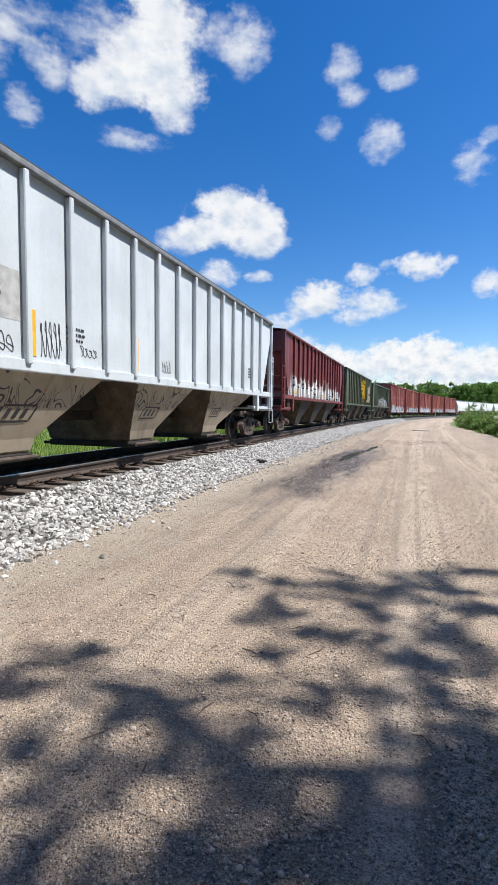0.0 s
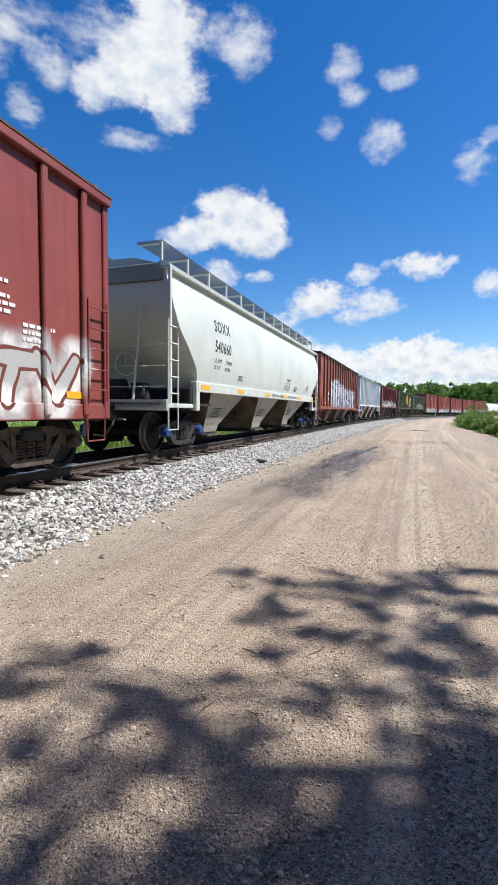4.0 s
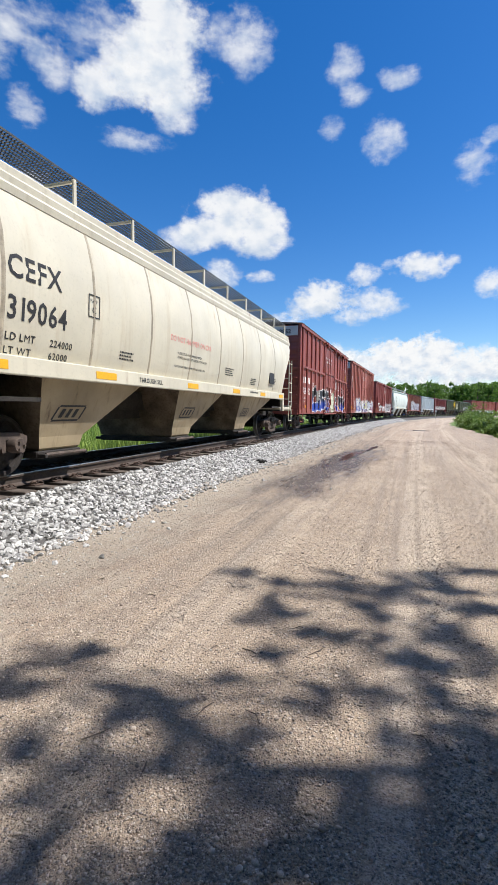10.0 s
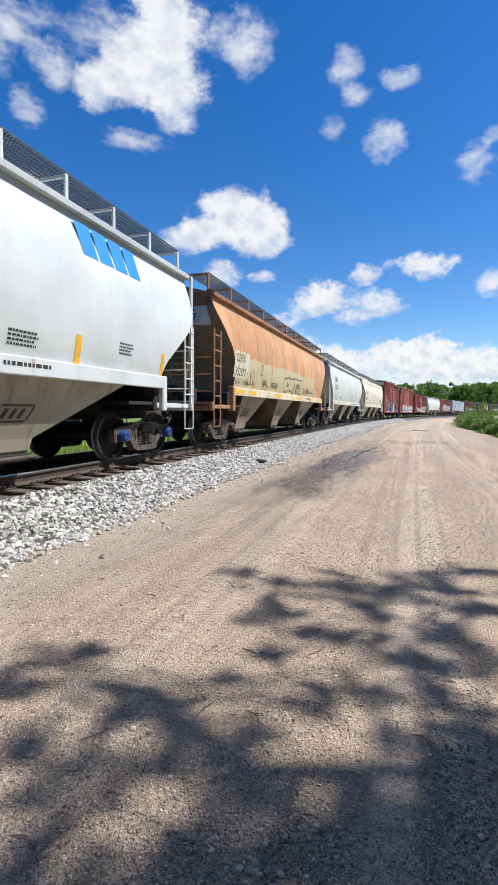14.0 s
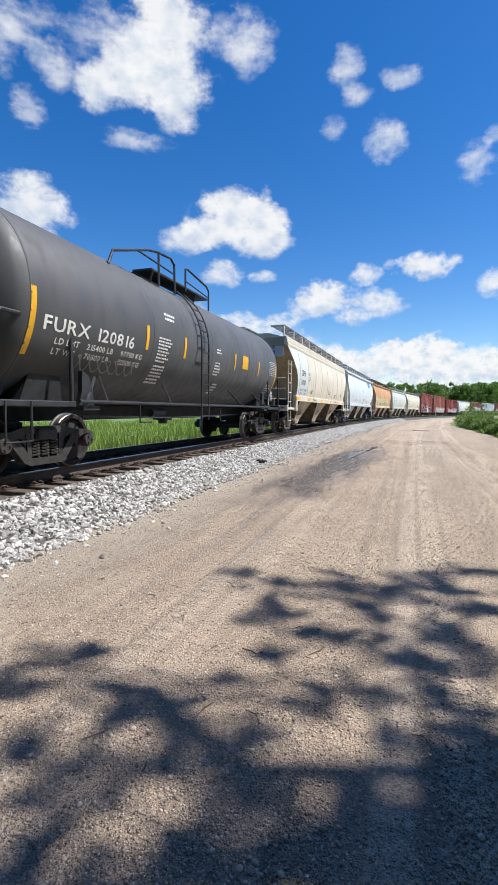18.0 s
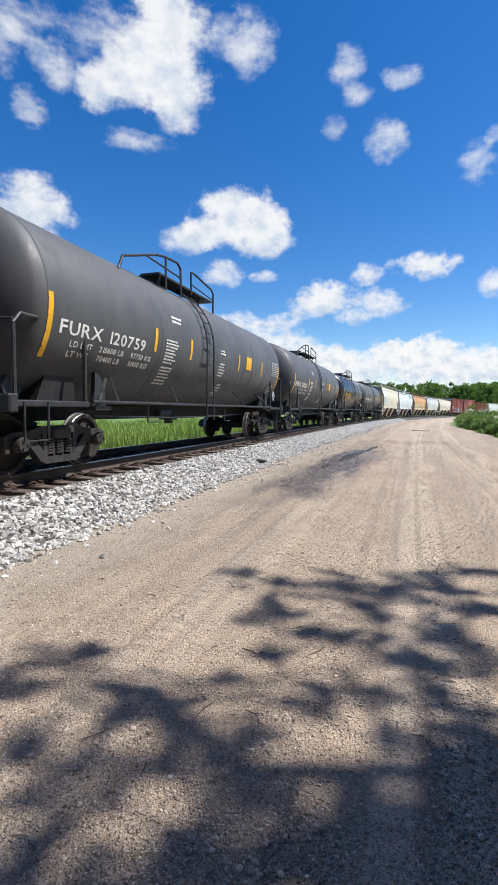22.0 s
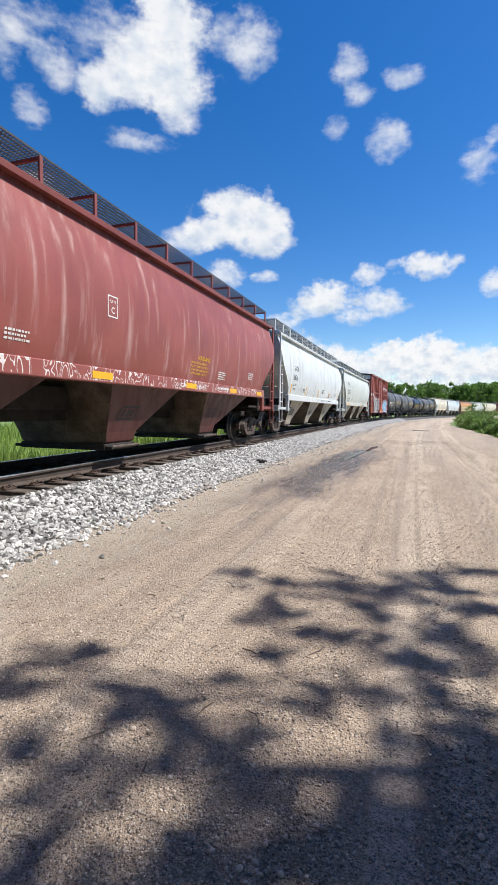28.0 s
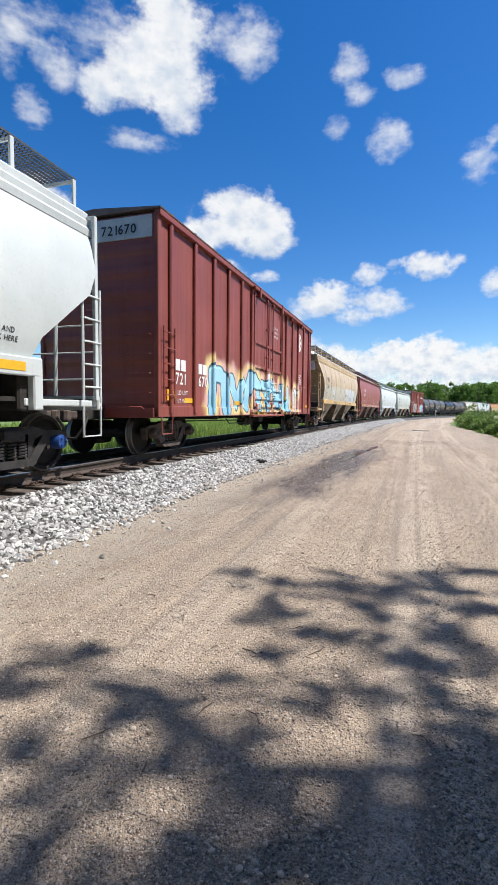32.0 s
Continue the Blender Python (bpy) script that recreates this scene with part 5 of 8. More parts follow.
# ---- tank cars ----
def tank_car(label, spec):
    car = empty("tank_car", label, "tank car", "cars of the freight train")
    R, zc, half, E = spec["size"]
    ly = spec["ladder"]
    py = ly - 0.3
    paint_m, trim = spec["paint"], TANK_TRIM
    N = 40
    prof = [(-half + 0.55 * (1 - math.cos(1.5708 * i / 8)), max(R * math.sin(1.5708 * i / 8), 0.02)) for i in range(9)]
    prof += [(-y, r) for y, r in reversed(prof)]
    rings = [[(r * math.cos(6.28318531 * k / N), y, zc + r * math.sin(6.28318531 * k / N)) for k in range(N)][::-1] for y, r in prof]
    part("tank", Shape().loft(rings), paint_m, car, smooth=True)
    wall = lambda z: math.sqrt(max(0.01, R * R - (z - zc) ** 2))
    for yy in (-half + 0.56, -3.0, 0.0, 3.0, half - 0.56):
        ring = Shape().loft([[((R + q) * math.cos(6.28318531 * k / N), yy + p, zc + (R + q) * math.sin(6.28318531 * k / N)) for k in range(N)][::-1] for p, q in ((-0.03, -0.01), (-0.012, 0.006), (0.012, 0.006), (0.03, -0.01))])
        part("weld_band", ring, paint_m, car, smooth=True)
    for ty0, ty1, tz0, tz1, tc, tr, ts in spec.get("tags", ()):
        scribble(car, ty0, ty1, tz0, tz1, tc, tr, GREY_SPRAY, ts, lambda z: wall(z) + 0.008)
    # top fittings, platform and rails
    part("manway", Shape().loft([[(0.42 * math.cos(0.5236 * k), py + 0.42 * math.sin(0.5236 * k), z) for k in range(12)] for z in (zc + R - 0.08, zc + R + 0.22)]).block(-0.5, py - 0.08, zc + R + 0.20, 0.5, py + 0.08, zc + R + 0.26, 0.02), trim, car)
    for sd in (-1, 1):
        part("top_platform", Shape().block(sd * 0.45, py - 1.15, zc + R - 0.02, sd * 0.95, py + 1.9, zc + R + 0.03, 0.01), trim, car)
        x = sd * 0.95
        sh = Shape().tube([(x, py - 2.75, zc + R - 0.34), (x, py - 2.6, zc + R - 0.05), (x, py - 1.3, zc + R + 0.36), (x, py - 0.9, zc + R + 0.44), (x, py - 0.28, zc + R + 0.48), (x, py - 0.1, zc + R + 0.38), (x, py - 0.08, zc + R - 0.3)], 0.028, 6).tube([(x, py - 0.85, zc + R + 0.44), (x, py - 0.85, zc + R - 0.3)], 0.026, 6).tube([(x, py - 1.7, zc + R + 0.22), (x, py - 0.08, zc + R + 0.16)], 0.02, 5)
        part("safety_rail", sh, trim, car)
        part("safety_rail", Shape().tube([(x, py + 0.5, zc + R - 0.1), (x, py + 0.5, zc + R + 0.46), (x, py + 0.62, zc + R + 0.48), (x, py + 1.8, zc + R + 0.34), (x, py + 1.95, zc + R + 0.24), (x, py + 1.95, zc + R - 0.3)], 0.026, 6).tube([(x, py + 0.5, zc + R + 0.16), (x, py + 1.95, zc + R + 0.06)], 0.018, 5), trim, car)
        part("platform_brace", Shape().tube([(x, py - 1.1, zc + R - 0.02), (sd * 0.8, py - 1.1, zc + 1.05)], 0.025, 5).tube([(x, py + 1.1, zc + R - 0.02), (sd * 0.8, py + 1.1, zc + 1.05)], 0.025, 5), trim, car)
        # side ladder following the shell
        arc = [radians(q) for q in range(62, -75, -8)]
        lad = Shape()
        for yy in (ly - 0.21, ly + 0.21):
            pts = [(sd * (R + 0.10) * math.cos(a), yy, zc + (R + 0.10) * math.sin(a)) for a in arc if a > -0.05] + [(sd * (R + 0.10), yy, 0.75)]
            lad.tube(pts, 0.022, 6)
        for i in range(12):
            z = 0.85 + 0.26 * i
            xx = R + 0.10 if z < zc else math.sqrt(max(0.04, (R + 0.10) ** 2 - (z - zc) ** 2))
            lad.tube([(sd * xx, ly - 0.21, z), (sd * xx, ly + 0.21, z)], 0.015, 5)
        part("ladder", lad, trim, car)
        part("running_rail", Shape().tube([(sd * 1.50, 2.26 - E, 1.12), (sd * 1.50, E - 2.26, 1.12)], 0.03, 8), trim, car)
        for yy in (-4.6, -2.3, 2.3, 4.6):
            part("rail_bracket", Shape().tube([(sd * 1.50, yy, 1.12), (sd * 1.14, yy + (0.25 if yy < 0 else -0.25), 1.58)], 0.02, 5), trim, car)
        for k in (-1, 1):
            sh = Shape().tube([(sd * 1.40, k * (E - 2.2), 1.12), (sd * 1.40, k * (E - 2.2), 2.15), (sd * 1.40, k * (E - 2.06), 2.28), (sd * 1.40, k * (E - 0.86), 2.28), (sd * 1.40, k * (E - 0.74), 2.15), (sd * 1.40, k * (E - 0.74), 1.12)], 0.033, 8)
            part("handrail", sh, trim, car)
            part("stirrup", Shape().tube([(sd * 1.45, k * (E - 1.31), 1.1), (sd * 1.45, k * (E - 1.31), 0.55), (sd * 1.45, k * (E - 0.86), 0.55), (sd * 1.45, k * (E - 0.86), 1.1)], 0.02, 6), trim, car)
            if k < 0:
                continue
            py_ = k * (E - 1.75)
            diamond = [(py_ - 0.19, 1.55), (py_, 1.36), (py_ + 0.19, 1.55), (py_, 1.74)]
            plac = part("placard", Shape().slab(diamond, sd * 1.40 - 0.008, sd * 1.40 + 0.008), PLACARD, car, "diamond placard in its holder")
            part("placard_holder", Shape().slab([(py_ - 0.16, 1.38), (py_ + 0.16, 1.38), (py_ + 0.16, 1.72), (py_ - 0.16, 1.72)], sd * 1.40 - 0.02, sd * 1.40 - 0.009), TANK_TRIM, plac)
            sg = Shape()
            for bz, bw in ((1.61, 0.07), (1.55, 0.14), (1.49, 0.09)):
                sg.box(sd * 1.40 + 0.008, py_ - bw, bz - 0.012, sd * 1.40 + 0.012, py_ + bw, bz + 0.012)
            part("placard_print", sg, BLACK_INK, plac)
    for k in (-1, 1):
        part("end_platform", Shape().block(-1.45, k * (E - 2.26), 1.03, 1.45, k * (E - 0.61), 1.12, 0.015).block(-1.48, k * (E - 0.74), 0.95, 1.48, k * (E - 0.58), 1.2, 0.02), trim, car)
        for sd in (-1, 1):
            part("end_rail", Shape().tube([(sd * 1.4, k * (E - 0.74), 2.2), (sd * 0.5, k * (E - 0.66), 2.2), (sd * 0.5, k * (E - 0.66), 1.15)], 0.022, 6), trim, car)
        part("cradle", Shape().loft([[(-1.0, k * (E - 2.0) - 0.45, 1.10), (1.0, k * (E - 2.0) - 0.45, 1.10), (1.0, k * (E - 2.0) + 0.45, 1.10), (-1.0, k * (E - 2.0) + 0.45, 1.10)][::-1],
                                     [(-1.08, k * (E - 2.0) - 0.3, 1.62), (1.08, k * (E - 2.0) - 0.3, 1.62), (1.08, k * (E - 2.0) + 0.3, 1.62), (-1.08, k * (E - 2.0) + 0.3, 1.62)][::-1]][::-1]), trim, car)
        for sd in (-1, 1):
            yj = k * (E - 2.62)
            part("jacking_bracket", Shape().slab([(yj - 0.20, 1.0), (yj + 0.20, 1.0), (yj + 0.16, 1.30), (yj + 0.06, 1.55), (yj - 0.10, 1.62), (yj - 0.12, 1.30)][::sd], sd * 1.28, sd * 1.36).block(sd * 1.1, yj - 0.22, 0.98, sd * 1.46, yj + 0.22, 1.06, 0.01), trim, car, "black jacking bracket")
        part("brace", Shape().tube([(1.15, k * (E - 3.1), 1.55), (1.45, k * (E - 2.5), 1.1)], 0.03, 6), trim, car)
    part("air_reservoir", Shape().tube([(0.9, -E + 1.2, 1.32), (-0.2, -E + 1.2, 1.32)], 0.18, 12), trim, car, smooth=True)
    part("bottom_outlet", Shape().tube([(0, 0, 1.15), (0, 0, 0.62)], 0.13, 10).block(-0.2, -0.2, 0.72, 0.2, 0.2, 0.84, 0.02), trim, car)
    part("brake_rod", Shape().tube([(0.65, -4.2, 0.86), (0.7, -1.2, 0.80), (0.7, 1.2, 0.80), (0.65, 4.2, 0.86)], 0.02, 6).tube([(0.9, -2.6, 1.1), (0.9, -2.6, 0.72), (0.95, -2.2, 0.72)], 0.018, 5).tube([(0.9, 2.0, 1.1), (0.9, 2.0, 0.66), (0.95, 2.3, 0.66)], 0.018, 5), trim, car)
    part("brake_cylinder", Shape().tube([(0.5, -1.5, 0.92), (0.5, -0.9, 0.92)], 0.10, 12), trim, car, smooth=True)
    draft(car, E, UNDER)
    trucks(car, E - 2.0, "rust" if spec.get("rusty") else "dark", not spec.get("rusty"))
    # lettering and stripes
    m_ink = spec["ink"]
    w, g = Shape(), Shape()
    ty, sz, z0 = spec["text"]
    fine = spec.get("print", -2.1)
    words(w, spec["code"] + " " + spec["number"], ty, z0, sz, wall, spec.get("wide", 1.35))
    for i, a in enumerate(("LD LMT", "LT WT")):
        zz = z0 - 0.17 - 0.15 * i
        words(w, a, ty + 0.3, zz, 0.13, wall, 1.2)
        for q, num in enumerate(spec["weights"][i]):
            words(w, num, ty + 1.05 + 0.95 * q, zz, 0.13, wall, 1.2)
    if spec.get("few"):
        bars(w, 2, spec["few"], z0 + 0.30, 0.5, 0.035, wall, 2)
        bars(w, 3, spec["few"] - 0.05, z0 - 0.25, 0.5, 0.035, wall, 3)
    else:
        bars(w, 2, ly + fine + 0.3, z0 + 0.85, 0.5, 0.05, wall, 2)
        bars(w, 8, ly + fine, z0 + 0.32, 0.55, 0.035, wall, 3)
        bars(w, 6, ly + fine, z0 - 0.25, 0.6, 0.035, wall, 13)
    bars(w, 2, ly + 0.95, z0 + 0.45, 0.4, 0.04, wall, 5)
    bars(w, 5, ly + 0.95, z0 + 0.1, 0.45, 0.04, wall, 15)
    bars(w, 4, ly + 1.3, z0 - 0.45, 0.4, 0.04, wall, 16)
    bars(w, 5, half - 1.5, z0 - 0.25, 0.6, 0.045, wall, 6)
    ink(car, w, m_ink)
    e, text = Shape(), Shape()
    words(e, spec["number"], 0.0, 0.0, 0.30, lambda z: 0.0, 0.9)
    text.add([(-0.1 + p[1], -half - 0.02 + 0.55 * (1 - math.sqrt(max(0, 1 - (((p[1] - 0.1) ** 2 + (0.72 + p[2]) ** 2) / R ** 2)))), zc + 0.72 + p[2]) for p in e.v], e.f)
    ink(car, text, m_ink)

    def stripe(yy, z0_, z1_, wide):
        n_ = 8
        g.cuts.append(len(g.f))
        for i in range(n_):
            za, zb = z0_ + (z1_ - z0_) * i / n_, z0_ + (z1_ - z0_) * (i + 1) / n_
            g.add([(wall(za) + 0.006, yy, za), (wall(za) + 0.006, yy + wide, za), (wall(zb) + 0.006, yy + wide, zb), (wall(zb) + 0.006, yy, zb)], [(0, 1, 2, 3)])
    for yy in spec["stripes"]:
        edge = abs(yy) > half - 1.1
        stripe(yy, 1.76 if edge else 2.18, 2.68 if edge else 2.65, 0.10)
    if spec.get("square"):
        stripe(spec["square"], 2.28, 2.68, 0.5)
    ink(car, g, YELLOW, "reflective_stripe")
    panel = Shape()
    yy, n_ = half - 1.55, 6

    def curved(shape, y0, y1, z0_, z1_, lift):
        for i in range(n_):
            za, zb = z0_ + (z1_ - z0_) * i / n_, z0_ + (z1_ - z0_) * (i + 1) / n_
            shape.add([(wall(za) + lift, y0, za), (wall(za) + lift, y1, za), (wall(zb) + lift, y1, zb), (wall(zb) + lift, y0, zb)], [(0, 1, 2, 3)])
    curved(panel, yy, yy + 0.78, 2.30, 2.78, 0.005)
    board = part("data_panel", panel, WHITE_INK, car, "white qualification stencil table")
    for r in range(7):
        for c in range(3):
            cell = Shape()
            za = 2.315 + r * 0.066
            cell.add([(wall(za + b) + 0.008, yy + 0.015 + c * 0.255 + a, za + b) for a, b in ((0, 0), (0.24, 0), (0.24, 0.05), (0, 0.05))], [(0, 1, 2, 3)])
            part("table_cell", cell, paint_m, board)
    return car


PLACARD = plain("faded_placard", (0.38, 0.39, 0.40), 0.6, 0, 0.2, 9)
TANK_TRIM = plain("black_tank_fittings", (0.03, 0.03, 0.032), 0.5, 0.0, 0.3, 6)


# ---- the freight train, from its head backwards ----
K, Wt = (0.02, 0.02, 0.024), (0.72, 0.72, 0.70)


def piece(fills, line=K, haze=Wt):
    """Ramp stops of a sprayed piece: fills between dark outlines."""
    stops, p = [(0.0, fills[0])], 0.36
    for c in fills[1:] + fills[:1]:
        stops += [(p, line), (p + 0.024, c)]
        p += 0.092
    return haze, stops


def sprayed(y0, y1, z1, fills, scale=0.8, seed=1.0, line=K, haze=Wt, z0=0.86):
    h, st = piece(fills, line, haze)
    return (y0, y1, z0, z1, h, st, scale, seed)


BROWN, BRICK, OXIDE = (0.26, 0.062, 0.05), (0.30, 0.08, 0.062), (0.22, 0.065, 0.048)
CREAM, CHALK, PALE = (0.60, 0.555, 0.44), (0.52, 0.525, 0.475), (0.70, 0.71, 0.70)
GRIME = (0.16, 0.115, 0.075)
BLUE, SKYB, PINK, LILAC = (0.03, 0.09, 0.40), (0.25, 0.55, 0.70), (0.55, 0.18, 0.16), (0.30, 0.24, 0.36)
FROST = ((0.68, 0.74, 0.77), (0.60, 0.66, 0.72))
SILVER, LIME, ORANGE = (0.42, 0.42, 0.42), (0.45, 0.48, 0.16), (0.75, 0.30, 0.05)


def box_paint(name, c, **k):
    return paint(name, c, 0.12, 0.22, tone(c, 0.55), 0.12, **k)


def hopper_set(name, c, seed, streak=0.25, streak_c=GRIME, rust=0.1, rust_c=(0.22, 0.07, 0.025), **k):
    body = paint(name + "_body", c, 0.08, streak, streak_c, rust, rust_c, seed=seed, **k)
    trim = paint(name + "_trim", c, 0.08, 0.25, GRIME, 0.12, seed=seed + 2)
    # bays: body colour browned with grime, and darkened as shade under the body
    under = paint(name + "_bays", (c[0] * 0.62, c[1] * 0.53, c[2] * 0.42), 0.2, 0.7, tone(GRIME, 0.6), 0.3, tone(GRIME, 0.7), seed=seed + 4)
    return body, trim, under


def make_cars():
    cars = {}
    for key, c, sd in (("B5", BROWN, 1), ("B4", BRICK, 2), ("B3", BROWN, 3), ("B2", BRICK, 4), ("B1", BROWN, 5)):
        b = box_paint("far_boxcar_" + key.lower(), c, seed=sd, graffiti=[sprayed(-7, 7.2, 1.7, [Wt, LILAC, Wt, SKYB], 0.9, sd)])
        cars[key] = boxcar("faded red boxcar with pale graffiti along its foot", b, {"belt": sd % 2 == 1, "panel": False})
    for key, sd in (("X1", 11), ("X2", 12), ("X3", 13), ("X4", 14)):
        b, t, u = hopper_set("far_hopper_" + key.lower(), PALE, sd)
        cars[key] = curved_hopper("pale grey covered hopper far along the curve", b, t, u, {})
    green = (0.075, 0.085, 0.05)
    cars["G2"] = ribbed_hopper("dark olive ribbed hopper car with grey graffiti", paint("olive_paint", green, 0.15, 0.3, seed=5, graffiti=[sprayed(-3, 5, 2.6, [SILVER, Wt, SILVER], 0.7, 3.0, haze=None, z0=1.6)]),
                               paint("olive_trim", green, seed=6), UNDER, {"walk": False, "eave": 4.1, "upright": False})
    cars["G1"] = ribbed_hopper("dark olive ribbed hopper car with a yellow and white painted patch", paint("olive_paint_worn", green, 0.15, 0.3, seed=7, graffiti=[sprayed(0.2, 3.2, 3.9, [(0.75, 0.5, 0.03), (0.75, 0.5, 0.03)], 0.5, 2.0, haze=None, z0=2.2), sprayed(4.8, 7, 3.6, [(0.6, 0.55, 0.42), (0.6, 0.55, 0.42)], 0.4, 7.0, haze=None, z0=1.9)]),
                               paint("olive_trim_worn", green, seed=8), UNDER, {"walk": False, "eave": 4.3, "upright": False})
    cars["DR"] = ribbed_hopper("dark red ribbed hopper car with white graffiti", paint("dark_red_paint", (0.15, 0.028, 0.028), 0.12, 0.3, seed=9, graffiti=[sprayed(-7, 6.5, 2.4, [Wt, SILVER, Wt], 0.9, 4.0, haze=Wt, z0=1.6)]),
                               paint("dark_red_trim", (0.15, 0.028, 0.028), seed=10), UNDER, {"walk": False, "eave": 4.25, "upright": False})
    b, t, u = hopper_set("grey_ribbed", (0.55, 0.595, 0.625), 15, 0.2, (0.3, 0.3, 0.29), 0.06)
    cars["W1"] = ribbed_hopper("pale grey ribbed covered hopper with brown streaked bays", b, t, paint("grey_ribbed_bays", (0.30, 0.25, 0.19), 0.2, 0.6, (0.09, 0.06, 0.04), 0.2, seed=16, graffiti=[sprayed(-6.4, 6.4, 1.45, [(0.30, 0.25, 0.19), (0.28, 0.24, 0.18), (0.30, 0.25, 0.19)], 2.4, 3.0, haze=None, z0=1.0)]), {"code": "MWCX", "number": "463778", "eave": 4.16, "posts": 17, "spread": 7.0, "shift": -0.21, "chord": plain("grimy_roof_edge", (0.20, 0.21, 0.22), 0.6), "reflect": (-7.13, -3.63, -1.01, 1.62), "card": plain("grey_number_card", (0.44, 0.44, 0.43), 0.6), "tags": [(-6.95, -6.5, 2.5, 2.85, 3, 70), (-6.95, -6.5, 1.75, 2.3, 5, 71), (-4.4, -3.9, 1.75, 2.0, 4, 72), (-3.45, -3.0, 1.8, 2.4, 5, 73), (-2.6, -2.15, 1.85, 2.05, 4, 74), (0.0, 0.4, 1.8, 2.1, 4, 75)]})
    rb = (0.275, 0.072, 0.046)
    R1_ART = [(-4.5, 0.9, 1.15, 2.9, 4, 0.23, (0.40, 0.38, 0.44), (0.62, 0.62, 0.64), (0.16, 0.12, 0.20), FROST, 6), (1.0, 6.5, 1.15, 2.5, 6, 0.13, (0.34, 0.30, 0.40), (0.60, 0.58, 0.63), (0.17, 0.13, 0.21), FROST, 7)]
    cars["R1"] = ribbed_hopper("red brown ribbed covered hopper with grey and lilac graffiti", paint("red_ribbed", rb, 0.1, 0.25, tone(rb, 0.5), 0.1, seed=17, letters=R1_ART),
                               # bays: the same red darkened to stand for shade under the body
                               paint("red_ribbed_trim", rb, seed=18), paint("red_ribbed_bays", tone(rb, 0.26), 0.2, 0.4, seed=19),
                               {"number": "", "posts": 15, "spread": 6.9, "post": 0.06, "upright": False, "ink": WHITE_INK, "owner": (-5.55, 1.98), "reflect": (-6.35, -2.6, 0.8, 2.6, 6.6), "disc": (5.4, 3.62, 0.36), "walk": False, "eave": 4.28, "low": 1.12, "chord": STEEL_DARK, "post_paint": paint("weathered_posts", (0.16, 0.07, 0.052), 0.2, 0.3, (0.08, 0.05, 0.04), 0.2, seed=18.5, letters=R1_ART)})
    b, t, u = hopper_set("white_hopper", (0.56, 0.59, 0.55), 20, 0.08, (0.45, 0.44, 0.38), 0.0)
    cars["SX"] = curved_hopper("clean white covered hopper with black lettering", b, t, paint("white_hopper_bays", (0.34, 0.32, 0.27), 0.12, 0.5, GRIME, 0.05, seed=21),
                               {"code": "SOXX", "number": "540660", "weights": ("224300", "61700", "5400"), "cap": "blue", "warning": True, "dark": True, "straight": True, "sill_text": ("DO NOT HAMMER ON CAR", 1.8), "sill_more": ("VENT CAR WHEN UNLOADING", -0.6), "reflect": (-6.6, -4.0, -1.2, 1.3, 3.85, 6.8)})
    cars["Ba"] = boxcar("dark red ribbed boxcar with white graffiti", box_paint("boxcar_dark_red", (0.24, 0.054, 0.046), seed=22, letters=[(-4.8, -0.2, 0.95, 1.85, 5, 0.10, Wt, Wt, (0.19, 0.04, 0.033), None, 8), (0.0, 7.1, 0.95, 1.9, 7, 0.09, Wt, SILVER, (0.16, 0.04, 0.033), (Wt, SILVER), 18)]),
                        {"belt": False, "slogan": True, "eave": 4.45, "mark": True, "number": "722653", "num_at": (-5.75, -4.95, 1.78, 1.50, 0.34), "ribs": [-7.1, -6.25, -5.25, -4.4, -3.45, -2.6]})
    bb = (0.34, 0.105, 0.078)
    cars["Bb"] = boxcar("faded red boxcar with blue, white and lilac graffiti", box_paint("boxcar_faded_red", bb, seed=23, graffiti=[sprayed(-5.6, 7.3, 1.9, [Wt, (0.66, 0.62, 0.58), (0.70, 0.66, 0.62), Wt], 0.35, 9.0, line=(0.66, 0.60, 0.56)), sprayed(-1.7, 1.5, 1.8, [LIME, Wt, LILAC, (0.66, 0.64, 0.40)], 0.42, 9.5, line=LILAC, haze=None)],
                        letters=[(-5.0, -1.7, 0.95, 1.95, 5, 0.11, (0.24, 0.28, 0.55), (0.70, 0.70, 0.72), (0.10, 0.12, 0.32), None, 19), (-0.9, 1.2, 0.95, 1.6, 3, 0.06, (0.20, 0.24, 0.5), LIME, (0.3, 0.22, 0.36), None, 20), (2.5, 4.7, 0.92, 2.1, 3, 0.15, Wt, (0.62, 0.65, 0.70), K, None, 29), (5.0, 7.2, 0.95, 1.9, 3, 0.09, (0.5, 0.25, 0.3), Wt, (0.25, 0.18, 0.3), None, 21)]),
                        {"belt": False, "panel": True, "eave": 5.06, "tags": [(-7.6, -7.05, 3.5, 4.1, 3, WHITE_INK, 22), (-7.6, -7.1, 2.95, 3.4, 3, WHITE_INK, 23)], "code": "TR", "number": "405170", "split": (("40", -6.85), ("51", -6.02), ("70", -5.2)), "num_at": (-6.85, -6.02, 2.28, 1.78, 0.42), "slogan": True, "board": -2.9, "ribs": [-7.0, -6.15, -5.35, -4.5, -3.7, -2.85]})
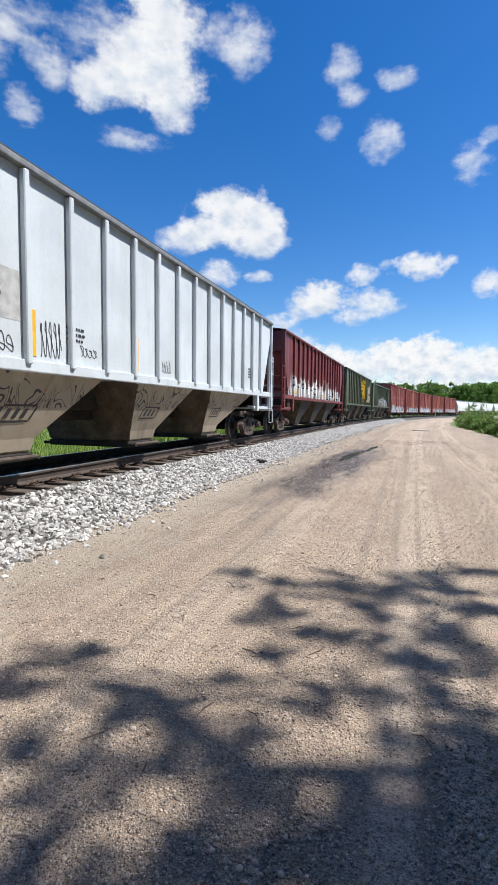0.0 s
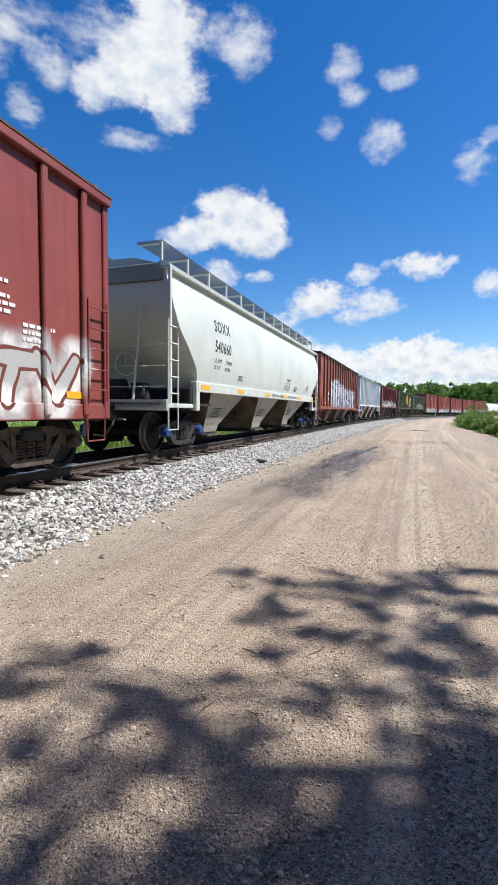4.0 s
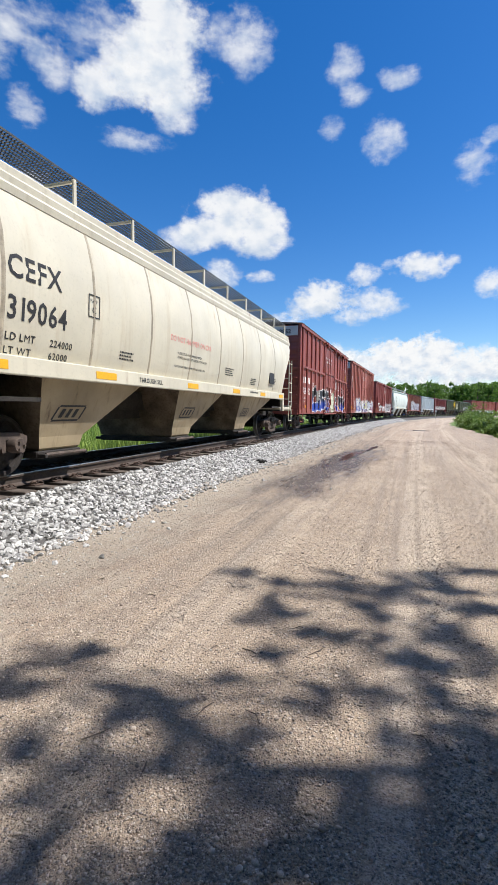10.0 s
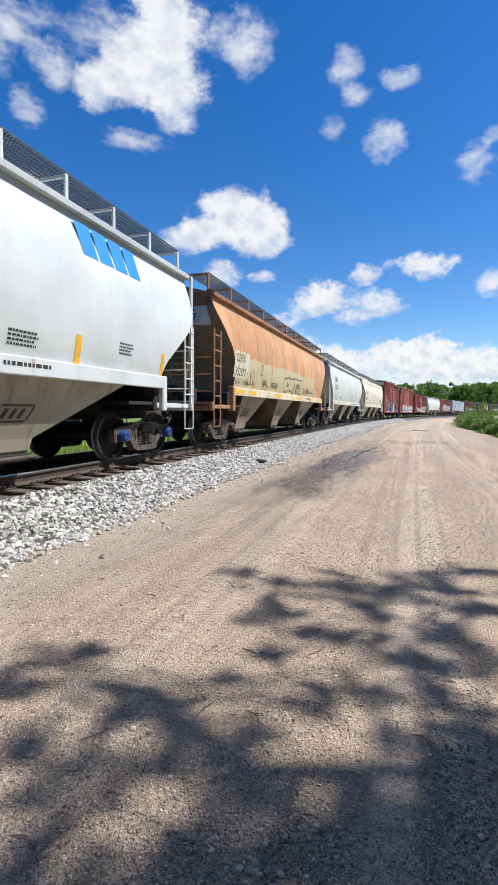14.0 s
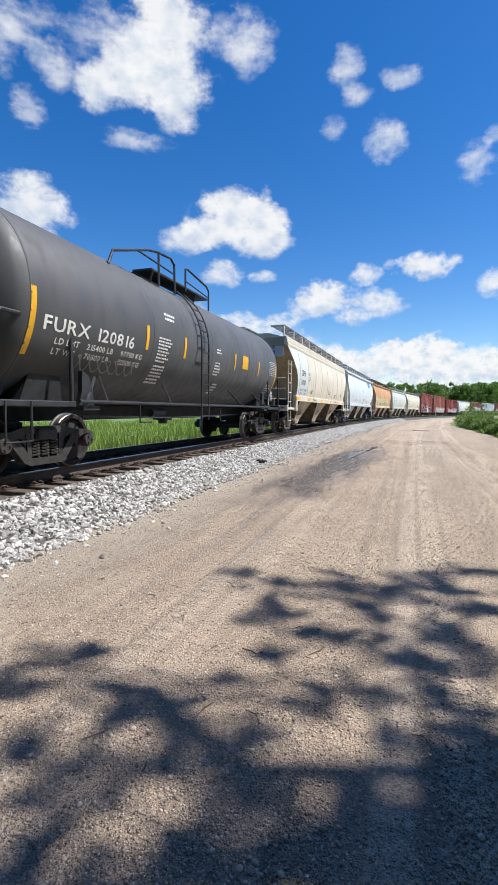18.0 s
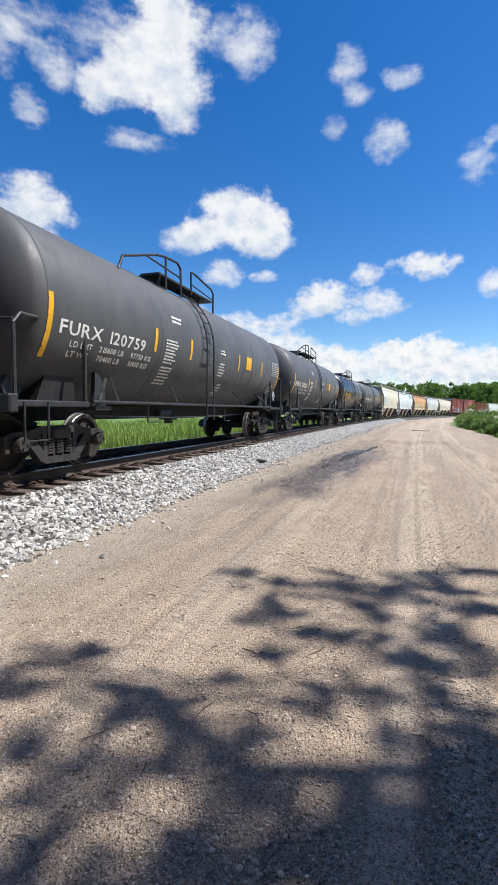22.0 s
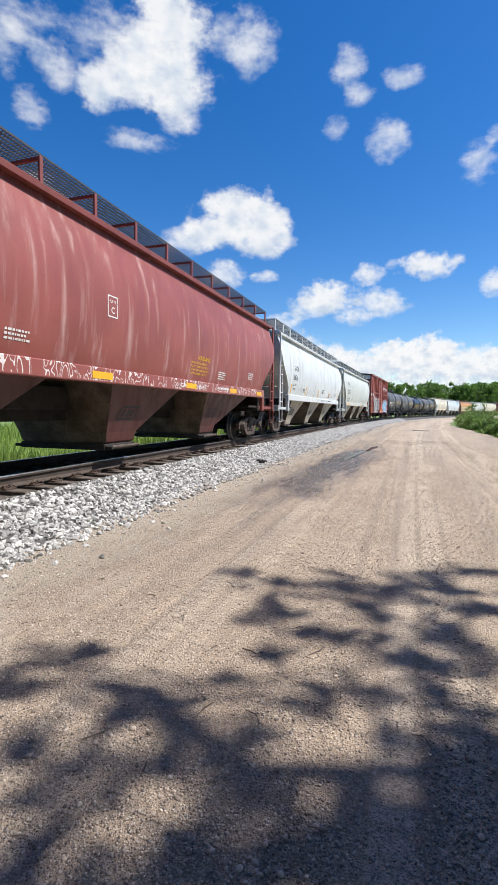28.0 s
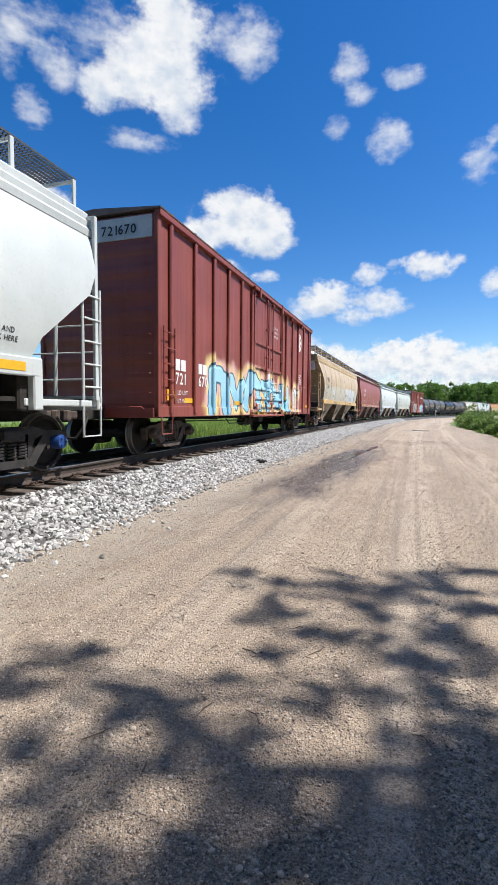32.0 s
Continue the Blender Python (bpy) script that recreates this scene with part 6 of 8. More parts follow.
    cars["Bc"] = boxcar("red brown boxcar with black, white and blue graffiti", box_paint("boxcar_red_brown", (0.265, 0.068, 0.052), seed=24, graffiti=[sprayed(0.1, 1.4, 2.1, [(0.62, 0.62, 0.40), (0.66, 0.66, 0.50), (0.55, 0.66, 0.50)], 0.5, 10.0, line=(0.30, 0.36, 0.26), haze=None)],
                        letters=[(-5.4, -0.2, 0.90, 2.4, 4, 0.21, (0.02, 0.06, 0.34), K, Wt, None, 31), (2.1, 6.5, 0.90, 2.15, 5, 0.155, (0.02, 0.06, 0.36), K, Wt, None, 32)]),
                        {"panel": True, "number": "728852", "mark": True, "tags": [(3.25, 4.05, 2.35, 2.75, 4, WHITE_INK, 33), (5.4, 6.1, 2.2, 2.55, 4, WHITE_INK, 34), (6.45, 7.2, 3.2, 3.75, 4, GOLD_INK, 35), (2.2, 3.0, 2.5, 3.0, 4, WHITE_INK, 36)], "slogan": True, "disc": (6.5, 4.05, 0.36), "board": -3.75, "plate": (-4.8, 2.05), "num_at": (-7.0, -6.06, 2.36, 1.83, 0.43), "ribs": [-7.25, -6.25, -5.22, -4.2, -3.1]})
    b, t, u = hopper_set("cream_hopper", CREAM, 25, 0.3, (0.34, 0.22, 0.10), 0.12, (0.30, 0.13, 0.05))
    cars["H1"] = curved_hopper("cream covered hopper with light rust and streaked bays", b, t, u, {"red_note": ("DO NOT HAMMER ON CAR", -2.45, 2.48, 0.175), "notes": [("CLOSE LOCK AND CARSEAL HATCH", -2.1, 2.22, 0.075), ("COVERS AND OUTLETS BEFORE MOVING CAR", -2.1, 2.13, 0.075), ("NOTE CAR HAS THREE COMPARTMENTS EQUIPPED WITH", -2.2, 1.94, 0.062)], "code": "CEFX", "number": "319064", "weights": ("224000", "62000", ""), "tag_board": 4.9, "mark_at": (-6.65, 2.68), "size": 0.42, "plate_c": (-5.1, 2.45), "trucks": 7.15, "reach": 9.4, "reflect": (-6.9, -4.6, -1.3, 1.6, 4.2, 6.6), "sill_text": ("THROUGH SILL", -3.6)})
    b, t, u = hopper_set("chalk_hopper", CHALK, 26, 0.15, (0.40, 0.37, 0.30), 0.04)
    cars["H2"] = curved_hopper("off-white covered hopper with yellow sill strips", b, t, u, {"code": "CBFX", "number": "353770", "weights": ("225400", "60600", ""), "end_number": b, "warning": True, "straight": True, "mark_at": (-6.75, 2.97), "size": 0.44, "gap": 0.42, "plate_c": (-4.25, 2.65), "trucks": 6.75, "sill_text": ("VENT CAR WHEN UNLOADING", 1.65)})
    SCRAWL = plain("faded_spray", (0.12, 0.09, 0.065), 0.7, 0, 0.3, 4)
    rusty = (0.54, 0.285, 0.125)
    b = paint("rust_hopper_body", rusty, 0.2, 0.4, (0.36, 0.16, 0.06), 0.5, (0.46, 0.19, 0.07), seed=27, patch=[(-7, 4.6, 1.6, 2.62, (0.50, 0.44, 0.26))], letters=[(-1.5, 1.7, 1.72, 2.40, 6, 0.10, (0.48, 0.40, 0.25), (0.50, 0.44, 0.26), (0.05, 0.047, 0.04), None, 53)])
    cars["H3"] = curved_hopper("rust-stained orange covered hopper with scrawled graffiti", b, paint("rust_hopper_trim", (0.36, 0.19, 0.10), 0.2, 0.5, (0.2, 0.08, 0.03), 0.5, seed=28), paint("rust_hopper_bays", (0.26, 0.21, 0.14), 0.2, 0.6, (0.10, 0.05, 0.03), 0.3, seed=29),
                               {"code": "CEFX", "number": "352377", "plain_top": True, "seam": b, "card": plain("pale_number_card", (0.60, 0.56, 0.42), 0.6), "mark_at": (-7.0, 2.45), "size": 0.33, "weights": ("224200", "61800", ""), "gap": 0.24, "trucks": 7.05, "end_number": GREY_PANEL, "plate_c": (-4.62, 2.2), "sill_text": ("", 0), "sill": paint("rust_hopper_sill", (0.60, 0.52, 0.36), 0.15, 0.5, (0.3, 0.13, 0.05), 0.3, seed=27.5), "reflect_long": 0.75, "end": paint("rust_hopper_end", (0.15, 0.12, 0.095), 0.2, 0.4, (0.06, 0.05, 0.04), 0.1, seed=27.8), "tags": [(-4.5, -3.55, 1.76, 2.2, 2, 0.011, SCRAWL, 60), (-6.0, -5.1, 1.76, 2.3, 3, 0.012, SCRAWL, 58), (2.2, 3.3, 1.80, 2.15, 4, 0.014, BLACK_INK, 54), (4.9, 5.9, 1.76, 2.25, 4, 0.012, WHITE_INK, 57)], "notes": [("2FRESH!", -3.3, 1.84, 0.28), ("FRESH 2 DEF", 3.5, 1.86, 0.16)]})
    b, t, u = hopper_set("bright_hopper", (0.56, 0.59, 0.59), 30, 0.2, (0.5, 0.49, 0.46), 0.02)
    cars["H4"] = curved_hopper("white covered hopper with a large blue mark", b, t, u, {"number": "", "cap": "blue", "logo": (4.45, 3.42, 0.50), "straight": True, "notes": [("DO NOT HAMMER ON CAR", -0.42, 2.78, 0.11), ("OPEN HATCH COVERS", 0.05, 1.84, 0.10), ("BEFORE UNLOADING CAR", 0.0, 1.74, 0.10), ("WARNING", 1.9, 2.0, 0.09)], "tall_strips": (-1.35, 1.48, 4.2, 6.85), "reflect": (), "sill_text": ("", 0)})
    b, t, u = hopper_set("tan_hopper", (0.60, 0.54, 0.43), 31, 0.3, (0.36, 0.25, 0.13), 0.1, (0.30, 0.14, 0.06), patch=[(-9, -4.9, 1.4, 4.3, (0.55, 0.58, 0.56))])
    cars["H5"] = curved_hopper("weathered cream covered hopper with green lettering", b, t, u, {"code": "CEFX", "number": "319108", "weights": ("223600", "62400", ""), "end_number": GREY_PANEL, "mark_at": (-6.42, 2.65), "size": 0.35, "plate_c": (-4.85, 2.5), "trucks": 7.15, "reach": 9.4, "reflect": (-6.9, -4.6, -1.3, 1.6, 4.2, 6.6), "sill_text": ("THROUGH SILL", -3.6)})
    tank_m = paint("tank_grey_black", (0.082, 0.084, 0.088), 0.12, 0.06, (0.11, 0.10, 0.09), 0.0, rough=0.56, seed=32)
    gloss = paint("tank_gloss_black", (0.022, 0.023, 0.029), 0.1, 0.08, (0.05, 0.045, 0.04), 0.0, rough=0.26, seed=33)
    cars["T1"] = tank_car("dark grey tank car with white lettering", {"paint": tank_m, "tags": [(-5.2, -3.4, 1.68, 1.98, 7, 0.012, 61)], "ink": WHITE_INK, "code": "FURX", "number": "120816", "weights": (("215400 LB", "97700 KG"), ("70600 LB", "32000 KG")), "square": 2.35, "size": (1.50, 2.58, 6.85, 7.60), "ladder": -0.72, "text": (-6.05, 0.29, 2.14), "stripes": (-6.3, -3.3, -1.65, 1.65, 3.95, 6.1)})
    cars["T2"] = tank_car("glossy black tank car with yellow lettering", {"paint": gloss, "ink": GOLD_INK, "code": "UTLX", "number": "66975", "wide": 1.12, "weights": (("201000 LB", "91150 KG"), ("62000 LB", "28100 KG")), "rusty": True, "size": (1.46, 2.52, 5.75, 6.70), "ladder": 0.1, "few": -1.55, "text": (-4.45, 0.34, 2.17), "stripes": (-5.25, -1.95, 0.55, 3.0, 5.1)})
    cars["T3"] = tank_car("dark grey tank car with white lettering and yellow bars", {"paint": tank_m, "ink": WHITE_INK, "code": "FURX", "number": "120821", "weights": (("215500 LB", "97700 KG"), ("70500 LB", "32000 KG")), "square": 2.35, "size": (1.50, 2.58, 6.85, 7.60), "ladder": -0.72, "text": (-6.05, 0.29, 2.14), "stripes": (-6.3, -3.3, -1.65, 1.65, 3.95, 6.1)})
    cars["T4"] = tank_car("dark grey tank car with white lettering", {"paint": tank_m, "ink": WHITE_INK, "code": "FURX", "number": "120759", "weights": (("215600 LB", "97750 KG"), ("70400 LB", "31950 KG")), "square": 2.35, "size": (1.50, 2.58, 6.85, 7.60), "ladder": -0.72, "text": (-6.05, 0.29, 2.14), "stripes": (-6.3, -3.3, -1.65, 1.65, 3.95, 6.1)})
    cars["Bd"] = boxcar("red brown boxcar with pale blue and silver graffiti", box_paint("boxcar_brick", (0.275, 0.070, 0.050), seed=34, graffiti=[sprayed(-0.4, 1.8, 1.65, [ORANGE, (0.45, 0.62, 0.55), (0.78, 0.42, 0.12), PINK], 0.5, 13.0, line=(0.55, 0.16, 0.05), haze=None)],
                        letters=[(-5.4, -1.8, 0.88, 2.6, 3, 0.24, (0.36, 0.36, 0.36), (0.45, 0.45, 0.45), K, (Wt, SILVER), 12), (1.9, 7.3, 0.88, 2.3, 5, 0.19, (0.34, 0.55, 0.70), (0.44, 0.64, 0.76), K, ((0.72, 0.38, 0.32), (0.42, 0.62, 0.75)), 14)]),
                        {"number": "729291", "mark": True, "tags": [(-7.4, -6.75, 3.1, 3.6, 4, BLACK_INK, 16), (6.75, 7.3, 2.5, 3.0, 4, WHITE_INK, 17)], "slogan": True, "side_mark": True, "plate": (-5.25, 2.55), "panel": True, "board": -4.3, "num_at": (-7.36, -6.3, 2.68, 2.12, 0.43), "ribs": [-6.6, -5.6, -4.55, -3.53, -2.5]})
    b, t, u = hopper_set("grey_white_hopper", (0.50, 0.51, 0.465), 35, 0.15, (0.40, 0.36, 0.28), 0.05)
    cars["H6"] = curved_hopper("off-white covered hopper with black lettering", b, t, u, {"code": "CBFX", "number": "353762", "weights": ("225300", "60700", ""), "warning": True, "straight": True, "mark_at": (-6.6, 2.92), "size": 0.46, "gap": 0.42, "plate_c": (-4.05, 2.65), "trucks": 6.8, "sill_text": ("VENT CAR WHEN UNLOADING", 1.65)})
    b, t, u = hopper_set("streaked_hopper", (0.58, 0.60, 0.59), 36, 0.75, (0.16, 0.15, 0.14), 0.05)
    cars["H7"] = curved_hopper("white covered hopper with dark streaks down its side", b, t, u, {"code": "GACX", "number": "54534", "mark_at": (-6.3, 2.75), "size": 0.32, "weights": ("", "", ""), "straight": True, "reflect": (), "tall_strips": (-6.7, -3.6, -0.4, 3.0, 6.55)})
    red = (0.275, 0.078, 0.064)
    # bays: the hopper's red darkened to stand for shade under the body
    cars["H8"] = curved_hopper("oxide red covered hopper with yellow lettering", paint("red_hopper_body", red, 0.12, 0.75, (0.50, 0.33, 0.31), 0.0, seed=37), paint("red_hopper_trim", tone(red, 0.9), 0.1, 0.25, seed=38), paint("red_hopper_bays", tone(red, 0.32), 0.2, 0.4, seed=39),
                               {"code": "MWCX", "number": "481731", "weights": ("224400", "61600", ""), "ink": WHITE_INK, "warn_ink": GOLD_INK, "mark_at": (-5.87, 2.90), "size": 0.35, "gap": 0.5, "plate_c": (-2.1, 2.55), "warning": True, "straight": True, "sill": paint("red_hopper_sill", tone(red, 0.95), 0.1, 0.3, seed=38.5, graffiti=[sprayed(-6.2, 6.9, 1.75, [red, red, red], 2.6, 5.0, line=(0.66, 0.6, 0.58), haze=None, z0=1.46)])})
    b = paint("stained_hopper_body", (0.50, 0.38, 0.25), 0.15, 0.75, (0.36, 0.17, 0.065), 0.45, (0.40, 0.22, 0.10), (2.35, 3.3), seed=40, patch=[(-9, 9, 1.5, 2.55, (0.50, 0.46, 0.37)), (1.1, 5.75, 1.5, 2.68, (0.55, 0.57, 0.57)), (-1.8, -1.15, 1.66, 2.12, (0.55, 0.57, 0.57)), (-4.4, -3.65, 1.69, 2.38, (0.55, 0.57, 0.57))])
    cars["H9"] = curved_hopper("tan covered hopper with rust-stained roof edge and white patch", b, paint("stained_hopper_trim", (0.50, 0.36, 0.20), 0.15, 0.4, (0.3, 0.12, 0.04), 0.4, seed=41), paint("stained_hopper_bays", (0.27, 0.20, 0.13), 0.2, 0.55, (0.10, 0.06, 0.035), 0.25, seed=42),
                               {"code": "CEFX", "number": "71143", "mark_at": (-6.38, 2.78), "size": 0.36, "plate_c": (-5.2, 2.45), "trucks": 7.15, "reach": 9.4, "reflect": (-6.9, -4.6, -1.3, 1.6, 4.2, 6.6), "sill_text": ("THROUGH SILL", -3.6), "end_number": GREY_PANEL})
    cars["Be"] = boxcar("red brown boxcar with yellow and turquoise graffiti", box_paint("boxcar_maroon", (0.255, 0.062, 0.046), seed=43, letters=[(-5.4, 3.6, 0.88, 2.25, 6, 0.22, (0.26, 0.52, 0.66), (0.36, 0.62, 0.74), (0.05, 0.13, 0.18), ((0.72, 0.44, 0.38), (0.80, 0.64, 0.26)), 45), (3.7, 5.3, 0.95, 2.1, 3, 0.07, (0.7, 0.5, 0.44), Wt, (0.25, 0.2, 0.2), ((0.72, 0.46, 0.40), (0.80, 0.64, 0.26)), 46)]),
                        {"belt": False, "panel": True, "number": "721670", "mark": True, "slogan": "short", "rods": (-0.39, 0.35, 1.69), "disc": (5.25, 4.12, 0.4), "num_at": (-6.95, -5.75, 1.88, 1.58, 0.36), "ribs": [-7.2, -6.0, -4.85, -3.8, -2.7]})
    b, t, u = hopper_set("new_white_hopper", (0.56, 0.59, 0.575), 44, 0.06, (0.45, 0.44, 0.38), 0.0)
    cars["H10"] = curved_hopper("clean white covered hopper with yellow sill strip", b, t, u, {"number": "", "cap": "blue", "dark": True, "straight": True, "ridged": True, "notes": [("LIFT AND", 6.2, 1.98, 0.10), ("JACK HERE", 6.2, 1.87, 0.10)]})
    return cars


CARS = make_cars()
for key in ("H1", "H5", "H9"):
    lengthen(CARS[key], 1.025)
for key in ("H2", "H6", "H7"):
    lengthen(CARS[key], 0.955)

# where each car's rear coupler stands along the line at the start, in metres
ORDER = ["X4", "X3", "X2", "X1", "B5", "B4", "B3", "B2", "B1", "G2", "G1", "DR", "W1", "R1", "SX", "Ba", "Bb", "Bc", "H1", "H2", "H3", "H4", "H5",
         "T1", "T2", "T3", "T4", "Bd", "H6", "H7", "H8", "H9", "Be", "H10"]
LENGTH = {"X": 18.05, "B": 17.85, "H": 18.09, "S": 18.27, "T": 14.7, "G": 18.0, "D": 18.03, "W": 18.40, "R": 17.82}
OWN = {"H6": 17.88, "H7": 17.92, "H5": 18.24, "T1": 14.60, "T2": 14.10, "T3": 15.10, "T4": 15.10, "H2": 18.25, "H4": 17.95, "Bd": 17.74}
AT = {}


def length(key):
    return OWN.get(key, LENGTH[key[0]])


rear = 18.07 + sum(length(k) for k in ORDER[1:ORDER.index("DR") + 1])
for i, key in enumerate(ORDER):
    AT[key] = rear + length(key) / 2
    if i + 1 < len(ORDER):
        rear -= length(ORDER[i + 1])
# small differences of the couplings' slack and draft lengths
for key, more in {"H1": -0.2, "H2": 0.1, "H3": 0.38, "H4": 0.15, "H5": 0.45, "H7": 0.2, "H8": 0.75, "H9": 0.75, "SX": 0.6, "H10": -0.2, "R1": -0.15, "T3": 0.3, "T4": 0.05, "Ba": 0.3, "Bb": 0.03, "Bc": -0.1, "Bd": -0.45, "H6": -0.4}.items():
    AT[key] += more
SPEED = 11.082


def gone(t):
    return SPEED * t


def car_pose(mid, reach):
    ax, ay, _ = track(mid - reach)
    bx, by, _ = track(mid + reach)
    return pose((ax + bx) / 2, (ay + by) / 2, RAIL, 0, 0, -math.degrees(math.atan2(bx - ax, by - ay)))


def motions():
    """The whole train rolls away along the line, its wheels turning."""
    for key, car in CARS.items():
        reach = 6.1 if key[0] == "B" else 5.0 if key[0] == "T" else 6.7
        walk(car, [(0.5 * i, car_pose(AT[key] + gone(0.5 * i), reach)) for i in range(65)])
        for w, along, base in WHEELS[car]:
            home = pose(0, base, WR)
            rows = []
            for i in range(1, 32 * FPS):
                t = i / FPS
                s = AT[key] + along + gone(t)
                if -6 < s < 34:
                    rows.append((t, home @ pose(0, 0, 0, -math.degrees(s / WR) % 360)))
            rows = [(0.0, rows[0][1] if rows else home)] + rows + [(32.0, rows[-1][1] if rows else home)]
            walk(w, rows)
    for cloud, shift in DRIFT:
        a = cloud.matrix_basis.copy()
        walk(cloud, [(0.0, shift[0] @ a), (32.0, shift[1] @ a)])


# ---- clouds: far glowing sheets on the sky, drifting slowly ----
def cloud_material():
    n = Nodes("cloud")
    deg = n.t.nodes.new("ShaderNodeUVMap")
    deg.uv_map = "degrees"
    loc = n.t.nodes.new("ShaderNodeUVMap")
    loc.uv_map = "metres"
    side = n.t.nodes.new("ShaderNodeUVMap")
    side.uv_map = "softness"
    p = deg.outputs[0]
    u, v, _ = n.axes(loc.outputs[0])
    soft = n.axes(side.outputs[0])[0]
    bend = n.noise(p, 0.16, 3, 0.5)
    bend2 = n.noise(n.scaled(p, 1, 1, 1, (31, 17, 0)), 0.18, 3, 0.5)
    u = n.math("ADD", u, n.math("MULTIPLY", n.math("SUBTRACT", bend, 0.5), 0.9))
    v = n.math("ADD", v, n.math("MULTIPLY", n.math("SUBTRACT", bend2, 0.5), 0.9))
    r2 = n.math("ADD", n.math("MULTIPLY", u, u), n.math("MULTIPLY", v, v))
    lumps = n.noise(p, 0.46, 9, 0.58, 0.12)
    slant = n.noise(n.scaled(p, 0.62, 1.0, 1), 0.62, 5, 0.52, 0.25)
    rough = n.math("ADD", n.math("MULTIPLY", lumps, n.math("SUBTRACT", 1.0, soft)), n.math("MULTIPLY", slant, soft))
    body = n.math("ADD", n.math("SUBTRACT", 0.60, n.math("MULTIPLY", r2, 1.05)), n.math("MULTIPLY", n.math("SUBTRACT", rough, 0.5), n.math("ADD", 1.10, n.math("MULTIPLY", soft, 1.4))))
    thick = n.math("DIVIDE", n.math("ADD", body, n.math("MULTIPLY", soft, 0.08)), n.math("ADD", 0.44, n.math("MULTIPLY", soft, 0.95)))
    fray = n.noise(p, 1.7, 6, 0.62, 0.3)
    thick = n.math("ADD", thick, n.math("MULTIPLY", n.math("SUBTRACT", fray, 0.5), 0.55))
    edge = n.math("MULTIPLY", n.span(thick, -0.05, 1.0), n.span(n.math("MAXIMUM", n.math("ABSOLUTE", n.axes(loc.outputs[0])[0]), n.math("ABSOLUTE", n.axes(loc.outputs[0])[1])), 1.0, 0.8))
    edge = n.math("MULTIPLY", edge, n.math("SUBTRACT", 1.0, n.math("MULTIPLY", soft, 0.42)))
    billow = n.noise(p, 0.42, 5, 0.5)
    # sunlit tops and grey shaded undersides are painted into the cloud colour
    grey = n.span(n.math("ADD", n.math("MULTIPLY", v, 0.40), n.math("MULTIPLY", n.math("SUBTRACT", billow, 0.5), 2.0)), -0.60, 0.22)
    col = n.mix(grey, (0.60, 0.70, 0.84), (0.98, 0.99, 1.0))
    # emission stands in for sunlight on the vapour
    glow = n.node("ShaderNodeEmission", Color=col, Strength=0.68)
    clear = n.t.nodes.new("ShaderNodeBsdfTransparent")
    mix = n.t.nodes.new("ShaderNodeMixShader")
    n.put(mix.inputs[0], n.math("MULTIPLY", edge, 0.97))
    n.t.links.new(clear.outputs[0], mix.inputs[1])
    n.t.links.new(glow.outputs[0], mix.inputs[2])
    n.t.links.new(mix.outputs[0], n.out.inputs[0])
    return n.mat


CLOUD = cloud_material()
DRIFT = []


def cloud(az, el, w, h, soft):
    """A cloud at az degrees right of the track's line and el above the horizon, reaching w and h degrees either way; soft 0 to 1, from heaped to wispy."""
    w, h = w * 1.45, h * 1.45
    far = 2700 + 22 * len(DRIFT)
    v, f, uv, dg = [], [], [], []
    fine = 1.8 if el < 12 else 1.4 if el < 18 else 1.0      # far banks show smaller billows
    A, B = 14, 8
    for j in range(B + 1):
        for i in range(A + 1):
            p, q = -1 + 2 * i / A, -1 + 2 * j / B
            a, e = radians(az + p * w / math.cos(radians(el))), radians(el + q * h)
            v.append((far * math.sin(a) * math.cos(e), far * math.cos(a) * math.cos(e), EYE + far * math.sin(e)))
            uv.append((p, q))
            dg.append(((az + p * w) * fine, (el + q * h) * 1.25 * fine))
    for j in range(B):
        for i in range(A):
            k = j * (A + 1) + i
            f.append((k, k + 1, k + A + 2, k + A + 1))
    me = sheet("cloud", v, f, uv, CLOUD)
    layer = me.uv_layers.new(name="degrees")
    idx = np.empty(len(me.loops), dtype=np.int32)
    me.loops.foreach_get("vertex_index", idx)
    layer.data.foreach_set("uv", np.array(dg, dtype=np.float32)[idx].ravel())
    veil = me.uv_layers.new(name="softness")
    veil.data.foreach_set("uv", np.full(len(me.loops) * 2, soft, dtype=np.float32))
    ob = tagged(new("cloud", me), "white fair-weather cumulus cloud in a blue sky", "cloud", "clouds in the sky")
    slow = 0.4 if el > 12 else 0.15
    DRIFT.append((ob, (pose(0, 0, 0, 0, 0, slow), pose(0, 0, 0, 0, 0, -slow))))


cloud(-28.2, 36.6, 4.0, 3.5, 0.08)
cloud(-28.5, 32.7, 5.1, 2.5, 0.05)
cloud(-34.8, 31.8, 3.2, 2.0, 0.15)
cloud(-26.9, 30.4, 2.3, 1.6, 0.25)
cloud(-30.8, 34.2, 3.6, 2.8, 0.10)
cloud(-40.0, 32.7, 2.0, 1.8, 0.60)
cloud(-42.8, 28.7, 1.5, 1.6, 0.80)
cloud(-31.5, 27.9, 3.1, 1.0, 0.65)
cloud(-35.4, 35.6, 2.9, 1.9, 0.85)
cloud(-18.7, 36.1, 2.6, 2.5, 0.45)
cloud(-21.8, 36.5, 1.7, 1.8, 0.85)
cloud(-7.6, 34.1, 1.7, 1.6, 0.55)
cloud(-6.5, 32.1, 1.5, 1.0, 0.65)
cloud(-8.9, 29.5, 1.2, 1.1, 0.85)
cloud(-1.3, 32.8, 1.8, 1.0, 0.50)
cloud(-3.2, 28.1, 1.9, 2.0, 0.50)
cloud(6.5, 24.8, 1.7, 1.9, 0.70)
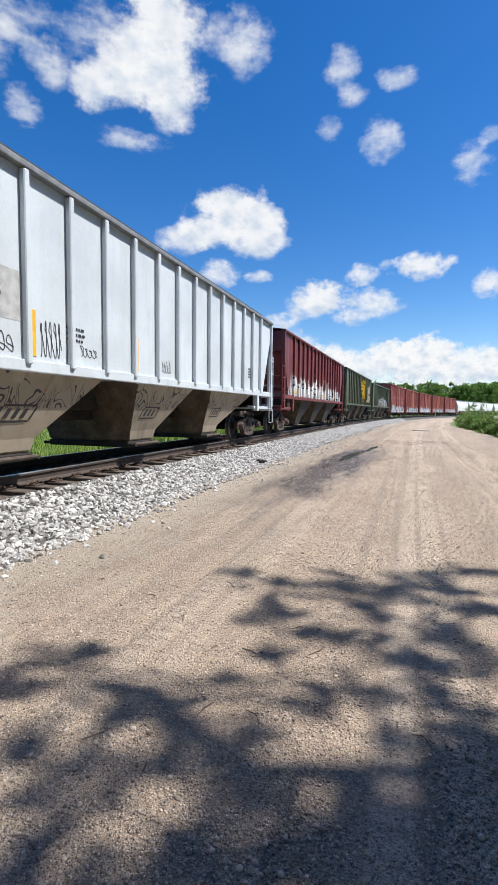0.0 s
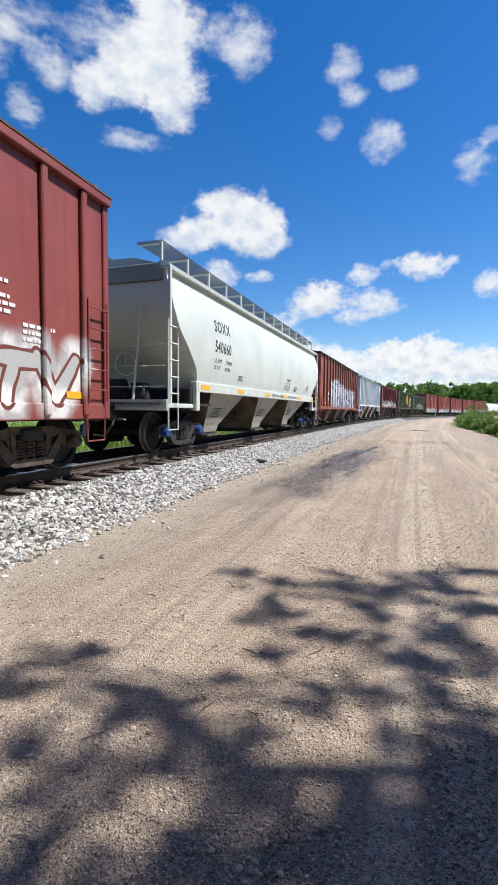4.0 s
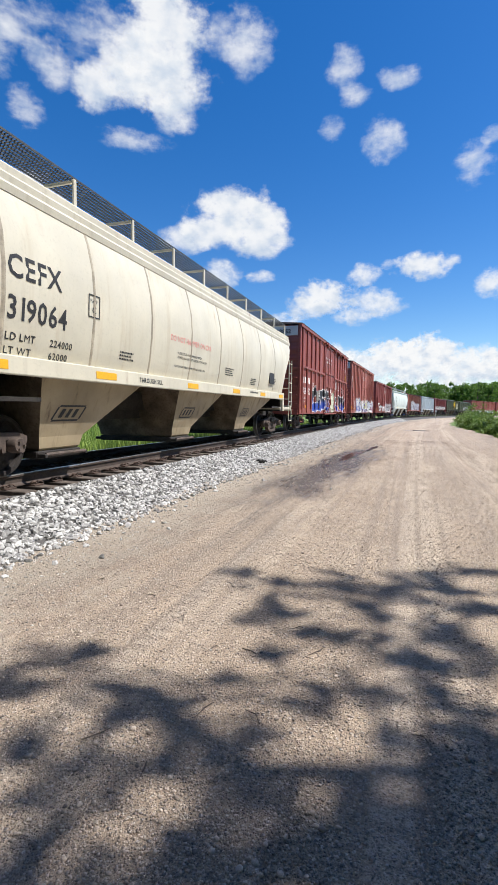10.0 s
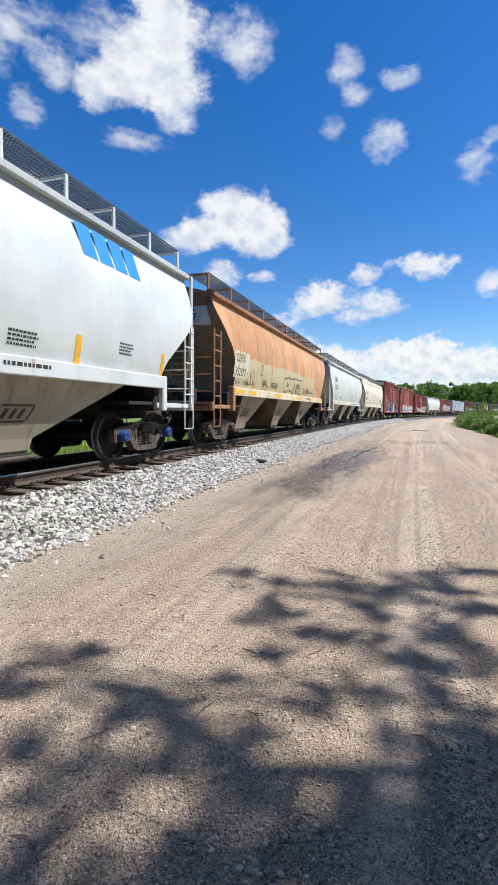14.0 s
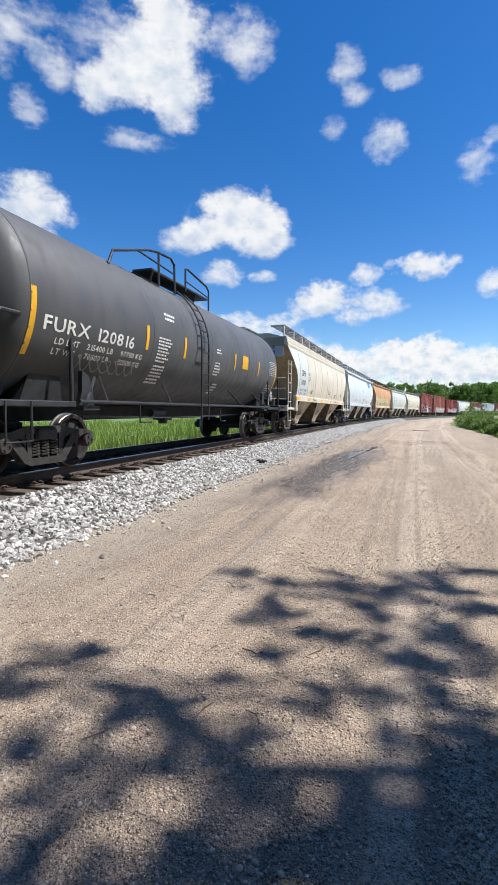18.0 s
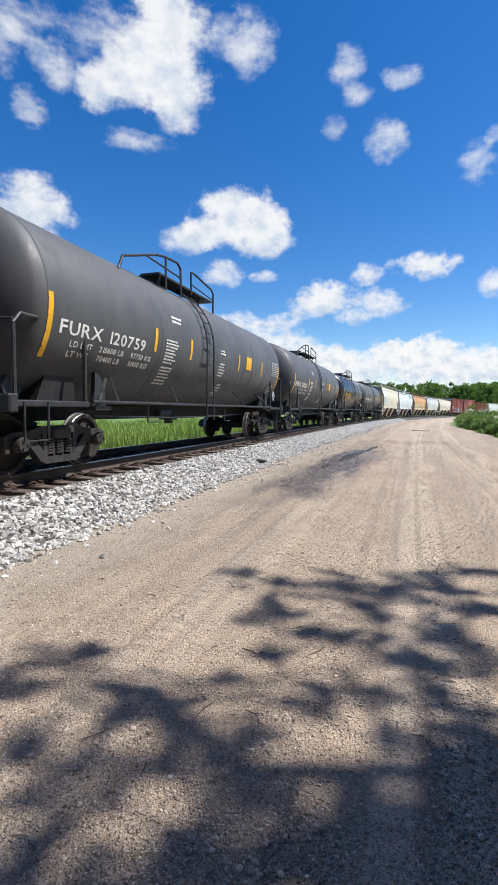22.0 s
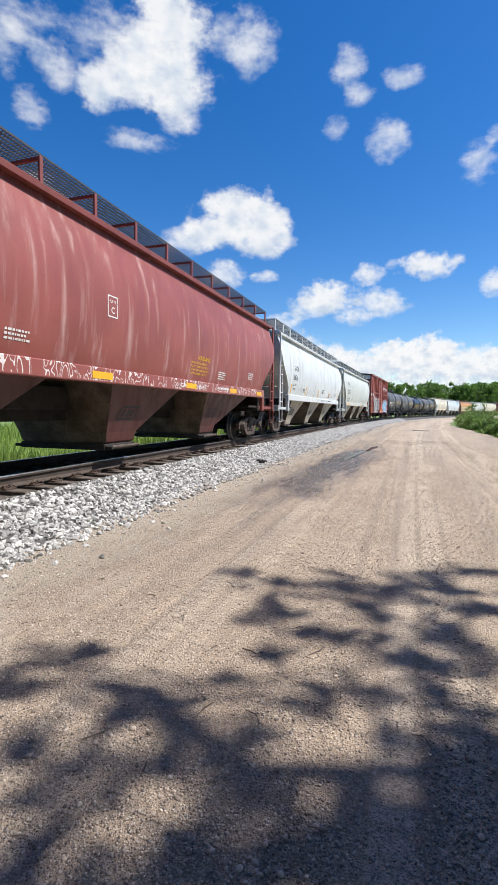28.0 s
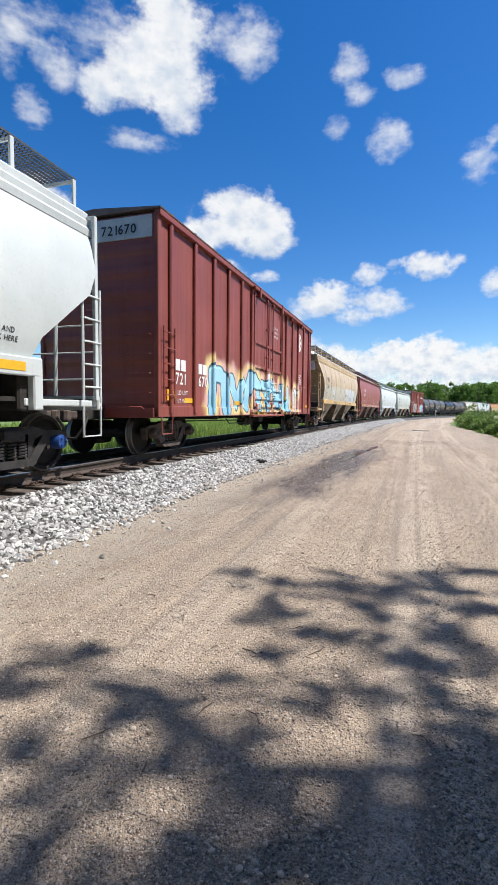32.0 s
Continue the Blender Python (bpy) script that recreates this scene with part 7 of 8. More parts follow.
cloud(8.0, 26.9, 0.8, 0.9, 0.90)
cloud(-43.7, 35.3, 3.8, 2.1, 0.85)
cloud(-44.6, 33.4, 1.3, 2.2, 0.70)
cloud(-20.2, 22.2, 4.4, 2.4, 0.04)
cloud(-17.5, 20.1, 4.1, 2.6, 0.05)
cloud(-23.1, 19.7, 3.8, 1.9, 0.10)
cloud(-26.3, 18.9, 2.5, 1.5, 0.35)
cloud(-21.3, 15.7, 2.3, 1.4, 0.35)
cloud(-17.0, 15.3, 1.5, 0.7, 0.40)
cloud(-23.0, 15.3, 1.2, 0.8, 0.70)
cloud(1.6, 15.8, 2.9, 1.4, 0.12)
cloud(4.4, 16.1, 1.0, 0.6, 0.40)
cloud(-4.8, 15.3, 1.8, 1.1, 0.30)
cloud(-9.1, 13.0, 3.8, 2.1, 0.08)
cloud(-11.4, 12.0, 2.6, 1.3, 0.30)
cloud(-3.4, 12.2, 3.1, 1.6, 0.30)
cloud(-5.8, 10.9, 2.5, 1.1, 0.40)
cloud(8.4, 13.5, 1.4, 1.4, 0.25)
cloud(-2.2, 16.2, 0.8, 0.5, 0.80)
cloud(0.9, 5.7, 4.1, 2.7, 0.03)
cloud(3.3, 6.4, 2.9, 2.2, 0.05)
cloud(-1.2, 6.2, 3.0, 2.1, 0.05)
cloud(-5.0, 5.1, 5.0, 2.1, 0.08)
cloud(-9.3, 5.8, 3.9, 2.2, 0.10)
cloud(-13.0, 7.2, 3.6, 2.0, 0.25)
cloud(6.5, 4.9, 3.6, 2.2, 0.05)
cloud(9.5, 4.9, 2.8, 2.0, 0.08)
cloud(-17.0, 8.5, 4.7, 1.9, 0.40)
cloud(-42.2, 20.7, 4.3, 2.8, 0.15)
cloud(-44.0, 16.4, 4.9, 3.2, 0.20)
cloud(-14.7, 10.1, 2.6, 1.2, 0.40)
cloud(-19.7, 10.1, 4.0, 1.3, 0.40)
cloud(-25.8, 10.9, 3.6, 1.6, 0.30)
cloud(-37.2, 10.3, 5.5, 2.3, 0.30)
cloud(-31.0, 5.5, 7.9, 2.6, 0.30)
cloud(-4.9, 2.5, 9.2, 1.4, 0.50)
cloud(4.8, 3.4, 6.5, 1.4, 0.30)

# ---- stones ----
def many(name, count, make, faces, material, label, category, jag=0.38, smooth=False):
    """count small solids joined into one mesh; make(rng, n) gives places, sizes and turns."""
    rg = np.random.default_rng(len(name) * 7 + count)
    base, tri = faces
    k = len(base)
    place, size = make(rg, count)
    count = len(place)
    q = rg.normal(size=(count, 4))
    q /= np.linalg.norm(q, axis=1)[:, None]
    w, x, y, z = q.T
    R = np.stack([1 - 2 * (y * y + z * z), 2 * (x * y - w * z), 2 * (x * z + w * y), 2 * (x * y + w * z), 1 - 2 * (x * x + z * z), 2 * (y * z - w * x),
                  2 * (x * z - w * y), 2 * (y * z + w * x), 1 - 2 * (x * x + y * y)], 1).reshape(-1, 3, 3)
    pts = base[None] * (1 + rg.uniform(-jag, jag, (count, k, 1))) * rg.uniform(0.55, 1.25, (count, 1, 3))
    pts = np.einsum("nij,nkj->nki", R, pts) * size[:, None, None]
    pts[:, :, 2] *= 0.62 if smooth else 0.8
    pts += place[:, None]
    allf = (tri[None] + (np.arange(count) * k)[:, None, None]).reshape(-1, 3)
    me = bpy.data.meshes.new(name)
    me.vertices.add(count * k)
    me.vertices.foreach_set("co", pts.astype(np.float32).ravel())
    me.loops.add(len(allf) * 3)
    me.loops.foreach_set("vertex_index", allf.astype(np.int32).ravel())
    me.polygons.add(len(allf))
    me.polygons.foreach_set("loop_start", np.arange(len(allf), dtype=np.int32) * 3)
    me.polygons.foreach_set("loop_total", np.full(len(allf), 3, dtype=np.int32))
    me.update(calc_edges=True)
    me.shade_smooth() if smooth else me.shade_flat()
    me.materials.append(material)
    return tagged(new(name, me), label, category, kind="stuff")


bm = bmesh.new()
bmesh.ops.create_icosphere(bm, subdivisions=1, radius=1.0)
bm.verts.ensure_lookup_table()
ICO = (np.array([v.co[:] for v in bm.verts]), np.array([[v.index for v in f.verts] for f in bm.faces]))
bm.free()
OCT = (np.array([(1, 0, 0), (-1, 0, 0), (0, 1, 0), (0, -1, 0), (0, 0, 1), (0, 0, -1)], dtype=float),
       np.array([(0, 2, 4), (2, 1, 4), (1, 3, 4), (3, 0, 4), (2, 0, 5), (1, 2, 5), (3, 1, 5), (0, 3, 5)]))


def along(s, o):
    return np.array([track(a, b)[:2] for a, b in zip(s, o)])


def shoulder(rg, n):
    s = 1.0 + 84 * rg.random(n) ** 1.5
    o = 1.25 + 1.5 * rg.random(n) ** 0.9
    o = np.where(rg.random(n) < 0.035, 2.45 + rg.exponential(0.28, n), o)
    thin = (o > 2.42) & (rg.random(n) < np.minimum(0.75, 0.3 + 2.2 * (o - 2.42)))
    s, o = s[~thin], o[~thin]
    size = rg.uniform(0.020, 0.044, len(s)) * (1 + s / 120)
    z = np.array([bed_height(a, 0) for a in o])
    z = np.where(o > 2.46, np.array([road_height(a, b) if a > 2.46 else 0.0 for a, b in zip(o, s)]), z) + size * rg.uniform(0.05, 0.45, len(s))
    return np.column_stack([along(s, o), z]), size


def between(rg, n):
    s = -2 + 46 * rg.random(n) ** 1.3
    o = rg.uniform(-2.6, 1.2, n)
    size = rg.uniform(0.022, 0.046, n)
    z = np.array([bed_height(a, 0) for a in o]) - 0.035 + size * rg.uniform(0.0, 0.5, n)
    return np.column_stack([along(s, o), z]), size


many("ballast_stones", 46000, shoulder, ICO, BALLAST, "pale grey crushed stone on the shoulder of the track", "ballast")
# these stones wear the darker copy, standing for the train's shade
many("ballast_stones", 10000, between, ICO, SHADE_STONE, "oil-darkened crushed stone between and beyond the ties", "ballast")
PEBBLE = stone_material("road_pebble", (0.17, 0.13, 0.105), (0.68, 0.555, 0.44), 60)


def gravel(rg, n):
    d = 1.0 + 26 * rg.random(n) ** 2.6
    a = radians(18.2) + radians(36) * (2 * rg.random(n) - 1)
    x, y = -np.sin(a) * d, np.cos(a) * d
    keep = x > LINE_X + TOE + 0.1 + 0.25 * rg.random(n)
    x, y, d = x[keep], y[keep], d[keep]
    size = (0.0022 + 0.0078 * rg.random(len(x)) ** 3.0) * (0.85 + 0.07 * d)
    z = np.array([road_height(p - LINE_X, q) for p, q in zip(x, y)]) + size * 0.2
    return np.column_stack([x, y, z]), size


def cobbles(rg, n):
    d = 1.3 + 24 * rg.random(n) ** 1.2
    a = radians(12) + radians(34) * (2 * rg.random(n) - 1)
    x, y = -np.sin(a) * d, np.cos(a) * d
    keep = x > LINE_X + TOE + 0.1
    x, y, d = x[keep], y[keep], d[keep]
    size = (0.006 + 0.014 * rg.random(len(x)) ** 2.2) * (0.75 + d * 0.014)
    z = np.array([road_height(p - LINE_X, q) for p, q in zip(x, y)]) + size * 0.2
    return np.column_stack([x, y, z]), size


def verge_stones(rg, n):
    s = 0.5 + 45 * rg.random(n) ** 1.6
    o = TOE + 0.02 + rg.exponential(0.42, n)
    size = (0.005 + 0.013 * rg.random(n) ** 2.0) * (0.9 + s * 0.02)
    z = np.array([road_height(a, b) for a, b in zip(o, s)]) + size * 0.15
    return np.column_stack([along(s, o), z]), size


CHIP = stone_material("verge_stone", (0.19, 0.165, 0.135), (0.62, 0.57, 0.50), 60)
many("gravel", 150000, gravel, OCT, PEBBLE, "fine tan and grey gravel strewn over the road", "gravel", 0.3, True)
many("pebbles", 7000, cobbles, ICO, PEBBLE, "scattered rounded stones on the dirt road", "stones", 0.2, True)
many("chippings", 16000, verge_stones, OCT, CHIP, "small grey and buff stones strewn along the foot of the ballast", "stones", 0.3)

# ---- plants ----


def leaf_material(name, dark, pale, shine=0.5, through=0.3):
    n = Nodes(name)
    g = n.t.nodes.new("ShaderNodeNewGeometry").outputs["Random Per Island"]
    o = n.coords()
    col = n.mix(g, dark, pale)
    col = n.mix(n.span(n.noise(o, 0.35, 3), 0.4, 0.65, 0, 0.55), col, tone(dark, 0.8))
    p = n.node("ShaderNodeBsdfPrincipled", Roughness=shine)
    n.put(p.inputs["Base Color"], col)
    tr = n.node("ShaderNodeBsdfTranslucent")
    n.put(tr.inputs["Color"], n.mix(0.5, col, pale))
    m = n.t.nodes.new("ShaderNodeMixShader")
    m.inputs[0].default_value = through
    n.t.links.new(p.outputs[0], m.inputs[1])
    n.t.links.new(tr.outputs[0], m.inputs[2])
    n.t.links.new(m.outputs[0], n.out.inputs[0])
    return n.mat


WOODS = leaf_material("woodland_leaves", (0.075, 0.15, 0.028), (0.17, 0.28, 0.05), 0.8, 0.45)
SHRUB = leaf_material("shrub_leaves", (0.08, 0.15, 0.022), (0.26, 0.37, 0.075))
GRASS = leaf_material("meadow_grass", (0.15, 0.235, 0.04), (0.36, 0.46, 0.095), 0.6)
CANOPY = leaf_material("canopy_leaves", (0.03, 0.06, 0.013), (0.08, 0.125, 0.03), 0.6, 0.1)
BARK = plain("grey_bark", (0.13, 0.10, 0.075), 0.95, 0, 0.4, 5, 0.02)


def leaves(name, centres, sizes, material, parent=None, long=1.6, up=0.0, seed=1):
    """One mesh of small leaf blades, each a kinked four-cornered blade."""
    rg = np.random.default_rng(seed)
    n = len(centres)
    a = rg.normal(size=(n, 3))
    a[:, 2] = a[:, 2] * (1 - up) + up * 2.0
    a /= np.linalg.norm(a, axis=1)[:, None]
    b = np.cross(a, rg.normal(size=(n, 3)))
    b /= np.linalg.norm(b, axis=1)[:, None]
    c = np.cross(a, b)
    s = np.asarray(sizes)[:, None]
    la, wb = a * s * long * 0.5, b * s * 0.5
    v = np.stack([centres - la, centres + wb + c * s * 0.12, centres + la, centres - wb + c * s * 0.12], 1).reshape(-1, 3)
    f = np.array([(0, 1, 2), (0, 2, 3)])[None] + (np.arange(n) * 4)[:, None, None]
    me = bpy.data.meshes.new(name)
    me.from_pydata(v.tolist(), [], f.reshape(-1, 3).tolist())
    me.materials.append(material)
    ob = new(name, me)
    if parent:
        ob.parent = parent
    return ob


def clump(rg, centre, r, n, flat=0.8):
    p = rg.normal(size=(n, 3))
    p /= np.linalg.norm(p, axis=1)[:, None]
    p *= (rg.random(n) ** 0.45)[:, None] * r
    p[:, 2] *= flat
    return p + np.array(centre)


# the woods behind the far end of the train: uncountable, one thing
rg = np.random.default_rng(5)
pts, szs, trunks = [], [], Shape()
for i in range(330):
    az = radians(-16 + 64 * rg.random())
    d = 262 + 60 * rg.random()
    x, y = d * math.sin(az), d * math.cos(az)
    tall = rg.uniform(15.5, 18.5) + (2.2 if d > 295 else 0)
    trunks.tube([(x, y, -0.2), (x + rg.uniform(-0.4, 0.4), y, tall * 0.5), (x + rg.uniform(-0.8, 0.8), y, tall * 0.85)], [0.3, 0.2, 0.06], 5)
    wide = rg.uniform(2.6, 4.4)
    for j in range(18):
        hgt = tall * rg.uniform(0.12, 0.93)
        out = wide * math.sqrt(max(0.05, 1 - ((hgt / tall - 0.5) / 0.52) ** 2)) * rg.random() ** 0.5
        t = rg.uniform(0, 6.283)
        pts.append(clump(rg, (x + out * math.cos(t), y + out * math.sin(t), hgt), rg.uniform(1.1, 2.1), 30))
        szs.append(rg.uniform(0.5, 1.0, 30))
woods = leaves("woods", np.concatenate(pts), np.concatenate(szs), WOODS, None, 1.3)
tagged(woods, "dense green summer woods behind the curving train", "trees", kind="stuff")
tagged(new("wood_trunks", trunks.mesh("wood_trunks", BARK)), "grey trunks of the distant woods", "trees", kind="stuff")


def shrub(s, off, wide, tall, n, label):
    x, y, _ = track(s, off)
    rg = np.random.default_rng(int(s * 10 + off * 3))
    bush = empty("shrub", label, "shrub", "shrubs beside the road")
    bush.location = (x, y, -0.1)
    st = Shape()
    ps, ss = [], []
    for i in range(int(9 + wide * 5)):
        t, o = rg.uniform(0, 6.283), wide * rg.random() ** 0.6
        h = 0.88 * tall * rg.uniform(0.35, 1.0) * (1 - 0.45 * (o / wide) ** 2)
        tip = (o * math.cos(t), o * math.sin(t), h)
        st.tube([(0.2 * math.cos(t) * wide, 0.2 * math.sin(t) * wide, 0), (0.6 * tip[0], 0.6 * tip[1], h * 0.55), tip], [0.03, 0.02, 0.006], 4)
        for q in (0.35, 0.65, 1.0):
            ps.append(clump(rg, (tip[0] * (0.4 + 0.6 * q), tip[1] * (0.4 + 0.6 * q), h * q), 0.16 + 0.22 * wide * (1.15 - 0.5 * q), n, 0.9))
            ss.append(rg.uniform(0.06, 0.14, n))
    part("stems", st, BARK, bush)
    leaves("foliage", np.concatenate(ps), np.concatenate(ss), SHRUB, bush, 1.9, 0.25, int(s))


shrub(33.5, 12.9, 1.0, 3.7, 70, "young green sapling thicket at the road's edge")
shrub(36.0, 13.7, 1.5, 3.2, 60, "leafy green shrub at the road's edge")
shrub(38.5, 12.35, 1.1, 1.2, 50, "low leafy shrub at the road's edge")
shrub(43.0, 12.9, 1.6, 2.2, 50, "spreading green shrub at the road's edge")
shrub(48.0, 11.4, 1.5, 1.6, 45, "low leafy shrub at the road's edge")
shrub(53.0, 11.2, 1.7, 1.9, 45, "spreading green shrub at the road's edge")
shrub(58.0, 12.6, 1.9, 3.0, 40, "leafy green shrub at the road's edge")
shrub(46.0, 15.0, 1.9, 2.8, 45, "leafy green shrub behind the road's edge")
shrub(66.0, 12.0, 1.9, 2.0, 40, "spreading green shrub at the road's edge")


def grass_patch(name, n, s0, s1, o0, o1, tall, label, seed, power=1.6):
    rg = np.random.default_rng(seed)
    s = s0 + (s1 - s0) * rg.random(n) ** power
    o = o0 + (o1 - o0) * rg.random(n) ** 1.4
    xy = along(s, o)
    h = rg.uniform(0.5, 1.0, n) * tall * (0.75 + 0.5 * np.sin(xy[:, 0] * 0.9) * np.cos(xy[:, 1] * 0.7))
    w = rg.uniform(0.008, 0.018, n) * (1 + s / 30)
    t = rg.uniform(0, 6.283, n)
    lean = rg.uniform(-0.4, 0.4, (n, 2)) * h[:, None]
    z = np.full(n, -0.12)
    wx, wy = w * np.cos(t), w * np.sin(t)
    v = np.stack([np.column_stack([xy[:, 0] - wx, xy[:, 1] - wy, z]), np.column_stack([xy[:, 0] + wx, xy[:, 1] + wy, z]),
                  np.column_stack([xy[:, 0] + wx * 0.7 + lean[:, 0] * 0.4, xy[:, 1] + wy * 0.7 + lean[:, 1] * 0.4, z + h * 0.6]),
                  np.column_stack([xy[:, 0] - wx * 0.7 + lean[:, 0] * 0.4, xy[:, 1] - wy * 0.7 + lean[:, 1] * 0.4, z + h * 0.6]),
                  np.column_stack([xy[:, 0] + lean[:, 0], xy[:, 1] + lean[:, 1], z + h])], 1).reshape(-1, 3)
    k = np.arange(n)[:, None] * 5
    quads = (k + np.array([0, 1, 2, 3])).tolist()
    tris = (k + np.array([3, 2, 4])).tolist()
    me = bpy.data.meshes.new(name)
    me.from_pydata(v.tolist(), [], quads + tris)
    me.materials.append(GRASS)
    tagged(new(name, me), label, "grass", kind="stuff")


grass_patch("tall_grass", 42000, -4, 60, -4.9, -24, 0.75, "tall bright green meadow grass beyond the track", 3)
grass_patch("verge_grass", 9000, 30, 90, 11.4, 19, 0.45, "green grass at the road's edge", 4, 1.0)


# ---- the broadleaf tree beside the road that shades the ground ----
ROOT = Vector((8.6, 4.6, 0))
TWIGS, SIZES, BRANCHES = [], [], Shape()
KNOTS = [Vector((-0.25, 0.0, 8.5)), Vector((-0.2, -0.1, 10.5)), Vector((-0.1, -0.1, 12.5))]
tr = np.random.default_rng(9)


def bough(gx, gy, a, b):
    """A leafy bough whose shade falls at (gx, gy), a wide and b deep."""
    h = tr.uniform(9.5, 13.0)
    k = int(4 + 34 * a * b)
    n = int(950 * a * b + 18)
    t, r = tr.uniform(0, 6.283, k), tr.random(k) ** 0.5 * 1.1
    which = tr.integers(0, k, n)
    wide = 0.05 + 0.10 * math.sqrt(a * b)
    lift = tr.normal(0, 0.3, n) + h
    g = np.column_stack([gx + a * (r * np.cos(t))[which] + tr.normal(0, wide, n), gy + b * (r * np.sin(t))[which] + tr.normal(0, wide, n), np.zeros(n)])
    TWIGS.append(g + np.outer(lift / sun_way.z, sun_way) - np.array(ROOT))
    SIZES.append(tr.uniform(0.07, 0.12, n))
    tip = Vector((gx, gy, 0)) + sun_way * (h / sun_way.z) - ROOT
    near = min(KNOTS, key=lambda q: (q - tip).length + 0.35 * (q - KNOTS[0]).length)
    mid = near.lerp(tip, 0.5) + Vector((tr.uniform(-0.15, 0.15), tr.uniform(-0.15, 0.15), 0.1))
    BRANCHES.tube([near, mid, tip], [0.028, 0.016, 0.006], 5)
    KNOTS.append(tip)


bough(-1.44, 4.24, 0.18, 0.11)
bough(-1.03, 3.98, 0.31, 0.16)
bough(-0.87, 3.62, 0.21, 0.20)
bough(-0.47, 4.27, 0.33, 0.26)
bough(-0.26, 4.04, 0.34, 0.27)
bough(0.16, 4.50, 0.31, 0.23)
bough(0.63, 4.86, 0.32, 0.22)
bough(0.66, 4.08, 0.14, 0.29)
bough(0.17, 4.07, 0.28, 0.11)
bough(0.46, 4.35, 0.20, 0.13)
bough(-0.99, 3.33, 0.13, 0.07)
bough(-0.60, 3.18, 0.15, 0.10)
bough(-0.70, 2.88, 0.07, 0.05)
bough(-0.29, 3.22, 0.23, 0.13)
bough(-0.02, 3.00, 0.21, 0.15)
bough(0.36, 3.45, 0.33, 0.16)
bough(0.53, 3.17, 0.16, 0.17)
bough(0.14, 3.58, 0.25, 0.09)
bough(0.22, 3.00, 0.14, 0.09)
bough(-0.45, 2.44, 0.12, 0.12)
bough(-0.93, 2.44, 0.11, 0.07)
bough(-1.12, 2.18, 0.21, 0.10)
bough(-0.99, 2.09, 0.12, 0.08)
bough(-1.28, 1.97, 0.13, 0.04)
bough(-2.06, 2.31, 0.26, 0.12)
bough(-1.93, 2.47, 0.15, 0.09)
bough(-2.01, 2.03, 0.17, 0.10)
bough(-1.57, 2.18, 0.10, 0.05)
bough(-1.33, 2.18, 0.13, 0.04)
bough(-0.12, 2.63, 0.19, 0.05)
bough(-1.56, 1.74, 0.17, 0.05)
bough(-1.64, 1.63, 0.14, 0.05)
bough(-0.88, 1.98, 0.11, 0.04)
bough(0.25, 2.65, 0.13, 0.17)
bough(0.40, 2.47, 0.17, 0.19)
bough(-1.02, 1.74, 0.11, 0.06)
bough(-1.08, 1.56, 0.10, 0.04)
bough(-0.79, 1.75, 0.16, 0.04)
bough(0.37, 2.06, 0.13, 0.17)
bough(0.22, 2.19, 0.11, 0.06)
bough(-0.59, 2.09, 0.11, 0.03)
bough(-1.29, 1.65, 0.10, 0.03)
bough(0.00, 2.29, 0.16, 0.04)
bough(-0.45, 1.71, 0.14, 0.07)
bough(-0.19, 1.74, 0.18, 0.11)
bough(0.07, 1.82, 0.18, 0.14)
bough(0.30, 1.79, 0.13, 0.17)
bough(-0.24, 1.51, 0.21, 0.07)
bough(0.04, 1.59, 0.21, 0.07)
bough(-0.51, 1.48, 0.13, 0.06)
bough(-0.76, 1.44, 0.11, 0.04)
bough(-0.65, 1.35, 0.17, 0.04)
bough(-1.22, 1.27, 0.13, 0.07)
bough(-1.16, 1.16, 0.13, 0.05)
bough(-0.94, 1.32, 0.08, 0.03)
bough(-0.10, 1.93, 0.12, 0.04)
bough(-1.32, 1.48, 0.14, 0.03)
bough(-0.64, 1.82, 0.10, 0.03)


def shade_tree():
    rg = np.random.default_rng(9)
    tree = empty("broadleaf_tree", "broadleaf tree beside the road, casting dappled shade", "tree")
    tree.location = ROOT
    wood = Shape()
    wood.tube([(0, 0, -0.1), (0.05, 0, 0.4), (-0.1, 0.05, 2.5), (-0.25, 0.0, 6.5), (-0.2, -0.1, 11.0), (0, -0.1, 16.0)], [0.40, 0.30, 0.25, 0.2, 0.14, 0.03], 12)
    part("trunk", wood, BARK, tree, smooth=True)
    # added unseen foliage above and behind the camera, cutting sky light on the road
    for i in range(420):
        gx, gy, h = rg.uniform(-4.2, 4.5), rg.uniform(-6.0, -0.7), rg.uniform(9.0, 15.5)
        c = Vector((gx, gy, 0)) + sun_way * (h / sun_way.z) - ROOT
        if i % 5 == 0:
            BRANCHES.tube([Vector((-0.2, 0, max(3.2, c.z - 2.5))), Vector((-0.2, 0, c.z - 0.6)).lerp(c, 0.6), c], [0.07, 0.03, 0.008], 5)
        TWIGS.append(clump(rg, c, rg.uniform(0.5, 0.9), 42, 0.7))
        SIZES.append(rg.uniform(0.10, 0.16, 42))
    part("limbs", BRANCHES, BARK, tree)
    leaves("crown", np.concatenate(TWIGS), np.concatenate(SIZES), CANOPY, tree, 1.5, 0.0, 12)


shade_tree()


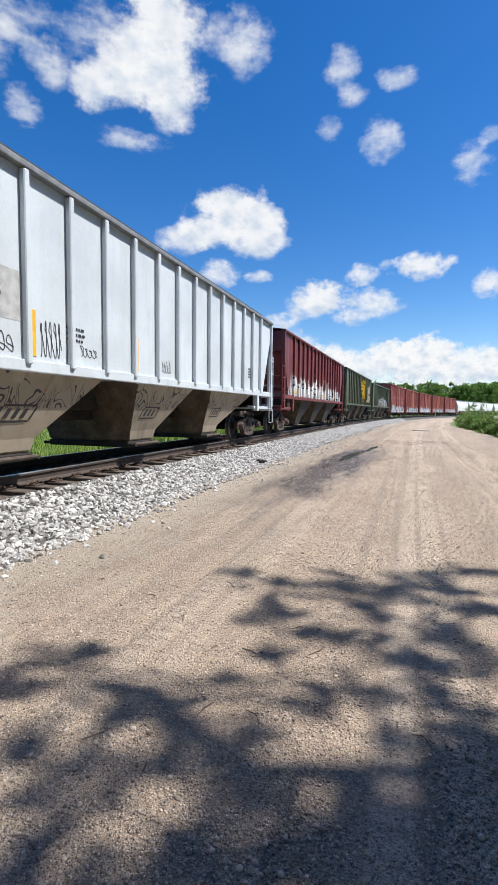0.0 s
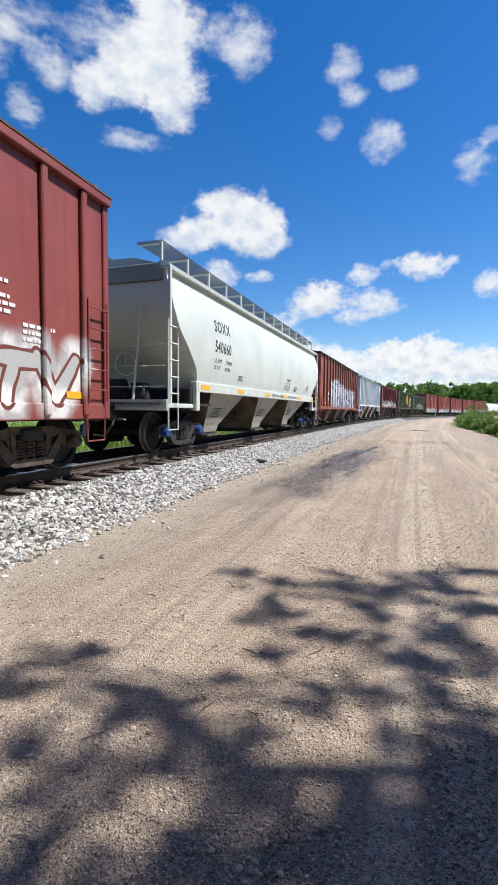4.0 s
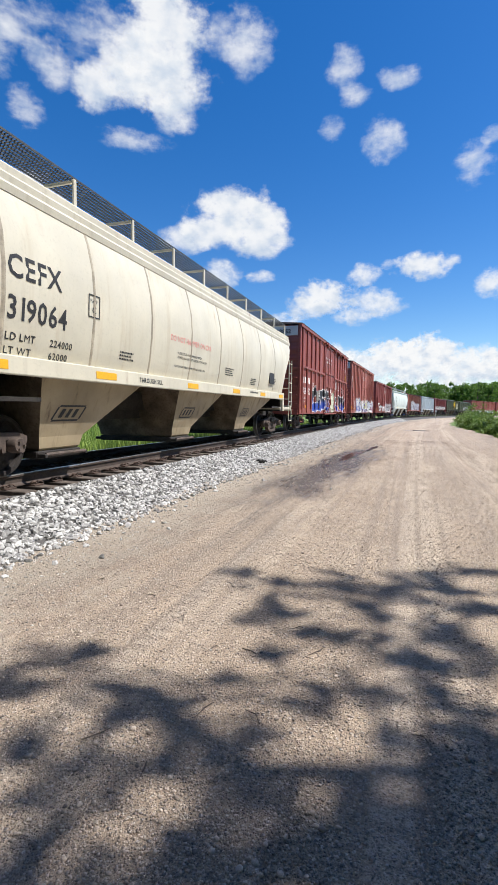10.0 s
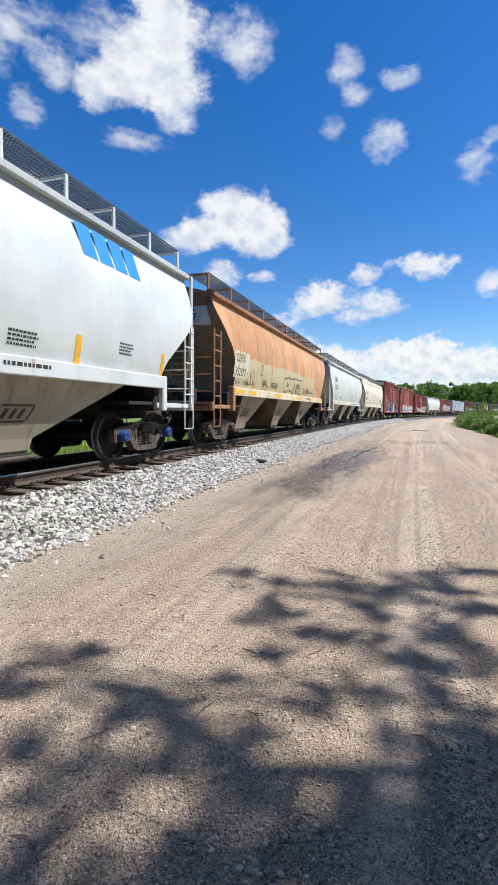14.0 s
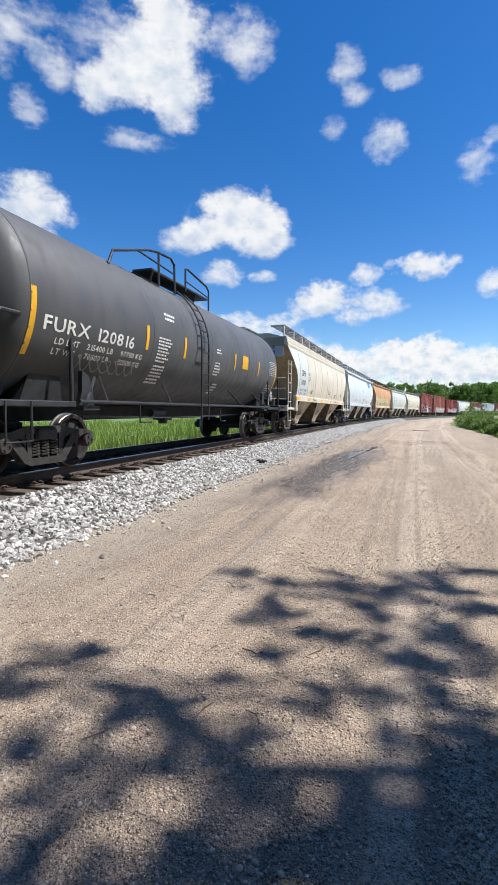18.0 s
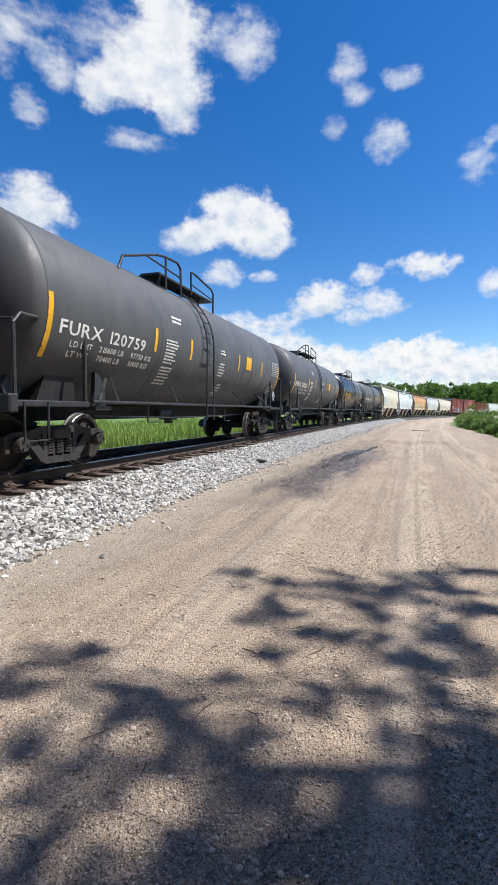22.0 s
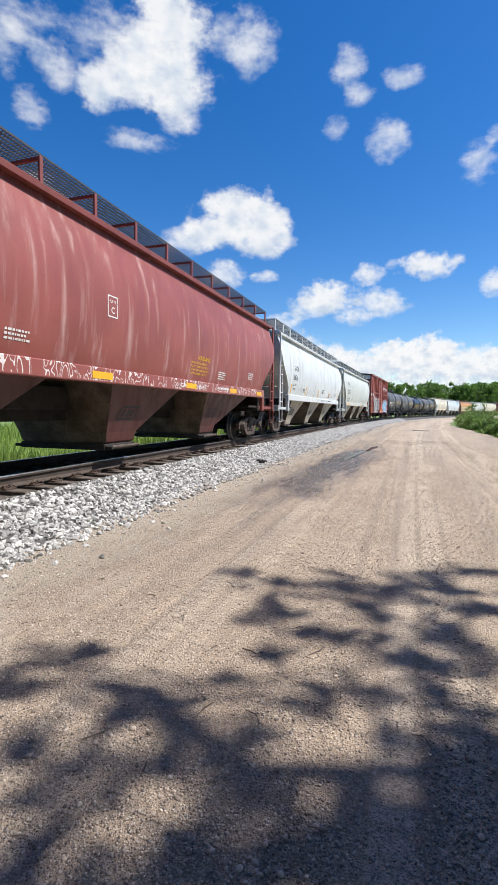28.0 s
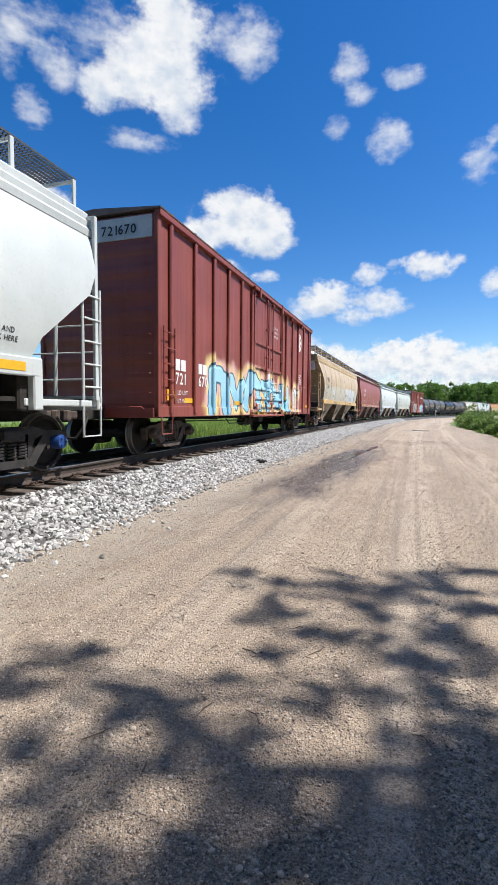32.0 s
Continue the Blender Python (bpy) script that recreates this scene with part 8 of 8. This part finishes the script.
def sky_screen_tree():
    """One unseen tree added behind and beside the road to block sky light; the rest are copies."""
    rg = np.random.default_rng(21)
    tree = empty("broadleaf_tree", "leafy green broadleaf tree in the row beside the road", "tree", "trees beside the road")
    wood = Shape()
    wood.tube([(0, 0, -0.2), (0.05, 0, 0.5), (0.1, 0.1, 3.0), (-0.1, 0.0, 6.0), (0, 0, 9.5)], [0.34, 0.25, 0.2, 0.13, 0.03], 10)
    part("trunk", wood, BARK, tree, smooth=True)
    limbs, ps, ss = Shape(), [], []
    for i in range(120):
        d = rg.normal(size=3)
        d /= np.linalg.norm(d)
        d *= rg.random() ** 0.35
        c = Vector((d[0] * 3.4, d[1] * 3.4, 6.2 + d[2] * 4.6))
        if i % 4 == 0:
            limbs.tube([Vector((0, 0, max(1.5, c.z - 2.0))), Vector((0, 0, c.z - 0.8)).lerp(c, 0.6), c], [0.07, 0.04, 0.01], 5)
        ps.append(clump(rg, c, rg.uniform(0.6, 1.1), 34, 0.8))
        ss.append(rg.uniform(0.14, 0.24, 34))
    part("limbs", limbs, BARK, tree)
    leaves("crown", np.concatenate(ps), np.concatenate(ss), CANOPY, tree, 1.5, 0.0, 22)
    return tree


first = sky_screen_tree()
first.matrix_basis = pose(13, 13, -0.1)
rr = random.Random(8)
# out-of-view copies crowd around the camera so the shaded road gets less sky
for tx, ty in ((13.5, 19), (12.5, 6.5), (13, 0), (12, -6), (8, -9), (3, -10.5), (-2, -11), (9.5, -3.5), (10.5, 3), (4.5, -6.5), (0, -7), (11, 10), (17, 10), (17.5, 3), (15, 25), (-7.5, -19), (7, -15), (6.5, -1.5), (13, 15), (4.6, -1.6), (1.2, -4.6), (-2.4, -5.4), (10.8, 6.2), (-5, -8), (3, -3.5), (14.5, -10), (-9, -11)):
    copy_thing(first, pose(tx + rr.uniform(-1, 1), ty + rr.uniform(-1, 1), -0.1, 0, 0, rr.uniform(0, 360)))

# ---- small things ----
def puddle(cx, cy, a, b, lean, seed):
    """A thin film of rain water lying in a rut."""
    rr = random.Random(seed)
    ph = [rr.uniform(0, 6.28) for _ in range(4)]
    ring = []
    for k in range(48):
        t = 6.28318531 * k / 48
        r = 1 + 0.22 * math.sin(2 * t + ph[0]) + 0.16 * math.sin(3 * t + ph[1]) + 0.12 * math.sin(5 * t + ph[2]) + 0.08 * math.sin(9 * t + ph[3])
        y = b * r * math.sin(t)
        ring.append((cx + a * r * math.cos(t) + lean * y, cy + y))
    z = max(road_height(p - LINE_X, q) for p, q in ring) + 0.004
    sh = Shape().loft([[(p, q, z - 0.05) for p, q in ring], [(p, q, z) for p, q in ring]])
    tagged(new("puddle", sh.mesh("puddle", WATER)), "shallow muddy puddle in a wheel rut", "puddle", "puddles on the road")


mud = Nodes("muddy_water")
WATER = mud.finish((0.045, 0.036, 0.028), 0.16, 0.0, mud.bump(mud.noise(mud.coords(), 4, 2), 0.002, 0.2), 0.6)
puddle(-1.72, 16.8, 0.15, 2.3, 0.07, 1)
puddle(-1.25, 20.6, 0.12, 1.1, 0.07, 2)
puddle(-2.05, 13.2, 0.06, 0.7, 0.07, 3)
puddle(1.2, 41.6, 0.45, 0.35, 0.0, 4)
x, y, h = track(118, 3.6)
sign = empty("trackside_post", "thin pale marker post beside the track", "post")
sign.location = (x, y, 0)
part("post", Shape().block(-0.06, -0.06, -0.1, 0.06, 0.06, 1.9, 0.01), plain("pale_post_paint", (0.55, 0.54, 0.5), 0.7), sign)
part("plate", Shape().block(-0.18, -0.075, 1.45, 0.18, -0.06, 1.95, 0.01), plain("post_plate", (0.6, 0.6, 0.58), 0.6), sign)
x, y, h = track(13.2, 2.35)
clod = empty("debris_clod", "dark clod of debris lying at the foot of the ballast", "debris")
clod.location = (x, y, 0.0)
rr = random.Random(5)
for i in range(7):
    sh = Shape()
    sh.v = [tuple(p * rr.uniform(0.7, 1.2) * 0.055 * q for p, q in zip(v, (1.6, 1.2, 0.8))) for v in ICO[0]]
    sh.f = [tuple(int(k) for k in f) for f in ICO[1]]
    part("lump", sh, STEEL_DARK, clod, at=pose(rr.uniform(-0.13, 0.13), rr.uniform(-0.08, 0.08), rr.uniform(0.02, 0.08), rr.uniform(0, 90), 0, rr.uniform(0, 360)))
for i in range(14):
    rr = random.Random(i)
    d, a = rr.uniform(1.6, 4.6), radians(18.2 + rr.uniform(-26, 20))
    tx, ty = -math.sin(a) * d, math.cos(a) * d
    t = rr.uniform(0, 6.28)
    L = rr.uniform(0.03, 0.09)
    z = road_height(tx - LINE_X, ty) + 0.006
    tw = Shape().tube([(-L * math.cos(t), -L * math.sin(t), 0), (0.01, 0.008, 0.006), (L * math.cos(t + 0.3), L * math.sin(t + 0.3), 0.0)], [0.0025, 0.0035, 0.0015], 5)
    ob = new("twig", tw.mesh("twig", BARK))
    ob.location = (tx, ty, z)
    tagged(ob, "small dry twig lying on the gravel", "twig", "twigs on the road")


motions()
